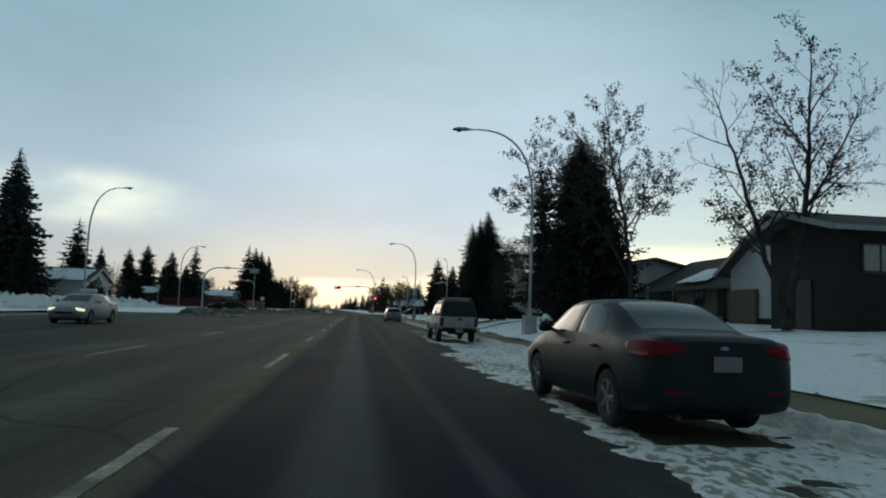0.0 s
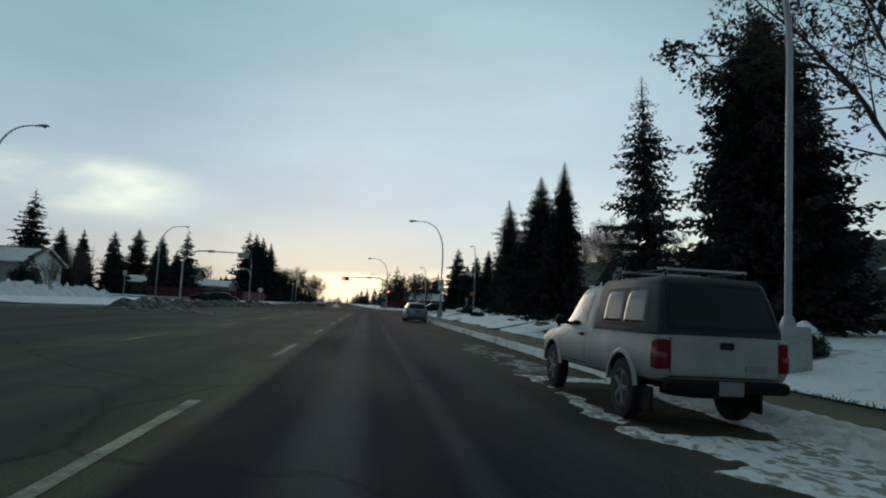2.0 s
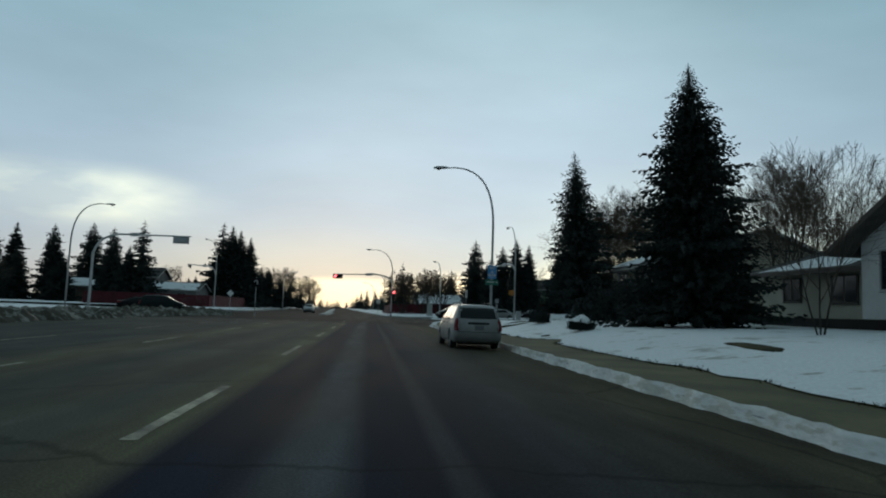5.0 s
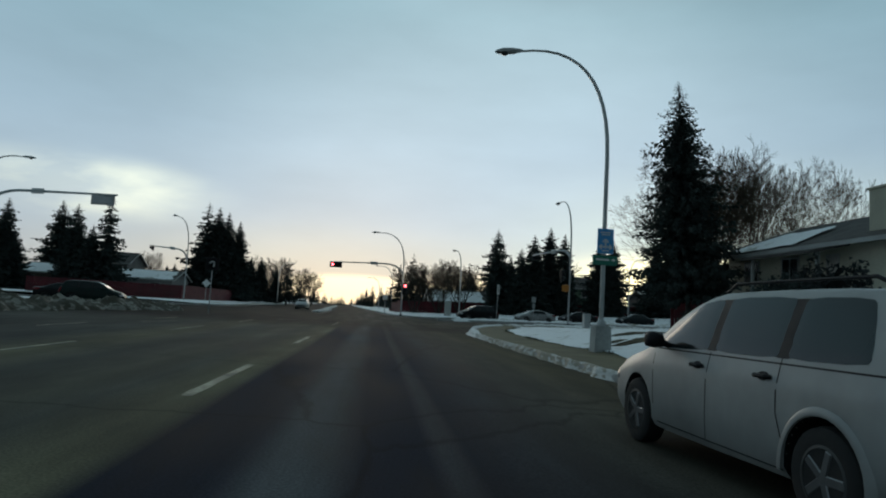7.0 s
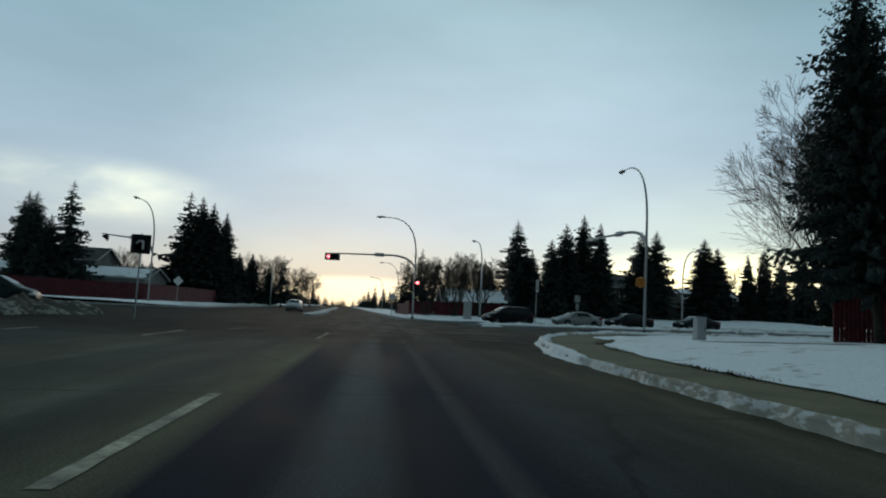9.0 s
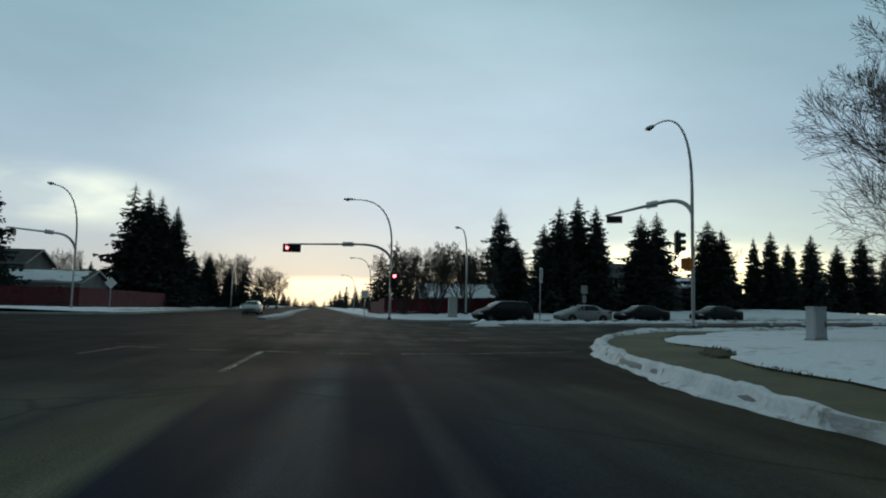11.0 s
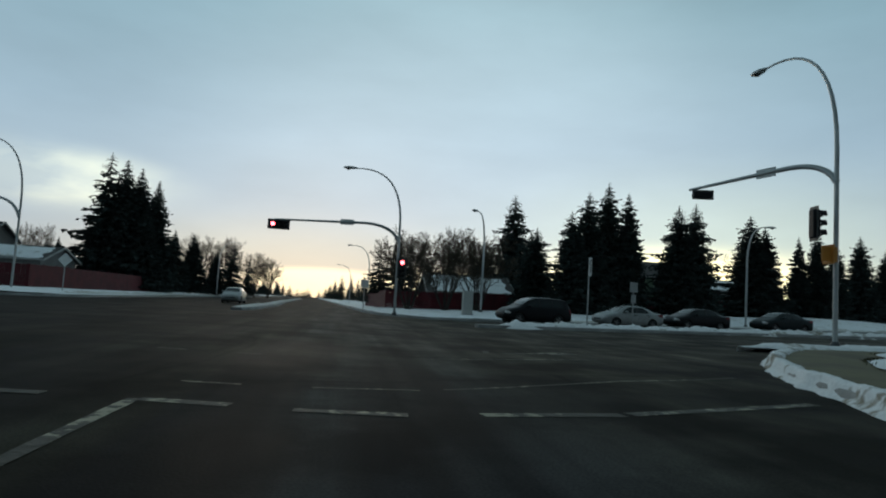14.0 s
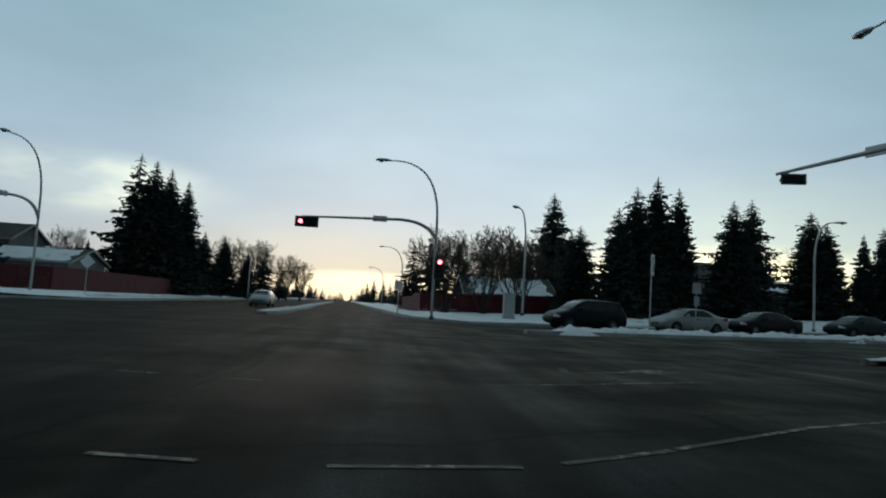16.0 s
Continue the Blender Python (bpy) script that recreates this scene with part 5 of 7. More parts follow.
def shell(rows, step=0.09):
    """A car's whole skin lofted along y. Rows: y, half width, underside, shoulder, half width and height of the belt line, half width and height of the top."""
    ys, y = [], rows[0][0]
    for a, b in zip(rows, rows[1:]):
        n = max(1, round((b[0] - a[0]) / step))
        ys += [(a, b, k / n) for k in range(n)]
    ys.append((rows[-2], rows[-1], 1.0))

    def slope(i, c):
        if i <= 0 or i >= len(rows) - 1:
            return 0.0 if 0 < i else (rows[1][c] - rows[0][c]) / (rows[1][0] - rows[0][0])
        d0 = (rows[i][c] - rows[i - 1][c]) / (rows[i][0] - rows[i - 1][0])
        d1 = (rows[i + 1][c] - rows[i][c]) / (rows[i + 1][0] - rows[i][0])
        return 0.0 if d0 * d1 <= 0 else 2 * d0 * d1 / (d0 + d1)

    rings = []
    for a, b, t in ys:
        i = rows.index(a)
        h = b[0] - a[0]
        p = [a[0] + h * t]
        for c in range(1, 8):
            m0, m1 = slope(i, c) * h, slope(i + 1, c) * h
            p.append((2 * t ** 3 - 3 * t * t + 1) * a[c] + (t ** 3 - 2 * t * t + t) * m0 + (3 * t * t - 2 * t ** 3) * b[c] + (t ** 3 - t * t) * m1)
        y, w, zb, zs, wb, zl, wt, zt = p
        k = min(0.05, (zt - zl) * 0.5)
        half = [(w * 0.35, zb), (w * 0.74, zb), (w * 0.93, zb + 0.03), (w * 0.985, zb + 0.10), (w, zb + 0.45 * (zs - zb)), (w * 0.997, zs - 0.06), (w * 0.978, zs), (wb, zl)]
        for u in (0.25, 0.5, 0.75):
            half.append((wb + (wt - wb) * u ** 1.15, zl + (zt - k - zl) * u))
        half += [(wt, zt - k), (wt * 0.92, zt - k * 0.45), (wt * 0.62, zt - k * 0.12), (wt * 0.2, zt)]
        rings.append([(x, y, z) for x, z in half] + [(-x, y, z) for x, z in reversed(half)])
    s = Solid()
    s.loft(rings)
    return s


class Skin:
    """Panels that lie on a car's skin: outlines thrown on it from outside."""
    VIEWS = {"left": ((1, 0, 0), (0, 1, 0)), "right": ((-1, 0, 0), (0, 1, 0)), "rear": ((0, 1, 0), (1, 0, 0)), "front": ((0, -1, 0), (1, 0, 0))}

    def __init__(self, me):
        bm = bmesh.new()
        bm.from_mesh(me)
        self.tree = BVHTree.FromBMesh(bm)
        bm.free()

    def drop(self, view, u, v, off):
        if view == "top":
            o, d = Vector((u, v, 3)), Vector((0, 0, -1))
        elif view in self.VIEWS:
            d, r = (Vector(q) for q in self.VIEWS[view])
            o = r * u + Vector((0, 0, v)) - d * 4
            if view == "front":
                o = Vector((u, 9, v))
        else:
            # from a corner: (x, y, angle) of a point that the view passes through and its heading
            x, y, ang = view
            d = Vector((math.sin(radians(ang)), math.cos(radians(ang)), 0))
            o = Vector((x, y, v)) + Vector((d.y, -d.x, 0)) * u - d * 4
        loc, nor, idx, dist = self.tree.ray_cast(o, d)
        if loc is None:
            loc, nor, idx, dist = self.tree.find_nearest(o + d * 3.6)
        if nor.dot(d) > 0:
            nor = -nor
        return loc + nor * off

    def panel(self, view, outline, off=0.004, depth=0.012, rounds=2, rings=6, corner=0.045, seg=0.05):
        """A thin panel with rounded corners: (u, v) rows."""
        pts = [Vector(p) for p in outline]
        for k in range(rounds):
            q = []
            for i, p in enumerate(pts):
                nx = pts[(i + 1) % len(pts)]
                ln = (nx - p).length
                c = min(0.3, corner / max(ln, 1e-6)) if k == 0 else 0.25
                q += [p.lerp(nx, c), p.lerp(nx, 1 - c)]
            pts = q
        fine = []
        for i, p in enumerate(pts):
            nx = pts[(i + 1) % len(pts)]
            n = max(1, int((nx - p).length / seg))
            fine += [p.lerp(nx, k / n) for k in range(n)]
        c = sum(fine, Vector((0, 0))) / len(fine)
        s = Solid()
        loops = [[self.drop(view, *p, off - depth) for p in fine]]
        for k in range(rings):
            f = 1 - k / rings * 0.96
            loops.append([self.drop(view, *(c + (p - c) * f), off if k else off * 0.6) for p in fine])
        s.loft(loops, caps=False)
        m = len(fine)
        s.f.append(tuple(len(s.v) - m + j for j in range(m)))
        return s

    def seam(self, view, line, width=0.012, off=0.0015):
        """A narrow ribbon along a line on the skin."""
        pts = []
        for p, q in zip(line, line[1:]):
            p, q = Vector(p), Vector(q)
            n = max(1, int((q - p).length / 0.07))
            pts += [(p.lerp(q, k / n), (q - p).normalized()) for k in range(n)]
        pts.append((Vector(line[-1]), (Vector(line[-1]) - Vector(line[-2])).normalized()))
        s = Solid()
        for p, d in pts:
            side = Vector((-d.y, d.x)) * width / 2
            s.v += [tuple(self.drop(view, *(p + side), off)), tuple(self.drop(view, *(p - side), off))]
        s.f = [(2 * i, 2 * i + 1, 2 * i + 3, 2 * i + 2) for i in range(len(pts) - 1)]
        return s


def coach(name, label, at, paint, rows, wheels, W, sides, rear, screen, tail, doors, handles, mirror, lamps, category, rear_view="rear", lights_on=False, mirror_mat=None, roof_line=None):
    """A car built round its skin: body with wheel arches, windows, lights, seams, handles, mirrors and wheels.
    wheels: (rear axle y, front axle y, radius); sides: outlines of the side windows (y, z); tail: corner view and outline; doors: seam lines (y, z)."""
    ob = thing(name, label, category, at, "vehicles")
    me = shell(rows).mesh("body")
    skin = Skin(me)
    ry, fy, r = wheels
    cutters = []
    for y in (ry, fy):
        for sx in (-1, 1):
            c = Solid()
            c.lathe([(r * 1.15, min(sx * W, sx * W * 0.30)), (r * 1.15, max(sx * W, sx * W * 0.30))], "x", 32, (0, y, r * 1.02))
            cm = c.mesh("c")
            cm.materials.append(paint)
            cm.materials.append(BLACK)
            cm.polygons.foreach_set("material_index", [1] * len(cm.polygons))
            cutters.append(cm)
    me.materials.append(paint)
    me.materials.append(BLACK)
    me = cut(me, cutters)
    me.polygons.foreach_set("use_smooth", [True] * len(me.polygons))
    me.set_sharp_from_angle(angle=radians(38))
    body = part("body", me, paint, ob)
    for sx, view in ((-1, "left"), (1, "right")):
        for outline in sides:
            part("side_window", skin.panel(view, outline), CARGLASS, body, "dark tinted glass", smooth=40)
        for o1, o2 in zip(sides, sides[1:]):
            y1, y2 = max(p[0] for p in o1), min(p[0] for p in o2)
            lo, hi = max(o1[1][1], o2[0][1]) + 0.005, min(max(p[1] for p in o1), max(p[1] for p in o2)) - 0.01
            part("window_pillar", skin.panel(view, [(y1 - 0.03, lo), (y2 + 0.03, lo), (y2 + 0.03, hi), (y1 - 0.03, hi)], 0.003, 0.008, 1, 2, 0.01, 0.04), BLACK, body)
        for line_ in doors:
            part("door_seam", skin.seam(view, line_), BLACK, body)
        for hy, hz in handles:
            s = Solid()
            s.tube([(0, -0.09, 0), (sx * 0.03, -0.06, 0), (sx * 0.035, 0.05, 0), (0, 0.09, 0)], 0.016, 6)
            part("door_handle", s, BLACK, body, at=Matrix.Translation(skin.drop(view, hy, hz, 0.0)))
            part("handle_cup", skin.panel(view, [(hy - 0.07, hz - 0.03), (hy + 0.07, hz - 0.03), (hy + 0.07, hz + 0.03), (hy - 0.07, hz + 0.03)], 0.002, 0.006), BLACK, body)
        s = Solid()
        my, mz = mirror
        foot = skin.drop(view, my, mz, 0.0)
        s.loft([[foot + Vector((sx * x, y + ww * cy, ww * 0.85 * cz + z)) for cy, cz in ((-1, -0.6), (-0.6, -1), (0.6, -1), (1, -0.5), (1, 0.4), (0.5, 1), (-0.6, 1), (-1, 0.6))] for x, y, z, ww in ((-0.02, 0.02, 0.0, 0.03), (0.05, 0.01, 0.03, 0.035), (0.08, 0, 0.05, 0.07), (0.16, -0.01, 0.055, 0.085), (0.21, -0.02, 0.055, 0.07), (0.225, -0.02, 0.05, 0.04))])
        part("door_mirror", s, mirror_mat or paint, body, smooth=60)
        cx, cy, ang, outline, lens = tail
        tl = part("tail_light", skin.panel((sx * cx, cy, -sx * ang), [(sx * u, v) for u, v in outline], 0.016, 0.04, rings=9, corner=0.03, seg=0.025), TAIL_RED, ob, "red tail light", smooth=50)
        part("reversing_lens", skin.panel((sx * cx, cy, -sx * ang), [(sx * u, v) for u, v in lens], 0.022, 0.008, corner=0.02, seg=0.025), DIM_LENS, tl)
        cx, cy, ang, outline = lamps
        part("headlight", skin.panel((sx * cx, cy, 180 + sx * ang), [(-sx * u, v) for u, v in outline], 0.012, 0.03), HEADLIGHT if lights_on else LENS, ob, smooth=50)
        for y in (ry, fy):
            wheel(ob, sx * (W / 2 - 0.105), y, r, 0.2, sx)
    part("rear_window", skin.panel(rear_view, rear), CARGLASS, body, "dark tinted rear glass", smooth=40)
    part("windscreen", skin.panel("top", screen), CARGLASS, body, smooth=40)
    s = Solid()
    y0, y1 = rows[0][0] + 0.25, rows[-1][0] - 0.25
    s.box((W * 0.72, y1 - y0 - 0.5, 0.10), (0, (y0 + y1) / 2, rows[len(rows) // 2][2] + 0.02), None, 0.03)
    part("underbody", s, BLACK, ob)
    s = Solid()
    s.tube([(-W * 0.27, 0.35, rows[3][2]), (-W * 0.27, 0.06, rows[3][2] - 0.015)], 0.028, 10)
    part("exhaust_pipe", s, DARK_STEEL, ob)
    return ob, body, skin


def plate_on(ob, x, y, z):
    s = Solid()
    s.box((0.30, 0.015, 0.15), (0, 0, 0), None, 0.005)
    p = part("number_plate", s, PLATE, ob, at=pose(x, y, z))
    s = Solid()
    s.box((0.23, 0.006, 0.065), (0, -0.009, -0.005))
    part("writing_bar", s, PLATE_BAR, p)


def widen(rows, w, h=1.0, up=0.0):
    return [(y, a * w, zb * h + up, zs * h + up, b * w, zl * h + up, c * w, zt * h + up) for y, a, zb, zs, b, zl, c, zt in rows]


def sedan(label, at, paint, detail=True, lights_on=False, name="sedan", wide=1.0):
    rows = widen([(0.0, 0.60, 0.46, 0.70, 0.57, 0.80, 0.46, 0.88), (0.03, 0.71, 0.36, 0.77, 0.67, 0.90, 0.58, 0.985), (0.10, 0.775, 0.29, 0.82, 0.73, 0.95, 0.64, 1.03), (0.25, 0.81, 0.25, 0.86, 0.765, 0.97, 0.66, 1.045),
                  (0.55, 0.84, 0.22, 0.88, 0.79, 0.975, 0.65, 1.065), (0.80, 0.845, 0.21, 0.88, 0.80, 0.975, 0.63, 1.14), (1.20, 0.845, 0.20, 0.88, 0.80, 0.97, 0.60, 1.31), (1.60, 0.845, 0.19, 0.87, 0.80, 0.965, 0.585, 1.405),
                  (2.10, 0.845, 0.18, 0.86, 0.80, 0.96, 0.585, 1.43), (2.60, 0.845, 0.18, 0.85, 0.80, 0.95, 0.59, 1.405), (2.90, 0.845, 0.18, 0.84, 0.80, 0.94, 0.60, 1.335), (3.30, 0.845, 0.19, 0.83, 0.79, 0.925, 0.65, 1.14),
                  (3.60, 0.84, 0.19, 0.80, 0.78, 0.90, 0.68, 1.0), (3.90, 0.83, 0.20, 0.76, 0.76, 0.84, 0.66, 0.92), (4.30, 0.78, 0.23, 0.66, 0.70, 0.74, 0.60, 0.80), (4.47, 0.70, 0.30, 0.58, 0.62, 0.64, 0.52, 0.69), (4.53, 0.60, 0.40, 0.52, 0.52, 0.56, 0.42, 0.59)], wide)
    ob, body, skin = coach(name, label, at, paint, rows, (0.95, 3.65, 0.315), 1.69 * wide,
                           [[(1.16, 1.0), (2.0, 0.99), (2.03, 1.36), (1.66, 1.345), (1.38, 1.24)], [(2.09, 0.99), (3.25, 0.965), (2.92, 1.18), (2.66, 1.33), (2.12, 1.36)]],
                           [(-0.56, 0.66), (0.56, 0.66), (0.50, 1.48), (-0.50, 1.48)], [(-0.52, 2.78), (0.52, 2.78), (0.60, 3.50), (-0.60, 3.50)],
                           (0.74 * wide, 0.06, 42, [(-0.30, 0.90), (-0.06, 0.815), (0.20, 0.80), (0.34, 0.86), (0.36, 0.955), (0.12, 0.985), (-0.16, 0.96)], [(0.02, 0.825), (0.27, 0.825), (0.28, 0.86), (0.02, 0.86)]),
                           [[(2.05, 0.30), (2.05, 0.97)], [(3.18, 0.42), (3.24, 0.95)], [(1.32, 0.60), (1.20, 0.82), (1.16, 0.99)], [(1.35, 0.26), (3.2, 0.26)]],
                           [(1.32, 0.86), (2.28, 0.85)], (3.0, 0.98), (0.66 * wide, 4.36, 40, [(-0.2, 0.60), (0.18, 0.58), (0.16, 0.68), (-0.24, 0.76)]), "car", "top", lights_on)
    part("boot_seam", skin.seam("rear", [(-0.56 * wide, 0.72), (-0.50 * wide, 0.56), (0.50 * wide, 0.56), (0.56 * wide, 0.72)], 0.014), BLACK, body)
    part("boot_seam", skin.seam("top", [(-0.62 * wide, 0.60), (-0.61 * wide, 0.14), (0.61 * wide, 0.14), (0.62 * wide, 0.60)], 0.010), BLACK, body)
    part("plate_recess", skin.panel("rear", [(-0.22, 0.67), (0.22, 0.67), (0.24, 0.86), (-0.24, 0.86)], 0.003, 0.01), BLACK, body)
    part("bumper_insert", skin.panel("rear", [(-0.5, 0.40), (0.5, 0.40), (0.54, 0.46), (-0.54, 0.46)], 0.003, 0.01), BLACK, body)
    part("grille", skin.panel("front", [(-0.4, 0.46), (0.4, 0.46), (0.42, 0.55), (-0.42, 0.55)], 0.004, 0.01), BLACK, body)
    part("badge", skin.panel("rear", [(-0.045, 0.90), (0.045, 0.90), (0.045, 0.94), (-0.045, 0.94)], 0.004, 0.008, 3), RIM, body)
    for sx in (-1, 1):
        part("bumper_reflector", skin.panel("rear", [(sx * 0.54 - 0.1, 0.47), (sx * 0.54 + 0.1, 0.47), (sx * 0.54 + 0.1, 0.50), (sx * 0.54 - 0.1, 0.50)], 0.003, 0.008, 1), TAIL_RED, body)
    plate_on(ob, 0.02, skin.drop("rear", 0, 0.76, 0.014).y, 0.765)
    return ob


WAGON = [(0.0, 0.62, 0.42, 0.56, 0.58, 0.62, 0.50, 0.66), (0.04, 0.72, 0.30, 0.66, 0.68, 0.74, 0.60, 0.80), (0.12, 0.765, 0.24, 0.74, 0.725, 0.84, 0.65, 0.93), (0.20, 0.785, 0.22, 0.80, 0.745, 0.90, 0.66, 1.06), (0.34, 0.80, 0.21, 0.83, 0.76, 0.92, 0.64, 1.29),
         (0.46, 0.81, 0.20, 0.84, 0.77, 0.925, 0.62, 1.40), (0.65, 0.815, 0.20, 0.84, 0.775, 0.925, 0.605, 1.435), (1.50, 0.815, 0.19, 0.84, 0.775, 0.93, 0.60, 1.46), (2.30, 0.815, 0.18, 0.83, 0.775, 0.925, 0.60, 1.45), (2.62, 0.815, 0.18, 0.83, 0.775, 0.92, 0.61, 1.40),
         (3.0, 0.815, 0.18, 0.82, 0.775, 0.91, 0.64, 1.25), (3.38, 0.81, 0.19, 0.80, 0.77, 0.89, 0.68, 1.03), (3.60, 0.80, 0.19, 0.77, 0.75, 0.85, 0.68, 0.93), (4.05, 0.76, 0.21, 0.68, 0.70, 0.75, 0.62, 0.82), (4.33, 0.68, 0.27, 0.58, 0.60, 0.64, 0.52, 0.69), (4.45, 0.58, 0.38, 0.50, 0.50, 0.53, 0.42, 0.56)]


def wagon(label, at, paint):
    H, w = 1.46, 0.815
    ob, body, skin = coach("station_wagon", label, at, paint, WAGON, (0.93, 3.55, 0.305), 1.63,
                           [[(0.60, 0.985), (1.32, 0.965), (1.32, 1.38), (0.72, 1.37)], [(1.40, 0.965), (2.20, 0.955), (2.20, 1.385), (1.40, 1.385)], [(2.28, 0.955), (3.22, 0.935), (2.95, 1.12), (2.62, 1.34), (2.28, 1.38)]],
                           [(-0.65, 0.985), (0.65, 0.985), (0.59, 1.34), (-0.59, 1.34)], [(-0.55, 2.66), (0.55, 2.66), (0.62, 3.30), (-0.62, 3.30)],
                           (0.735, 0.13, 52, [(-0.16, 0.60), (0.0, 0.60), (0.05, 0.66), (0.065, 0.98), (0.0, 1.0), (-0.055, 0.90), (-0.11, 0.72)], [(-0.09, 0.63), (0.02, 0.63), (0.02, 0.69), (-0.08, 0.69)]),
                           [[(1.36, 0.62), (1.36, 0.97)], [(2.24, 0.28), (2.24, 0.95)], [(3.16, 0.42), (3.2, 0.93)], [(1.36, 0.62), (1.28, 0.42)], [(1.3, 0.27), (3.1, 0.27)], [(0.42, 0.94), (3.16, 0.925)]],
                           [(1.52, 0.84), (2.40, 0.835)], (2.98, 0.95), (0.62, 4.22, 40, [(-0.2, 0.56), (0.18, 0.54), (0.16, 0.64), (-0.24, 0.70)]), "car", "rear", mirror_mat=BLACK)
    for sx in (-1, 1):
        s = Solid()
        s.tube([(sx * w * 0.62, 0.7, H - 0.02), (sx * w * 0.63, 0.85, H + 0.045), (sx * w * 0.63, 2.3, H + 0.045), (sx * w * 0.62, 2.45, H - 0.02)], 0.014, 6)
        part("roof_rail", s, BLACK, body)
        s = Solid()
        ring = lambda rr, out: [(sx * (w + out), 0.93 + rr * math.cos(a), 0.31 + rr * math.sin(a)) for a in [math.radians(-5 + 190 * i / 18) for i in range(19)]]
        s.loft([ring(0.352, -0.03), ring(0.354, 0.012), ring(0.385, 0.016), ring(0.42, -0.012)], caps=False, closed=False)
        part("wheel_arch_flare", s, paint, body, smooth=60)
    part("tailgate_seam", skin.seam("rear", [(-0.62, 0.94), (-0.60, 0.56), (0.60, 0.56), (0.62, 0.94)], 0.014), BLACK, body)
    part("bumper_groove", skin.seam("rear", [(-0.68, 0.585), (-0.60, 0.56)], 0.02), BLACK, body)
    part("bumper_groove", skin.seam("rear", [(0.60, 0.56), (0.68, 0.585)], 0.02), BLACK, body)
    part("plate_recess", skin.panel("rear", [(-0.36, 0.80), (0.36, 0.80), (0.36, 0.875), (-0.36, 0.875)], 0.004, 0.01), BLACK, body)
    s = Solid()
    s.box((0.40, 0.02, 0.022), (0.1, 0.205, 1.02), pose(0, 0, 0, 0, -6, 0), 0.008)
    part("rear_wiper", s, BLACK, body)
    plate_on(ob, 0.02, skin.drop("rear", 0, 0.70, 0.014).y, 0.70)
    return ob


def suv(label, at, paint, name="suv", detail=False, lights_on=False):
    rows = widen(WAGON, 1.12, 1.13, 0.03)
    k = lambda pts: [(y, z * 1.13 + 0.03) for y, z in pts]
    ob, body, skin = coach(name, label, at, paint, rows, (0.93, 3.55, 0.35), 1.82,
                           [k([(0.60, 0.985), (1.32, 0.965), (1.32, 1.36), (0.74, 1.35)]), k([(1.40, 0.965), (2.20, 0.955), (2.20, 1.37), (1.40, 1.37)]), k([(2.28, 0.955), (3.22, 0.935), (2.95, 1.12), (2.62, 1.33), (2.28, 1.37)])],
                           [(x * 1.12, z) for x, z in k([(-0.60, 0.98), (0.60, 0.98), (0.555, 1.36), (-0.555, 1.36)])], [(-0.60, 2.68), (0.60, 2.68), (0.68, 3.30), (-0.68, 3.30)],
                           (0.82, 0.13, 52, k([(-0.16, 0.62), (0.03, 0.62), (0.10, 0.66), (0.10, 0.96), (-0.07, 0.92), (-0.13, 0.72)]), k([(-0.10, 0.66), (0.06, 0.66), (0.06, 0.72), (-0.08, 0.72)])),
                           [k([(1.36, 0.62), (1.36, 0.97)]), k([(2.24, 0.28), (2.24, 0.95)]), k([(3.16, 0.42), (3.2, 0.93)])],
                           [(1.52, 0.97), (2.40, 0.965)], (2.98, 1.10), (0.70, 4.22, 40, k([(-0.2, 0.56), (0.18, 0.54), (0.16, 0.64), (-0.24, 0.70)])), "suv", "rear", lights_on)
    plate_on(ob, 0.0, skin.drop("rear", 0, 0.82, 0.014).y, 0.82)
    return ob


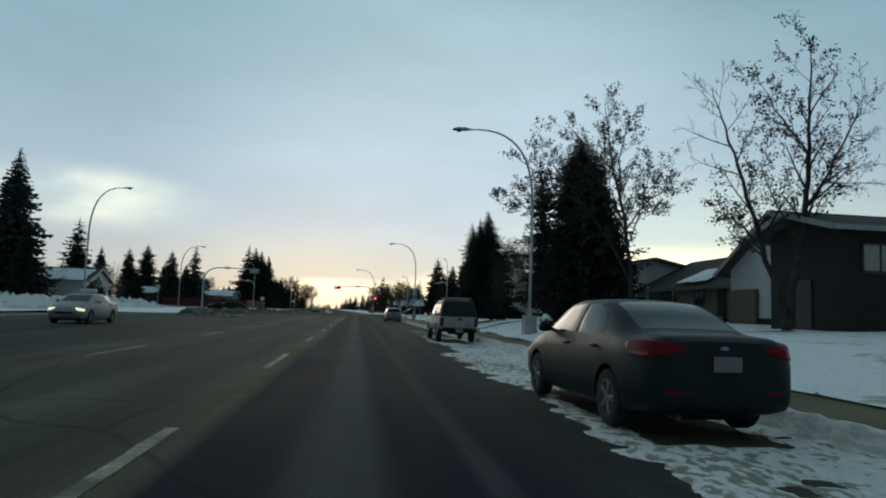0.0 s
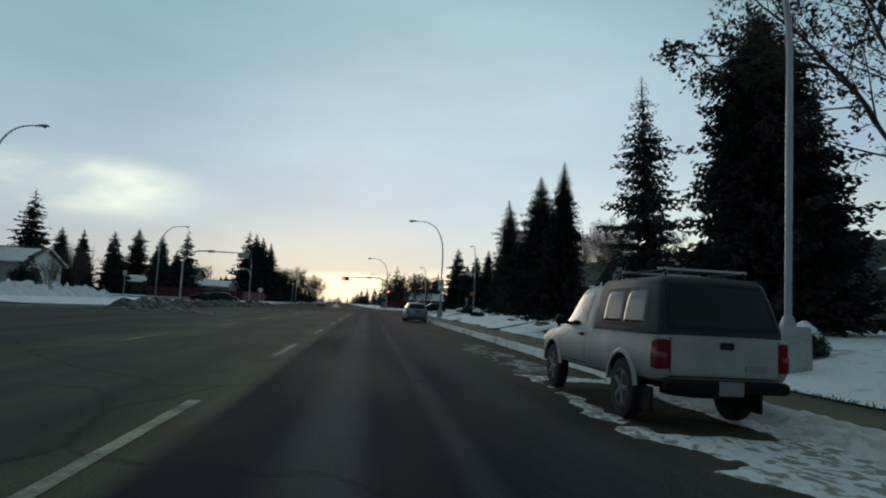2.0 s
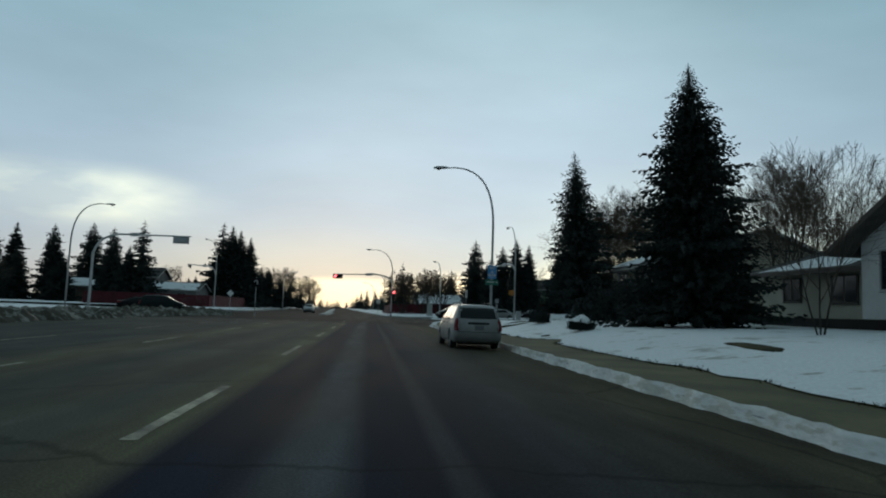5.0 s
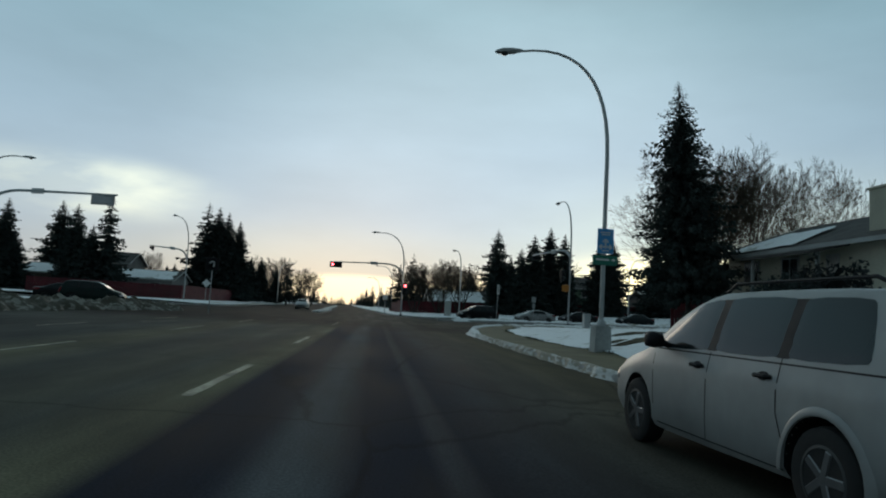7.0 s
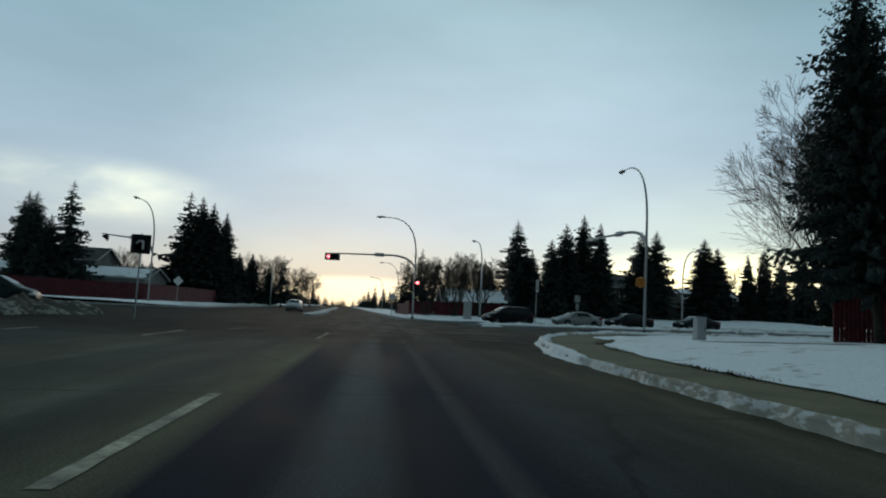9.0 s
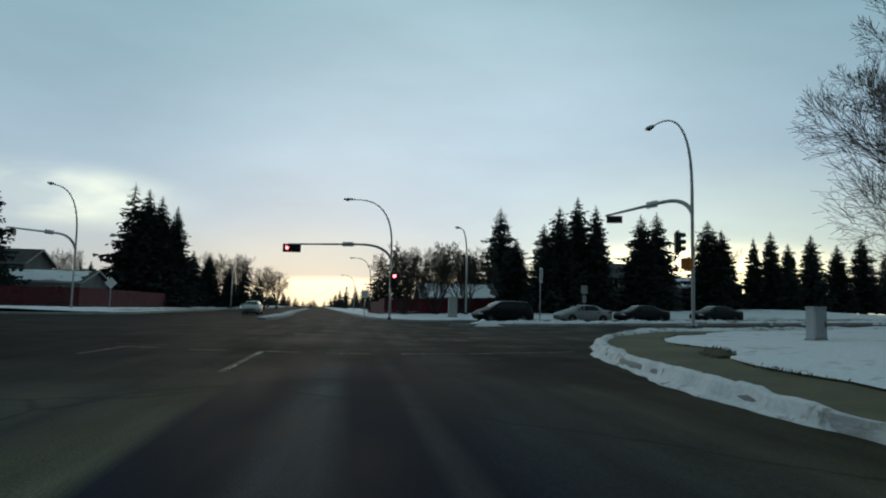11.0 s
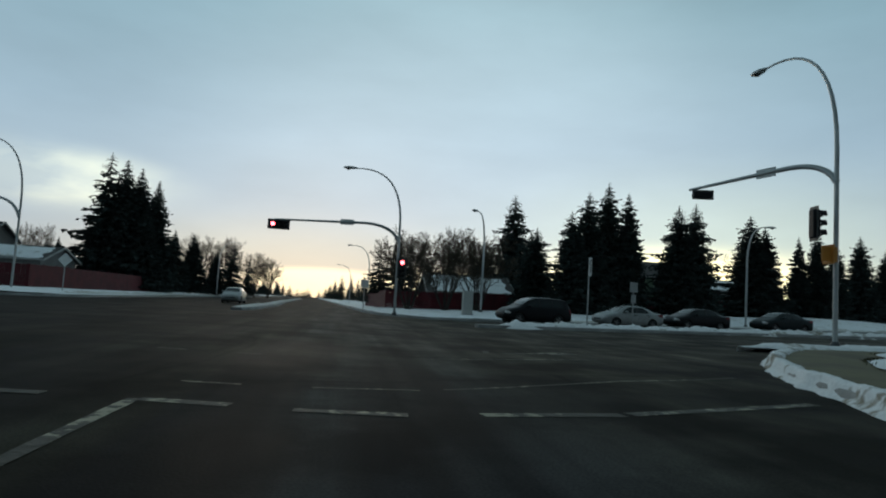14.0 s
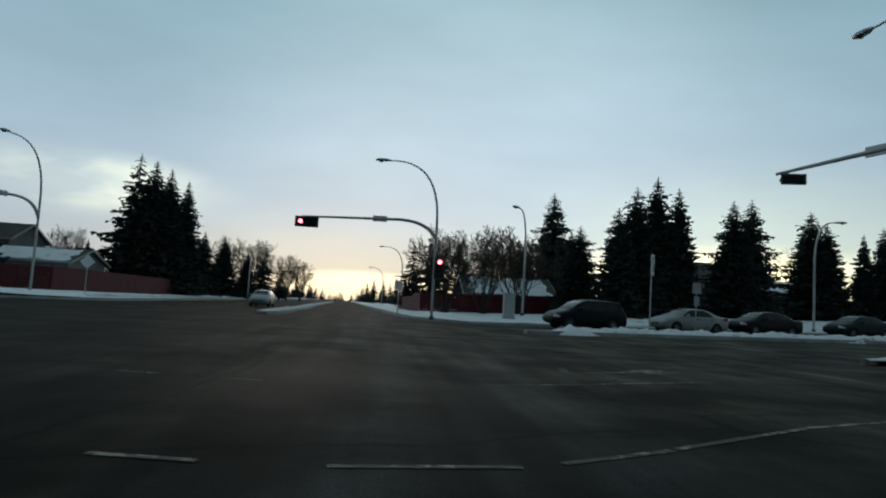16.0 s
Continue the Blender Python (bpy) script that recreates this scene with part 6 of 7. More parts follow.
def pickup(label, at, paint, canopy_mat):
    W, H, w, zs = 1.66, 1.64, 0.83, 1.03
    rows = [(0.0, 0.78, 0.58, 0.85, 0.77, 0.97, 0.74, 1.02), (0.03, 0.805, 0.54, 0.88, 0.79, 1.0, 0.76, 1.03), (0.40, 0.82, 0.50, 0.90, 0.80, 1.0, 0.77, 1.03), (1.90, 0.83, 0.46, 0.90, 0.80, 1.0, 0.77, 1.03), (2.04, 0.83, 0.46, 0.90, 0.80, 1.0, 0.77, 1.035),
            (2.08, 0.83, 0.46, 0.90, 0.80, 1.0, 0.62, 1.56), (2.20, 0.83, 0.46, 0.90, 0.80, 1.0, 0.605, 1.62), (2.50, 0.83, 0.45, 0.90, 0.80, 1.0, 0.60, 1.64), (2.80, 0.83, 0.45, 0.90, 0.80, 1.0, 0.61, 1.61), (3.0, 0.83, 0.45, 0.90, 0.795, 0.995, 0.63, 1.50),
            (3.30, 0.83, 0.45, 0.90, 0.79, 0.99, 0.68, 1.22), (3.55, 0.825, 0.45, 0.89, 0.78, 0.98, 0.70, 1.08), (3.70, 0.82, 0.45, 0.88, 0.77, 0.96, 0.69, 1.04), (4.20, 0.80, 0.46, 0.85, 0.75, 0.92, 0.66, 0.98), (4.55, 0.76, 0.48, 0.80, 0.70, 0.86, 0.62, 0.92), (4.70, 0.70, 0.50, 0.72, 0.64, 0.78, 0.55, 0.83), (4.78, 0.62, 0.54, 0.64, 0.56, 0.68, 0.48, 0.72)]
    ob, body, skin = coach("pickup_truck", label, at, paint, rows, (0.98, 3.84, 0.35), W,
                           [[(2.36, 1.04), (3.36, 1.03), (3.16, 1.25), (2.92, 1.49), (2.36, 1.53)]], [(-0.50, 1.15), (0.50, 1.15), (0.48, 1.5), (-0.48, 1.5)], [(-0.55, 2.84), (0.55, 2.84), (0.64, 3.46), (-0.64, 3.46)],
                           (0.80, 0.03, 40, [(-0.13, 0.66), (0.10, 0.66), (0.10, 0.98), (-0.13, 0.98)], [(-0.10, 0.78), (0.08, 0.78), (0.08, 0.84), (-0.10, 0.84)]),
                           [[(2.28, 0.50), (2.28, 1.02)], [(3.40, 0.52), (3.44, 1.0)], [(2.05, 0.50), (2.05, 1.03)], [(2.28, 0.53), (3.40, 0.53)]],
                           [(2.44, 0.92)], (3.2, 1.05), (0.66, 4.62, 35, [(-0.18, 0.66), (0.16, 0.66), (0.16, 0.80), (-0.2, 0.82)]), "pickup truck", "rear", mirror_mat=BLACK)
    # canopy over the bed
    rings = []
    for y0, y1, ww, z in ((0.04, 2.03, 0.775, zs - 0.01), (0.05, 2.03, 0.775, zs + 0.07), (0.16, 2.02, 0.715, zs + 0.38), (0.24, 2.01, 0.66, H - 0.03), (0.30, 1.98, 0.61, H + 0.025), (0.5, 1.85, 0.45, H + 0.055)):
        c = 0.07
        rings.append([(ww - c, y0, z), (ww - 0.02, y0 + 0.03, z), (ww, y0 + c, z), (ww, (y0 + y1) / 2, z), (ww, y1, z), (0, y1, z), (-ww, y1, z), (-ww, (y0 + y1) / 2, z), (-ww, y0 + c, z), (-ww + 0.02, y0 + 0.03, z), (-ww + c, y0, z), (0, y0 - 0.015, z)])
    s = Solid()
    s.loft(rings)
    me = s.mesh("canopy", 45)
    cs = Skin(me)
    can = part("canopy", me, canopy_mat, ob, "grey fibreglass bed canopy")
    for sx, view in ((-1, "left"), (1, "right")):
        part("window_frame", cs.panel(view, [(0.36, zs + 0.06), (1.80, zs + 0.06), (1.74, zs + 0.52), (0.44, zs + 0.52)], 0.006, 0.015), BLACK, can)
        for a, b in ((0.44, 1.06), (1.10, 1.72)):
            part("side_window", cs.panel(view, [(a, zs + 0.10), (b, zs + 0.10), (b - 0.03, zs + 0.48), (a + 0.05, zs + 0.48)], 0.012, 0.012), CARGLASS, can)
        s = Solid()
        s.tube([(sx * 0.52, 0.42, H + 0.03), (sx * 0.52, 0.45, H + 0.11), (sx * 0.52, 1.75, H + 0.11), (sx * 0.52, 1.8, H + 0.03)], 0.014, 6)
        part("roof_rail", s, BLACK, can)
    s = Solid()
    s.box((1.16, 0.05, 0.035), (0, 0.50, H + 0.125), None, 0.01)
    part("roof_bar", s, STEEL, can)
    s = Solid()
    s.box((1.16, 0.05, 0.035), (0, 1.55, H + 0.125), None, 0.01)
    part("roof_bar", s, STEEL, can)
    part("window_frame", cs.panel("rear", [(-0.70, zs + 0.05), (0.70, zs + 0.05), (0.62, zs + 0.57), (-0.62, zs + 0.57)], 0.006, 0.015), BLACK, can)
    part("rear_window", cs.panel("rear", [(-0.64, zs + 0.10), (0.64, zs + 0.10), (0.575, zs + 0.53), (-0.575, zs + 0.53)], 0.012, 0.012), CARGLASS, can, "dark tinted rear glass")
    tg = part("tailgate", skin.panel("rear", [(-0.655, 0.60), (0.655, 0.60), (0.655, 1.0), (-0.655, 1.0)], 0.012, 0.02, 1), paint, ob, smooth=40)
    s = Solid()
    s.box((0.17, 0.03, 0.075), (0.02, -0.02, 0.93), None, 0.012)
    part("handle", s, BLACK, tg)
    part("tailgate_seam", skin.seam("rear", [(-0.665, 1.0), (-0.665, 0.59), (0.665, 0.59), (0.665, 1.0)], 0.016), BLACK, tg)
    s = Solid()
    s.box((0.27, 0.012, 0.06), (0.38, -0.016, 0.70), None, 0.004)
    part("writing_bar", s, material("pale_lettering", (0.22, 0.22, 0.22), 0.5, var=0.1, bump=0), tg)
    s = Solid()
    s.box((W * 0.90, 0.15, 0.13), (0, -0.045, 0.50), None, 0.03)
    part("step_bumper", s, material("bumper_black", (0.010, 0.010, 0.011), 0.7, var=0.2, spec=0.12), ob, "black step bumper")
    for sx in (-1, 1):
        s = Solid()
        s.box((0.05, 0.3, 0.26), (sx * 0.70, 0.50, 0.30), None, 0.01)
        part("mud_flap", s, BLACK, ob)
        ring = lambda rr, out, yy: [(sx * (w + out), yy + rr * math.cos(a), 0.36 + rr * math.sin(a)) for a in [math.radians(8 + 164 * i / 18) for i in range(19)]]
        for yy in (0.98, 3.84):
            s = Solid()
            s.loft([ring(0.402, -0.05, yy), ring(0.405, 0.012, yy), ring(0.435, 0.016, yy), ring(0.475, -0.02, yy)], caps=False, closed=False)
            part("wheel_arch_flare", s, paint, body, smooth=60)
    s = Solid()
    s.lathe([(0.36, -0.1), (0.37, 0.0), (0.36, 0.1), (0.2, 0.1), (0.2, -0.1)], "z", 24, (0, 0.75, 0.42))
    part("spare_wheel", s, TYRE, ob, smooth=40)
    plate_on(ob, 0.0, -0.14, 0.49)
    return ob


PLATE_BAR = material("plate_bar", (0.16, 0.17, 0.19), 0.5, var=0.1, bump=0)
DIM_LENS = material("milky_lens", (0.22, 0.07, 0.07), 0.25, var=0.1, bump=0, spec=0.2)
GREY_PAINT = material("dark_grey_paint", (0.013, 0.0215, 0.0235), 0.42, var=0.2, scale=9, fine=50, bump=0.01, spec=0.14)
SILVER_PAINT = paint_of("dull_silver_paint", (0.29, 0.30, 0.295), 0.5)
WHITE_PAINT = paint_of("white_paint", (0.30, 0.32, 0.315), 0.5)
BLACK_PAINT = material("black_paint", (0.010, 0.011, 0.013), 0.35, var=0.2, scale=9, fine=50, bump=0.01, spec=0.16)
GREEN_PAINT = material("dark_green_paint", (0.010, 0.022, 0.020), 0.35, var=0.2, scale=9, fine=50, bump=0.01, spec=0.16)
CANOPY_GREY = material("canopy_grey", (0.022, 0.028, 0.028), 0.45, var=0.2, scale=9, fine=50, bump=0.01, spec=0.2)
sedan("dark grey four-door sedan parked on icy snow", pose(3.53, 7.6, -0.03, 0, 0, 0.9), GREY_PAINT)
pickup("white pickup truck with a grey bed canopy", pose(3.93, 27.15, -0.045, 0, 0, 0.5) @ Matrix.Diagonal((0.93, 1, 1, 1)), WHITE_PAINT, CANOPY_GREY)
wagon("dusty silver station wagon parked by the kerb", pose(3.75, 69.3, -0.05, 0, 0, 1.1), SILVER_PAINT)
taxi = sedan("pale grey taxi sedan with a roof sign, oncoming", pose(-13.1, 37.6, 0.0, 0, 0, 180), SILVER_PAINT, lights_on=True, detail=False)


def roof_sign(parent):
    s = Solid()
    s.box((0.75, 0.28, 0.22), (0, 2.0, 1.54), None, 0.04)
    b = part("roof_sign", s, WHITE_SIGN, parent, "white rooftop taxi sign")
    s = Solid()
    s.box((0.5, 0.01, 0.07), (0, 1.855, 1.55))
    part("writing_bar", s, BLACK, b)


roof_sign(taxi)


def queue(fn, x, y, label, paint, heading, **kw):
    """A waiting car with its middle at x, y; heading 0 looks along +y."""
    m = pose(x, y, road_z(x, y) + 0.0, 0, -math.degrees(math.atan(0.019)) if x > 8 else 0, heading) @ Matrix.Translation((0, -2.25, 0))
    return fn(label, m, paint, **kw)


west, east = 90 + math.degrees(math.atan(SKEW)), -90 + math.degrees(math.atan(SKEW))
queue(suv, 11.5, far_kerb(11.5) - 3.6, "black suv waiting at the red light", BLACK_PAINT, west)
queue(sedan, 18.3, far_kerb(18.3) - 3.4, "white sedan waiting behind the suv", WHITE_PAINT, west, detail=False)
queue(sedan, 23.6, far_kerb(23.6) - 3.5, "black sedan waiting on the cross street", BLACK_PAINT, west, detail=False)
queue(sedan, 31.0, far_kerb(31) - 3.4, "dark sedan at the end of the queue", GREY_PAINT, west, detail=False)
queue(suv, -20.6, near_kerb(-20.6) + 6.0, "dark green suv waiting on the cross street", GREEN_PAINT, east)
queue(sedan, -23.7, near_kerb(-23.7) + 9.4, "black sedan waiting beside the suv", BLACK_PAINT, east, detail=False)
queue(sedan, -9.7, 161.0, "grey sedan on the far carriageway", SILVER_PAINT, 180, detail=False)


# ---- houses ----
def window(parent, w, h, at, turn=0.0, mullions=1, mat=None, trim=None):
    m = pose(*at, 0, 0, turn)
    f = Solid()
    t = 0.07
    for x, z, sx, sz in ((0, h / 2, w + 2 * t, t), (0, -h / 2, w + 2 * t, t), (-w / 2 - t / 2, 0, t, h), (w / 2 + t / 2, 0, t, h)):
        f.box((sx, 0.12, sz), (x, 0, z))
    for k in range(mullions):
        f.box((0.05, 0.09, h), (-w / 2 + w * (k + 1) / (mullions + 1), 0, 0))
    fr = part("window", f, trim or TRIM, parent, at=m)
    for k in range(mullions + 1):
        g = Solid()
        pw = w / (mullions + 1) - 0.05
        g.box((pw, 0.03, h - 0.02), (-w / 2 + w * (k + 0.5) / (mullions + 1), 0.015, 0))
        part("pane", g, mat or GLASS, fr)
    s = Solid()
    s.box((w + 0.24, 0.2, 0.06), (0, -0.03, -h / 2 - 0.06), None, 0.012)
    part("sill", s, trim or TRIM, fr)
    return fr


def gable_block(ob, x0, x1, y0, y1, z0, eave, ridge, along, wall_mat, over=0.5, roof_mat=None, trim=None, skirt=None):
    """Walls, gables and a pitched roof with overhang; along: the axis of the ridge."""
    s = Solid()
    cx, cy = (x0 + x1) / 2, (y0 + y1) / 2
    base = [(x0, y0), (x1, y0), (x1, y1), (x0, y1)]
    v = [(x, y, z) for z in (z0 - 0.4, eave) for x, y in base]
    f = [(0, 1, 5, 4), (1, 2, 6, 5), (2, 3, 7, 6), (3, 0, 4, 7)]
    drop = 0.06
    if along == "y":
        v += [(cx, y0, ridge - drop), (cx, y1, ridge - drop)]
        f += [(4, 5, 8), (6, 7, 9)]
    else:
        v += [(x0, cy, ridge - drop), (x1, cy, ridge - drop)]
        f += [(7, 4, 8), (5, 6, 9)]
    s.add(v, f)
    wall = part("wall", s, wall_mat, ob)
    t = 0.14
    if along == "y":
        half = (x1 - x0) / 2
        k = (ridge - eave) / half
        e = eave - k * over
        prof = [(x0 - over, e), (cx, ridge), (x1 + over, e), (x1 + over, e + t), (cx, ridge + t), (x0 - over, e + t)]
        rings = [[(x, y, z) for x, z in prof] for y in (y0 - over, y1 + over)]
    else:
        half = (y1 - y0) / 2
        k = (ridge - eave) / half
        e = eave - k * over
        prof = [(y0 - over, e), (cy, ridge), (y1 + over, e), (y1 + over, e + t), (cy, ridge + t), (y0 - over, e + t)]
        rings = [[(x, y, z) for y, z in prof] for x in (x0 - over, x1 + over)]
    s = Solid()
    n = 6
    a, b = rings
    s.v = a + b
    s.f = [(0, 1, 7, 6), (1, 2, 8, 7), (2, 3, 9, 8), (3, 4, 10, 9), (4, 5, 11, 10), (5, 0, 6, 11), (0, 5, 4, 1), (1, 4, 3, 2), (6, 7, 10, 11), (7, 8, 9, 10)]
    rf = part("roof", s, roof_mat or SHINGLE, ob, "dark asphalt shingles")
    # fascia boards along the eaves and the gable ends
    tr = trim or TRIM
    if along == "y":
        for x, sg in ((x0 - over, -1), (x1 + over, 1)):
            s = Solid()
            s.box((0.04, y1 - y0 + 2 * over, 0.2), (x + sg * 0.024, cy, e + 0.05))
            part("fascia", s, tr, rf)
        for y, sg in ((y0 - over, -1), (y1 + over, 1)):
            for sx in (-1, 1):
                s = Solid()
                L = math.hypot(half + over, ridge - e)
                ang = math.degrees(math.atan2(ridge - e, half + over))
                s.box((L, 0.04, 0.22), (cx + sx * (half + over) / 2, y + sg * 0.024, (ridge + e) / 2 + 0.05), pose(0, 0, 0, 0, sx * ang, 0))
                part("fascia", s, tr, rf)
    else:
        for y, sg in ((y0 - over, -1), (y1 + over, 1)):
            s = Solid()
            s.box((x1 - x0 + 2 * over, 0.04, 0.2), (cx, y + sg * 0.024, e + 0.05))
            part("fascia", s, tr, rf)
        for x, sg in ((x0 - over, -1), (x1 + over, 1)):
            for sy in (-1, 1):
                s = Solid()
                L = math.hypot(half + over, ridge - e)
                ang = math.degrees(math.atan2(ridge - e, half + over))
                s.box((0.04, L, 0.22), (x + sg * 0.024, cy + sy * (half + over) / 2, (ridge + e) / 2 + 0.05), pose(0, 0, 0, -sy * ang, 0, 0))
                part("fascia", s, tr, rf)
    if skirt:
        s = Solid()
        for (ax, ay), (bx, by) in zip(base, base[1:] + base[:1]):
            mx, my = (ax + bx) / 2, (ay + by) / 2
            s.box((abs(bx - ax) + 0.06 if abs(bx - ax) > 0.1 else 0.06, abs(by - ay) + 0.06 if abs(by - ay) > 0.1 else 0.06, 0.9), (mx, my, z0 + 0.05))
        part("foundation", s, skirt, ob)
    return wall, rf


def roof_snow(rf, pts, seed):
    """A melting sheet of snow on a roof slope, given its corner points."""
    s = Solid()
    a, b, c, d = (Vector(p) for p in pts)
    nrm = (b - a).cross(d - a).normalized()
    if nrm.z < 0:
        nrm = -nrm
    n = 12
    for i in range(n + 1):
        for j in range(n + 1):
            u, w = i / n, j / n
            du = 0.06 * noise.noise((w * 4, seed, 0)) if i in (0, n) else 0
            dw = 0.08 * noise.noise((u * 4, seed, 3)) if j in (0, n) else 0
            p = a.lerp(b, u + du).lerp(d.lerp(c, u + du), w + dw)
            h = 0.012 + 0.09 * min(1, 5 * min(u, 1 - u, w, 1 - w)) * (0.8 + 0.4 * noise.noise((u * 3, w * 3, seed)))
            s.v.append(tuple(p + nrm * h))
    k = n + 1
    s.f = [(i * k + j, i * k + j + 1, (i + 1) * k + j + 1, (i + 1) * k + j) for i in range(n) for j in range(n)]
    part("roof_snow", s, SNOW, rf, "melting white snow patch", smooth=60)


def chimney(parent, x, y, z0, z1, sx, sy, mat):
    s = Solid()
    s.box((sx, sy, z1 - z0), (x, y, (z0 + z1) / 2))
    s.box((sx + 0.16, sy + 0.16, 0.12), (x, y, z1 + 0.02), None, 0.02)
    c = part("chimney", s, mat, parent)
    s = Solid()
    s.lathe([(0.16, z1), (0.16, z1 + 0.35), (0.24, z1 + 0.38), (0.24, z1 + 0.5), (0.05, z1 + 0.55)], "z", 14, (x, y, 0))
    part("flue", s, DARK_STEEL, c, smooth=40)


def door(parent, at, turn, mat, w=0.95, h=2.05):
    s = Solid()
    s.box((w, 0.08, h), (0, 0, h / 2), None, 0.01)
    d = part("door", s, mat, parent, at=pose(*at, 0, 0, turn))
    s = Solid()
    s.box((0.05, 0.06, 0.12), (w * 0.38, -0.06, h * 0.48), None, 0.01)
    part("handle", s, STEEL, d)
    return d


def house_a():
    """Bungalow with a white gable wing towards the road and a long low wing behind it."""
    g = 0.95
    ob = thing("bungalow", "dark bungalow with a white gable wing and porch", "house")
    w1, r1 = gable_block(ob, 22.6, 33, 29.5, 39.2, g, 4.35, 7.2, "x", WHITE_WALL, 0.7, trim=TRIM, skirt=DARK_WALL)
    w2, r2 = gable_block(ob, 24.6, 33.5, 39.25, 55, g, 3.9, 6.2, "y", TAN_WALL, 0.9, roof_mat=DARK_SHINGLE, trim=DARK_TRIM, skirt=DARK_WALL)
    window(w1, 2.2, 1.4, (22.58, 33.5, 3.0), 90, 1, trim=DARK_TRIM)
    window(w2, 2.4, 1.4, (24.58, 51.5, 2.7), 90, 2, trim=DARK_TRIM)
    window(w2, 1.3, 1.1, (24.58, 46.6, 2.9), 90, 1, trim=DARK_TRIM)
    door(w2, (24.55, 43.6, g + 0.35), 90, DARK_WALL)
    for k in range(4):
        s = Solid()
        s.box((0.32, 1.8, 0.17 * (k + 1)), (23.0 + 0.32 * k, 43.6, g + 0.085 * (k + 1) - 0.1), None, 0.01)
        part("step", s, CONCRETE, ob)
    for y in (49.2, 53.6):
        s = Solid()
        s.box((0.14, 0.14, 2.95), (23.9, y, g + 1.45), None, 0.01)
        part("porch_post", s, TRIM, ob)
    s = Solid()
    s.box((0.25, 2.6, 2.3), (22.4, 37.6, g + 1.0), None, 0.02)
    part("garage_panel", s, TAN_WALL, ob)
    roof_snow(r2, [(24.0, 44.6, 4.0), (24.0, 49.0, 4.0), (26.2, 48.4, 5.1), (26.2, 45.0, 5.1)], 2)
    for y in (42.0, 43.0):
        s = Solid()
        s.tube([(28.6, y, 5.8), (28.6, y, 6.9)], 0.06, 8)
        part("vent_pipe", s, DARK_STEEL, r2)
    return ob


def house_dark():
    """Dark low-roofed house in front of the bungalow."""
    ob = thing("house", "dark brown house with a pale fascia and deep eaves", "house")
    w, r = gable_block(ob, 18.6, 29, 25.0, 29.3, 0.95, 5.15, 5.75, "x", DARK_WALL, 0.9, trim=TRIM)
    window(w, 1.5, 1.1, (20.4, 24.98, 3.9), 0, 1, mat=CURTAIN, trim=DARK_TRIM)
    window(w, 1.8, 1.2, (25.0, 24.98, 3.9), 0, 1, trim=DARK_TRIM)
    door(w, (18.55, 27.0, 1.0), 90, DARK_TRIM)
    return ob


def house_b():
    """White split-level house: a jettied gable to the road between two long low wings."""
    g = 0.95
    ob = thing("split_level_house", "white split-level house with a jettied gable and dark eaves", "house")
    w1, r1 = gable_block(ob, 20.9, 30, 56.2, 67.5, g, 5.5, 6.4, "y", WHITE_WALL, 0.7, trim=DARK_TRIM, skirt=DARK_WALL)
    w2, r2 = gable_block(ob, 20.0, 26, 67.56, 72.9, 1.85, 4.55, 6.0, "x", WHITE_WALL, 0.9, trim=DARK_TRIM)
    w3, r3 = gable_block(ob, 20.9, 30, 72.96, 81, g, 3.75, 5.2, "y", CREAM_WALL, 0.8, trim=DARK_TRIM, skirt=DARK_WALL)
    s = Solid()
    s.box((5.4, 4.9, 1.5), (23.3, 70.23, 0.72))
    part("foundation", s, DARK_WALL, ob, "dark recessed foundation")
    window(w2, 0.42, 1.55, (19.98, 71.6, 3.35), 90, 0, trim=TRIM)
    window(w2, 1.15, 1.75, (19.98, 70.35, 3.35), 90, 1, trim=TRIM)
    window(w2, 0.5, 1.5, (19.98, 69.1, 3.4), 90, 0, trim=TRIM)
    window(ob, 1.5, 0.6, (20.58, 69.9, 0.98), 90, 1, trim=DARK_TRIM)
    window(w3, 1.5, 1.2, (20.88, 75.0, 2.75), 90, 1, trim=DARK_TRIM)
    window(w3, 1.2, 1.1, (20.88, 78.6, 2.8), 90, 1, trim=DARK_TRIM)
    window(w1, 1.8, 1.2, (20.88, 60.6, 3.1), 90, 1, trim=TRIM)
    door(w1, (20.86, 66.3, g + 0.1), 90, DARK_TRIM)
    roof_snow(r1, [(20.5, 60.0, 5.56), (20.5, 67.0, 5.56), (23.9, 66.2, 6.22), (23.8, 60.8, 6.20)], 5)
    roof_snow(r3, [(20.3, 74.2, 3.72), (20.3, 80.6, 3.72), (23.6, 79.4, 4.78), (23.4, 74.8, 4.72)], 6)
    s = Solid()
    s.tube([(25.0, 62.6, 6.2), (25.0, 62.6, 7.2)], 0.08, 8)
    part("vent_pipe", s, DARK_STEEL, r1)
    return ob


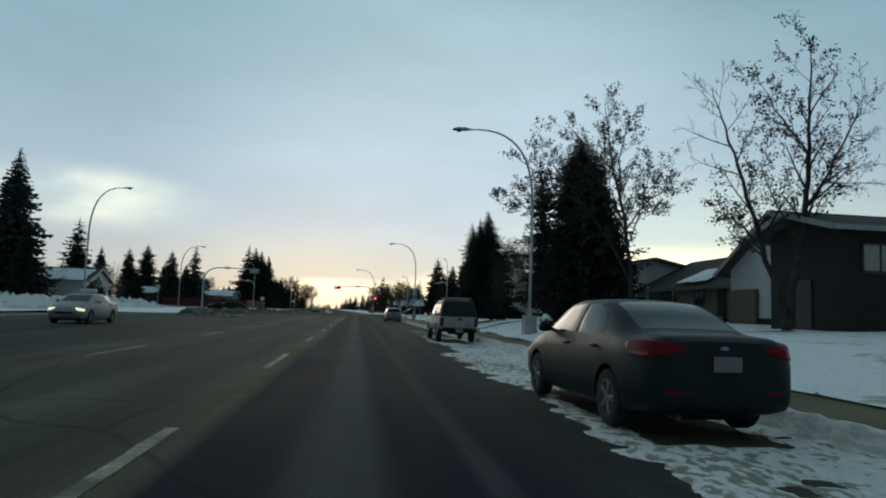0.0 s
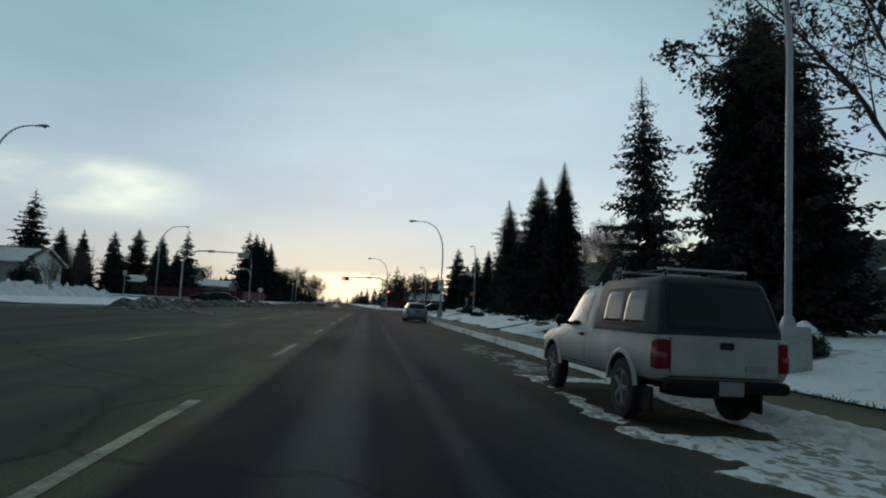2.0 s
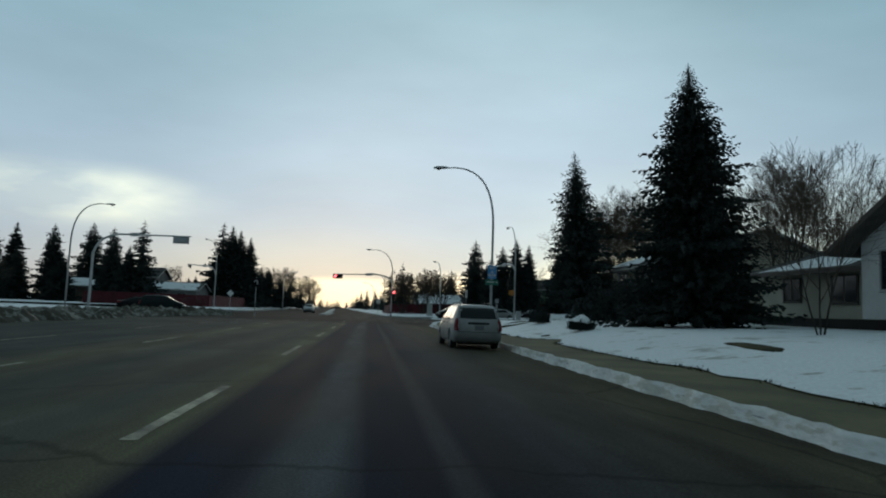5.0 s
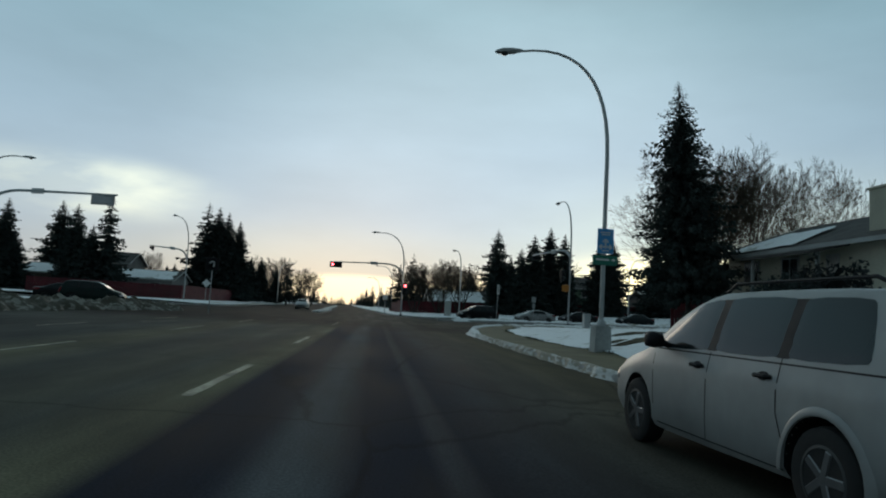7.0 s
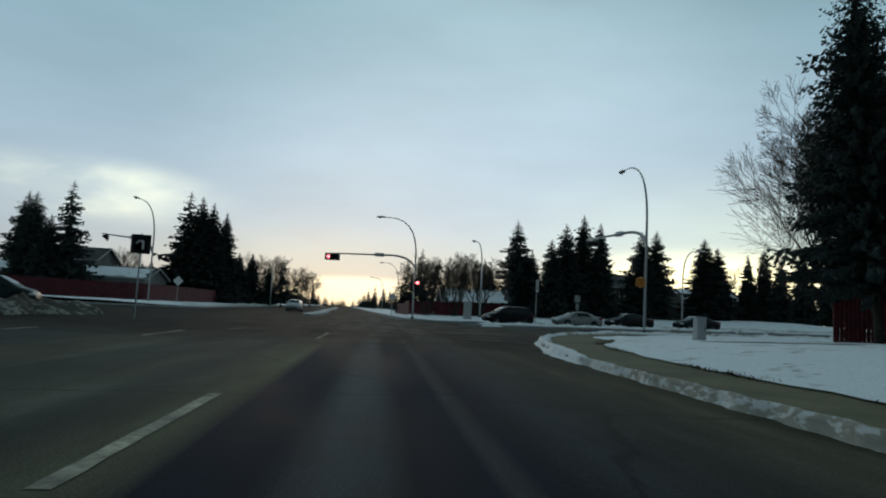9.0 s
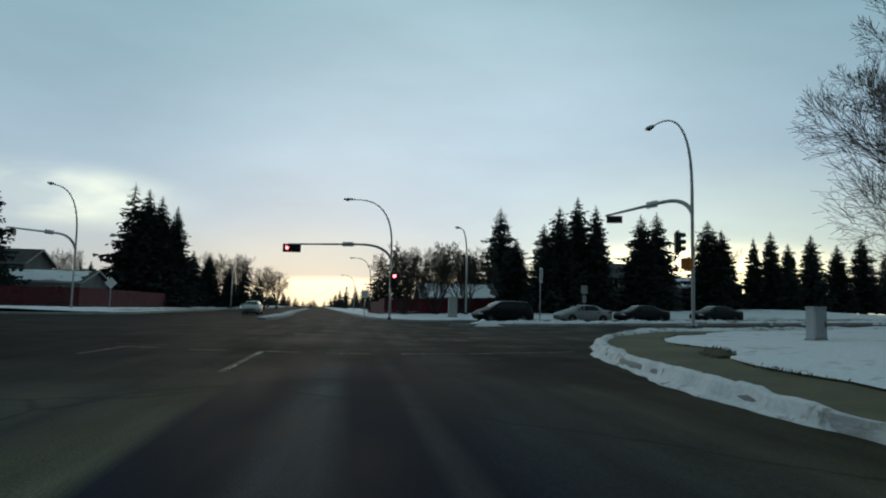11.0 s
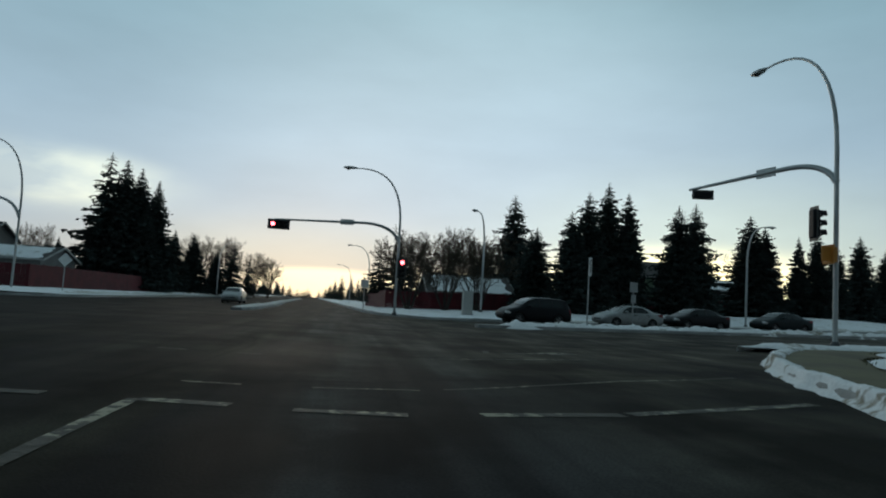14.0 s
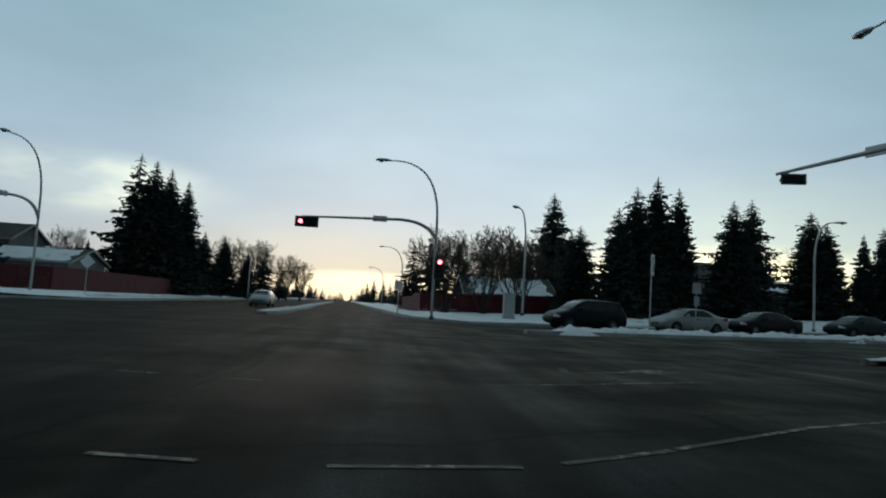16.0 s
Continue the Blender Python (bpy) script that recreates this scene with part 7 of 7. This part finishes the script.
def house_c():
    """Cream two-level house with a broad chimney and deep eaves."""
    g = 0.75
    ob = thing("two_level_house", "cream stucco house with a chimney and deep eaves", "house")
    w1, r1 = gable_block(ob, 21.6, 32, 90.5, 104.5, g, 5.4, 7.4, "y", CREAM_WALL, 0.9, trim=TRIM)
    chimney(ob, 22.6, 92.6, g, 7.6, 1.1, 2.0, CREAM_WALL)
    window(w1, 1.3, 1.2, (21.58, 102.0, 4.2), 90, 1, trim=TRIM)
    window(w1, 1.3, 1.2, (21.58, 98.5, 4.2), 90, 1, trim=TRIM)
    window(w1, 0.7, 0.9, (21.58, 95.3, 4.3), 90, 0, mat=CURTAIN, trim=TRIM)
    window(w1, 2.0, 1.2, (21.58, 100.5, 1.9), 90, 1, trim=DARK_TRIM)
    door(w1, (21.55, 96.6, g + 0.1), 90, DARK_TRIM)
    s = Solid()
    s.box((2.2, 6.0, 0.14), (20.9, 97.2, 5.0), pose(0, 0, 0, 0, -14, 0))
    part("porch_roof", s, SHINGLE, ob, "dark asphalt shingles")
    for y in (94.6, 99.8):
        s = Solid()
        s.box((0.14, 0.14, 4.2), (20.3, y, g + 2.0))
        part("porch_post", s, TRIM, ob)
    roof_snow(r1, [(20.9, 97.5, 5.35), (20.9, 104.3, 5.35), (24.4, 103.4, 6.75), (24.2, 98.6, 6.7)], 8)
    return ob


house_a(), house_dark(), house_b(), house_c()


def far_house(x0, x1, y0, y1, eave, ridge, along, wall, label, face, snow=True, z0=0.4, wins=2, name="house"):
    """A plainer house across the crossing, with its windows towards the road."""
    ob = thing(name, label, "house")
    w, r = gable_block(ob, x0, x1, y0, y1, z0, eave, ridge, along, wall, 0.5)
    for k in range(wins):
        if face == "s":
            x = x0 + (x1 - x0) * (k + 0.5) / wins
            window(w, 1.4, 1.1, (x, y0 - 0.02, eave - 1.1), 0, 1)
        else:
            y = y0 + (y1 - y0) * (k + 0.5) / wins
            window(w, 1.4, 1.1, (x1 + 0.02 if face == "e" else x0 - 0.02, y, eave - 1.1), -90 if face == "e" else 90, 1)
    if snow and along == "x":
        cy = (y0 + y1) / 2
        k = (ridge - eave) / (cy - y0)
        lo, hi = y0 - 0.35, cy - 0.4
        roof_snow(r, [(x0 + 0.1, lo, eave - k * 0.35 + 0.14), (x1 - 0.1, lo, eave - k * 0.35 + 0.14), (x1 - 0.3, hi, ridge - k * 0.4 + 0.14), (x0 + 0.3, hi, ridge - k * 0.4 + 0.14)], int(x0) % 7)
    return ob


far_house(-48, -40, 178, 186, 5.6, 7.4, "x", GREY_WALL, "grey two-storey house behind a red fence", "s", False, wins=3)
far_house(-41, -31, 172, 181, 3.2, 4.6, "x", GREY_WALL, "grey bungalow with snow on its roof", "s", True, wins=2)
far_house(-58, -49, 180, 190, 3.4, 5.0, "x", TAN_WALL, "tan bungalow with snow on its roof", "s", True)
far_house(-46, -35, 92, 100, 3.6, 5.2, "x", WHITE_WALL, "white bungalow among spruces", "e", True)
far_house(-68, -55, 128, 138, 3.8, 5.4, "x", GREY_WALL, "grey bungalow behind bare trees", "e", True)
far_house(8.6, 16.6, 163, 171, 2.35, 4.1, "x", DARK_WALL, "dark garage with a white snow-covered roof", "s", True, wins=1, name="garage")
far_house(31.9, 40.4, 176, 184, 6.2, 8.1, "x", GREEN_WALL, "green two-storey house behind the spruces", "s", False, z0=1.2, wins=3)
far_house(51, 61, 185, 194, 5.4, 7.0, "x", DARK_WALL, "low dark house with snow on its roof", "s", True, z0=1.6, wins=2)


def fence(points, height, label, name="fence", mat=None):
    """Board fence: posts, rails and narrow upright boards with small gaps."""
    ob = thing(name, label, "fence", None, "fences")
    for a, b in zip(points, points[1:]):
        a, b = Vector(a), Vector(b)
        L = (b - a).length
        t = (b - a).normalized()
        turn = math.degrees(math.atan2(t.y, t.x))
        n = max(1, round(L / 2.4))
        for i in range(n + 1):
            p = a + t * L * i / n
            s = Solid()
            s.box((0.1, 0.1, height + 0.15), (0, 0, (height + 0.15) / 2 - 0.15), None, 0.008)
            part("post", s, (mat or RED_FENCE), ob, at=pose(p.x, p.y, lawn_z(p.x, p.y), 0, 0, turn))
        boards = Solid()
        k = int(L / 0.16)
        for i in range(k):
            p = a + t * (i + 0.5) * 0.16
            z = lawn_z(p.x, p.y)
            q = Vector((t.y, -t.x)) * 0.07
            h = height * (0.985 + 0.03 * noise.noise((i * 0.8, a.x, 0)))
            boards.box((0.145, 0.022, h), (p.x + q.x, p.y + q.y, z + h / 2 - 0.06), pose(0, 0, 0, 0, 0, turn))
        for i in range(n):
            p, p2 = a + t * L * i / n, a + t * L * (i + 1) / n
            for hh in (0.35, height - 0.3):
                m = (p + p2) / 2
                rail = Solid()
                rail.box((L / n, 0.05, 0.09))
                part("rail", rail, (mat or RED_FENCE), ob, at=pose(m.x, m.y, lawn_z(m.x, m.y) + hh, 0, 0, turn))
        tagged(part("boarding", boards, (mat or RED_FENCE), ob, "upright close-set boards"), kind="stuff")
    return ob


fence([(-42, 151.5), (-36, 153), (-25, 156), (-24.5, 175), (-25, 200)], 1.9, "red-stained board fence behind a snowy verge")
fence([(3.4, 196), (4.2, 163), (12, 161.5), (26, 164), (48, 168), (75, 172)], 1.75, "red-stained board fence behind the trees")
fence([(18.5, 105.5), (20.4, 104.8)], 2.35, "tall red board screen behind the corner lawn")
fence([(-30.5, 226), (-27.5, 262)], 1.7, "pale painted board fence beside the far road", mat=WHITE_SIGN)

# ---- planting on the near side ----
spruce("cedar", 15.3, 43.4, 13.15, "broad dense dark evergreen on the lawn", widen=1.0, mat=CEDAR, lean=-4.5)
spruce("fine_dense", 8.95, 50.3, 8.3, "dense dark spruce with a bare lower trunk", widen=0.64)
spruce("fine_ragged", 16.1, 56.5, 15.2, "tall ragged spruce with upswept limbs", widen=0.78, lean=-3.5)
spruce("fine_broad", 15.3, 77.4, 13.3, "broad dark spruce in front of a white house", widen=0.96, lean=-2.0)
spruce("fine_high", 18.4, 103.0, 15.4, "tall ragged spruce on the corner lawn", widen=0.72, lean=-4.0)
shrub("shrub", 9.4, 76.2, (1.4, 1.3, 0.62), 3, "low evergreen shrub with a snow cap", snow=True)
shrub("hedge", 17.2, 89.6, (4.6, 4.2, 3.2), 9, "tall rounded dark evergreen hedge on snow", CEDAR)
shrub("shrub", 14.2, 87.4, (3.6, 3.4, 2.3), 12, "rounded dark evergreen bush on snow")
shrub("shrub", 12.9, 57.2, (3.4, 2.2, 1.0), 13, "low dark bush under the spruces")
shrub("shrub", 16.9, 54.4, (3.8, 2.6, 1.2), 14, "low dark bush under the spruces")
shrub("shrub", 18.6, 95.6, (3.2, 6.5, 2.6), 4, "wide clipped dark hedge before the house")
shrub("shrub", 9.95, 85.4, (1.4, 1.3, 0.95), 5, "low dark evergreen shrub on snow")
shrub("shrub", 9.3, 33.4, (0.9, 0.9, 0.75), 7, "small dark shrub beside the lamp pedestal", snow=True)
shrub("shrub", 19.6, 41.2, (2.4, 2.4, 1.9), 8, "rounded dark shrub by the porch", CEDAR)
limbed_tree("leafy_tree", 17.0, 26.0, 31, "two-stemmed tree with sparse withered leaves",
            [[(0.05, 0, -0.2, 0.15), (-0.1, 0, 1.0, 0.12), (-0.9, 0.1, 3.4, 0.10), (-1.7, 0.1, 6.0, 0.07), (-2.5, 0.2, 8.2, 0.04), (-3.0, 0.2, 9.8, 0.012)],
             [(0.1, 0, -0.2, 0.17), (0.35, 0.1, 1.6, 0.15), (0.9, 0, 4.2, 0.12), (1.15, 0, 7.0, 0.09), (1.2, 0, 9.6, 0.05), (1.45, 0, 12.4, 0.012)],
             [(1.0, 0, 5.0, 0.07), (1.9, -0.2, 6.6, 0.055), (2.7, -0.3, 8.2, 0.035), (3.5, -0.3, 9.8, 0.01)],
             [(1.0, 0, 4.6, 0.06), (2.0, 0.3, 6.2, 0.04), (3.8, 0.4, 7.3, 0.01)],
             [(1.15, 0, 7.2, 0.055), (0.2, 0.3, 8.8, 0.035), (-0.8, 0.4, 10.4, 0.01)],
             [(-0.7, 0.1, 2.9, 0.05), (-1.9, -0.3, 4.0, 0.035), (-3.1, -0.5, 4.6, 0.01)],
             [(0.7, 0, 3.4, 0.05), (0.2, 0.8, 5.2, 0.035), (-0.3, 1.2, 7.2, 0.01)]],
            0.0075, 3, 6, 0.36, 6200, 0.066, lambda p: p.x < -2.2 and p.z > 6.6 or p.x > 2.9)
limbed_tree("leafy_tree", 14.6, 35.6, 33, "tall spreading tree with sparse withered leaves",
            [[(0.05, 0, -0.2, 0.14), (0.0, 0, 3.4, 0.115), (-0.5, 0, 6.4, 0.085), (-1.2, 0, 9.2, 0.05), (-1.6, 0, 12.4, 0.01)],
             [(-0.6, 0, 6.8, 0.05), (-0.6, 0.3, 9.2, 0.035), (0.0, 0.4, 11.6, 0.01)],
             [(-0.3, 0, 5.4, 0.055), (-1.9, -0.2, 8.0, 0.04), (-3.8, -0.3, 10.8, 0.01)],
             [(-0.3, 0, 5.2, 0.055), (0.8, -0.2, 6.8, 0.04), (2.3, -0.3, 7.7, 0.01)],
             [(-0.1, 0, 4.6, 0.045), (1.0, 0.5, 7.2, 0.03), (1.6, 0.8, 9.4, 0.01)],
             [(0.0, 0.05, 2.4, 0.075), (-1.3, -0.2, 4.6, 0.065), (-2.9, -0.6, 6.2, 0.05), (-4.6, -1.0, 7.2, 0.035), (-6.8, -1.4, 8.4, 0.01)],
             [(-3.6, -0.8, 6.6, 0.04), (-5.2, -0.8, 6.7, 0.03), (-7.4, -1.3, 6.4, 0.01)],
             [(-2.4, -0.5, 5.8, 0.04), (-3.6, 0.2, 7.6, 0.03), (-5.0, 0.4, 9.4, 0.01)]],
            0.0085, 3, 6, 0.36, 9000, 0.07)
fan_tree("bare_tree", 14.6, 68.0, 6.4, 36, "bare young tree before a white house", 4.5, 3, 0.045, 0.006, 3, 7)
fan_tree("bare_tree", 24.5, 84.5, 10.6, 37, "bare pale-twigged tree behind the houses", 8, 5, 0.10, 0.008, 4, 6)
fan_tree("bare_tree", 31.0, 87.0, 9.8, 35, "bare pale-twigged tree behind the houses", 8, 4, 0.10, 0.008, 4, 5)
fan_tree("bare_tree", 23.2, 110.5, 13.2, 38, "large bare many-stemmed tree", 9.5, 8, 0.12, 0.009, 4, 6)
fan_tree("bare_tree", 27.3, 113.0, 14.8, 39, "large bare many-stemmed tree", 11, 7, 0.12, 0.009, 4, 6)
fan_tree("bare_tree", 34.0, 113.0, 13.4, 40, "large bare many-stemmed tree", 11, 6, 0.12, 0.009, 4, 5)

# ---- planting beyond the crossing, east side ----
for x, y, top, kd, wd in ((21.8, 183, 16.1, "broad", 0.95), (24.5, 184, 11.5, "slim", 1.2), (18.3, 160.5, 9.0, "broad", 1.2), (20.2, 156, 10.2, "slim", 1.2), (22.4, 157.6, 12.4, "slim", 1.15), (25.3, 160, 14.0, "slim", 1.05), (27.6, 160.5, 13.2, "slim", 1.0), (33.0, 160.5, 12.4, "broad", 1.0), (35.4, 161.5, 12.9, "broad", 0.95), (43.2, 164, 12.6, "slim", 1.4), (45.3, 164.5, 11.6, "slim", 1.3), (50.5, 166, 11.0, "spire", 1.2), (53.2, 166.5, 12.0, "slim", 1.0), (56.0, 167, 10.6, "slim", 1.2), (60, 168, 12.0, "slim", 1.2), (65, 169.5, 11.0, "slim", 1.3), (70, 171, 12.5, "broad", 1.0), (76, 173, 11.5, "slim", 1.3), (83, 174, 13.0, "broad", 1.0), (92, 176, 12.0, "slim", 1.4), (15.0, 168.5, 7.5, "broad", 1.3)):
    spruce(kd, x, y, top, "dark spruce before a red fence", widen=wd)
for x, y, top in ((6.9, 186, 11.0), (4.8, 190, 9.2), (9.0, 190, 9.4), (11.5, 188, 9.0), (14.5, 190, 9.6), (17.5, 188, 10.0)):
    spruce("far", x, y, top, "dark spruce behind the fence", widen=1.2)
for x, y, h, sd in ((5.8, 156.5, 7.2, 51), (9.2, 157.5, 7.8, 52), (12.4, 158.5, 7.4, 53)):
    fan_tree("bare_tree", x, y, h, sd, "low spreading bare tree with many stems", h * 1.15, 8, 0.09, 0.011, 4, 5)
for x, y, h, sd in ((31, 176, 9.0, 54), (58, 186, 10.0, 55)):
    fan_tree("bare_tree", x, y, h, sd, "bare tree behind the fence", h * 0.9, 5, 0.10, 0.014, 3, 6)

# ---- planting on the west side ----
for x, y, top, kd, wd in ((-41.0, 85, 19.0, "dense", 0.95), (-46.5, 88, 17.0, "dense", 1.0), (-37.5, 81, 9.0, "spire", 1.5), (-44.6, 112.4, 14.1, "ragged", 1.0), (-60, 198, 17.6, "broad", 1.0), (-46.7, 174, 14.2, "slim", 1.1), (-57, 174, 14.4, "slim", 1.1), (-64, 175, 14.5, "spire", 1.3), (-70, 178, 15.0, "slim", 1.2), (-51.5, 186, 12.0, "slim", 1.3), (-39.8, 168.8, 15.3, "ragged", 0.85), (-41.5, 167.5, 10.5, "slim", 1.2), (-62, 172, 9.5, "broad", 1.2), (-68, 174, 9.5, "broad", 1.2), (-54.0, 171, 9.0, "broad", 1.3)):
    spruce(kd, x, y, top, "tall dark spruce on a snowy lawn", widen=wd)
for x, y, top, kd, wd in ((-29.9, 186, 17.6, "ragged", 0.95), (-28.3, 187, 17.0, "dense", 1.05), (-27.0, 189, 16.4, "dense", 1.0), (-25.2, 190.5, 15.2, "dense", 0.95), (-30.8, 188.5, 12.0, "dense", 1.1), (-25.5, 187, 11.5, "dense", 1.1), (-23.2, 193, 9.0, "dense", 1.1), (-34.3, 184, 6.4, "dense", 0.9), (-35.6, 184, 6.0, "dense", 0.9)):
    spruce(kd, x, y, top, "tall spruce in a close dark clump", widen=wd)
for x, y, top, kd in ((-23.3, 205, 9.6, "dense"), (-21.5, 214, 7.5, "slim"), (-20.0, 222, 11.0, "far"), (-24, 228, 10.5, "far"), (-19.6, 240, 8.0, "far")):
    spruce(kd, x, y, top, "dark spruce beside the far road", widen=1.2)
for x, y, h, sd in ((-22.5, 232, 11.5, 61), (-19.5, 250, 10.5, 62), (-26.0, 222, 11.0, 63), (-18.5, 268, 10, 64)):
    fan_tree("bare_tree", x, y, h, sd, "bare poplar beside the far road", h * 0.6, 5, 0.12, 0.02, 3, 6)
fan_tree("bare_tree", -27.0, 80.0, 3.4, 66, "small bare ornamental tree on snow", 4.0, 4, 0.05, 0.008, 3, 5)
fan_tree("bare_tree", -50.0, 140.0, 9.0, 67, "bare tree among spruces", 7, 5, 0.10, 0.014, 3, 6)
fan_tree("bare_tree", -44.0, 200.0, 9.0, 68, "bare tree behind the houses", 7, 5, 0.10, 0.018, 3, 6)
shrub("shrub", -31.0, 84.0, (3.0, 3.0, 3.4), 71, "large dark evergreen shrub by the house")
shrub("shrub", -49.5, 116.0, (5.0, 5.0, 4.2), 72, "dark evergreen hedge behind snow")

# ---- the far road ----
rng = random.Random(5)
for k in range(46):
    side = 1 if k % 2 else -1
    y = 225 + k * 9 + rng.uniform(-4, 4)
    x = bend(y) + (7.5 + rng.uniform(0, 10) if side > 0 else -24 - rng.uniform(0, 12))
    spruce(rng.choice(("far", "far_slim")), x, y, rng.uniform(5.5, 11.5), "small dark spruce along the far road", widen=rng.uniform(1.0, 1.3))
for k in range(70):
    y = 520 + rng.uniform(0, 260)
    x = bend(y) + rng.uniform(-190, 190)
    if abs(x - bend(y) + 6) > 15:
        spruce(rng.choice(("far", "far_slim")), x, y, rng.uniform(7, 15), "small dark spruce on the skyline", widen=rng.uniform(1.2, 1.8))
median = [(-5.8, 137.2), (-5.9, 142), (-6.3, 160), (-6.1 + bend(190), 190), (-6.1 + bend(240), 240), (-6.1 + bend(330), 330)]
s = Solid()
for i, (mx, my) in enumerate(median):
    for dx, h in ((-0.75, 0.0), (-0.7, 0.15), (0.7, 0.15), (0.75, 0.0)):
        s.v.append((mx + dx * (0.4 if i == 0 else 1), my, h))
s.f = [(4 * i + j, 4 * i + j + 1, 4 * i + j + 5, 4 * i + j + 4) for i in range(len(median) - 1) for j in range(3)] + [(0, 1, 2, 3)]
tagged(part("median", s, CONCRETE), "low concrete median in the far road", "median", kind="structure")
ridge("snow_ridge", [(x, y) for x, y in median], 1.5, 0.34, KERB_SNOW, "white snow lying on the median", "snow", 31, 0.3)
s = Solid()
for i in range(24):
    x = 6.5 + i * 4
    y = far_kerb(x) - 10.2
    for dy, h in ((-0.9, 0.0), (-0.85, 0.15), (0.85, 0.15), (0.9, 0.0)):
        s.v.append((x, y + dy * (0.4 if i == 0 else 1), road_z(x, y) + h))
s.f = [(4 * i + j, 4 * i + j + 1, 4 * i + j + 5, 4 * i + j + 4) for i in range(23) for j in range(3)] + [(0, 1, 2, 3)]
tagged(part("median_east", s, CONCRETE), "low concrete median of the cross street", "median", kind="structure")
ridge("snow_ridge", [(7 + i * 4, far_kerb(7 + i * 4) - 10.2) for i in range(20)], 2.3, 0.50, PLOUGHED, "white snow lying on the median", "snow", 32, 0.3)
ridge("snow_ridge", [(150 - i * 4, far_kerb(150 - i * 4) + 0.9) for i in range(36)], 1.5, 0.42, KERB_SNOW, "ploughed white snow along the far kerb", "snow", 33, 0.5)
ridge("snow_ridge", [(-19.3, 148), (-18.6 + bend(180), 180), (-18.6 + bend(240), 240)], 1.8, 0.5, KERB_SNOW, "ploughed white snow along the far kerb", "snow", 34, 0.5)

# woods on the horizon where the far road ends
rnd_far = random.Random(77)
for k in range(62):
    x = -150 + 3.4 * k + rnd_far.uniform(-1.5, 1.5)
    y = 590 + rnd_far.uniform(-40, 40)
    spruce("far", x, y, rnd_far.uniform(4.5, 8.5) + (3.5 if k % 9 == 4 else 0.0), "small dark tree on the far horizon", z=-6.0, widen=1.7, group="far woods")
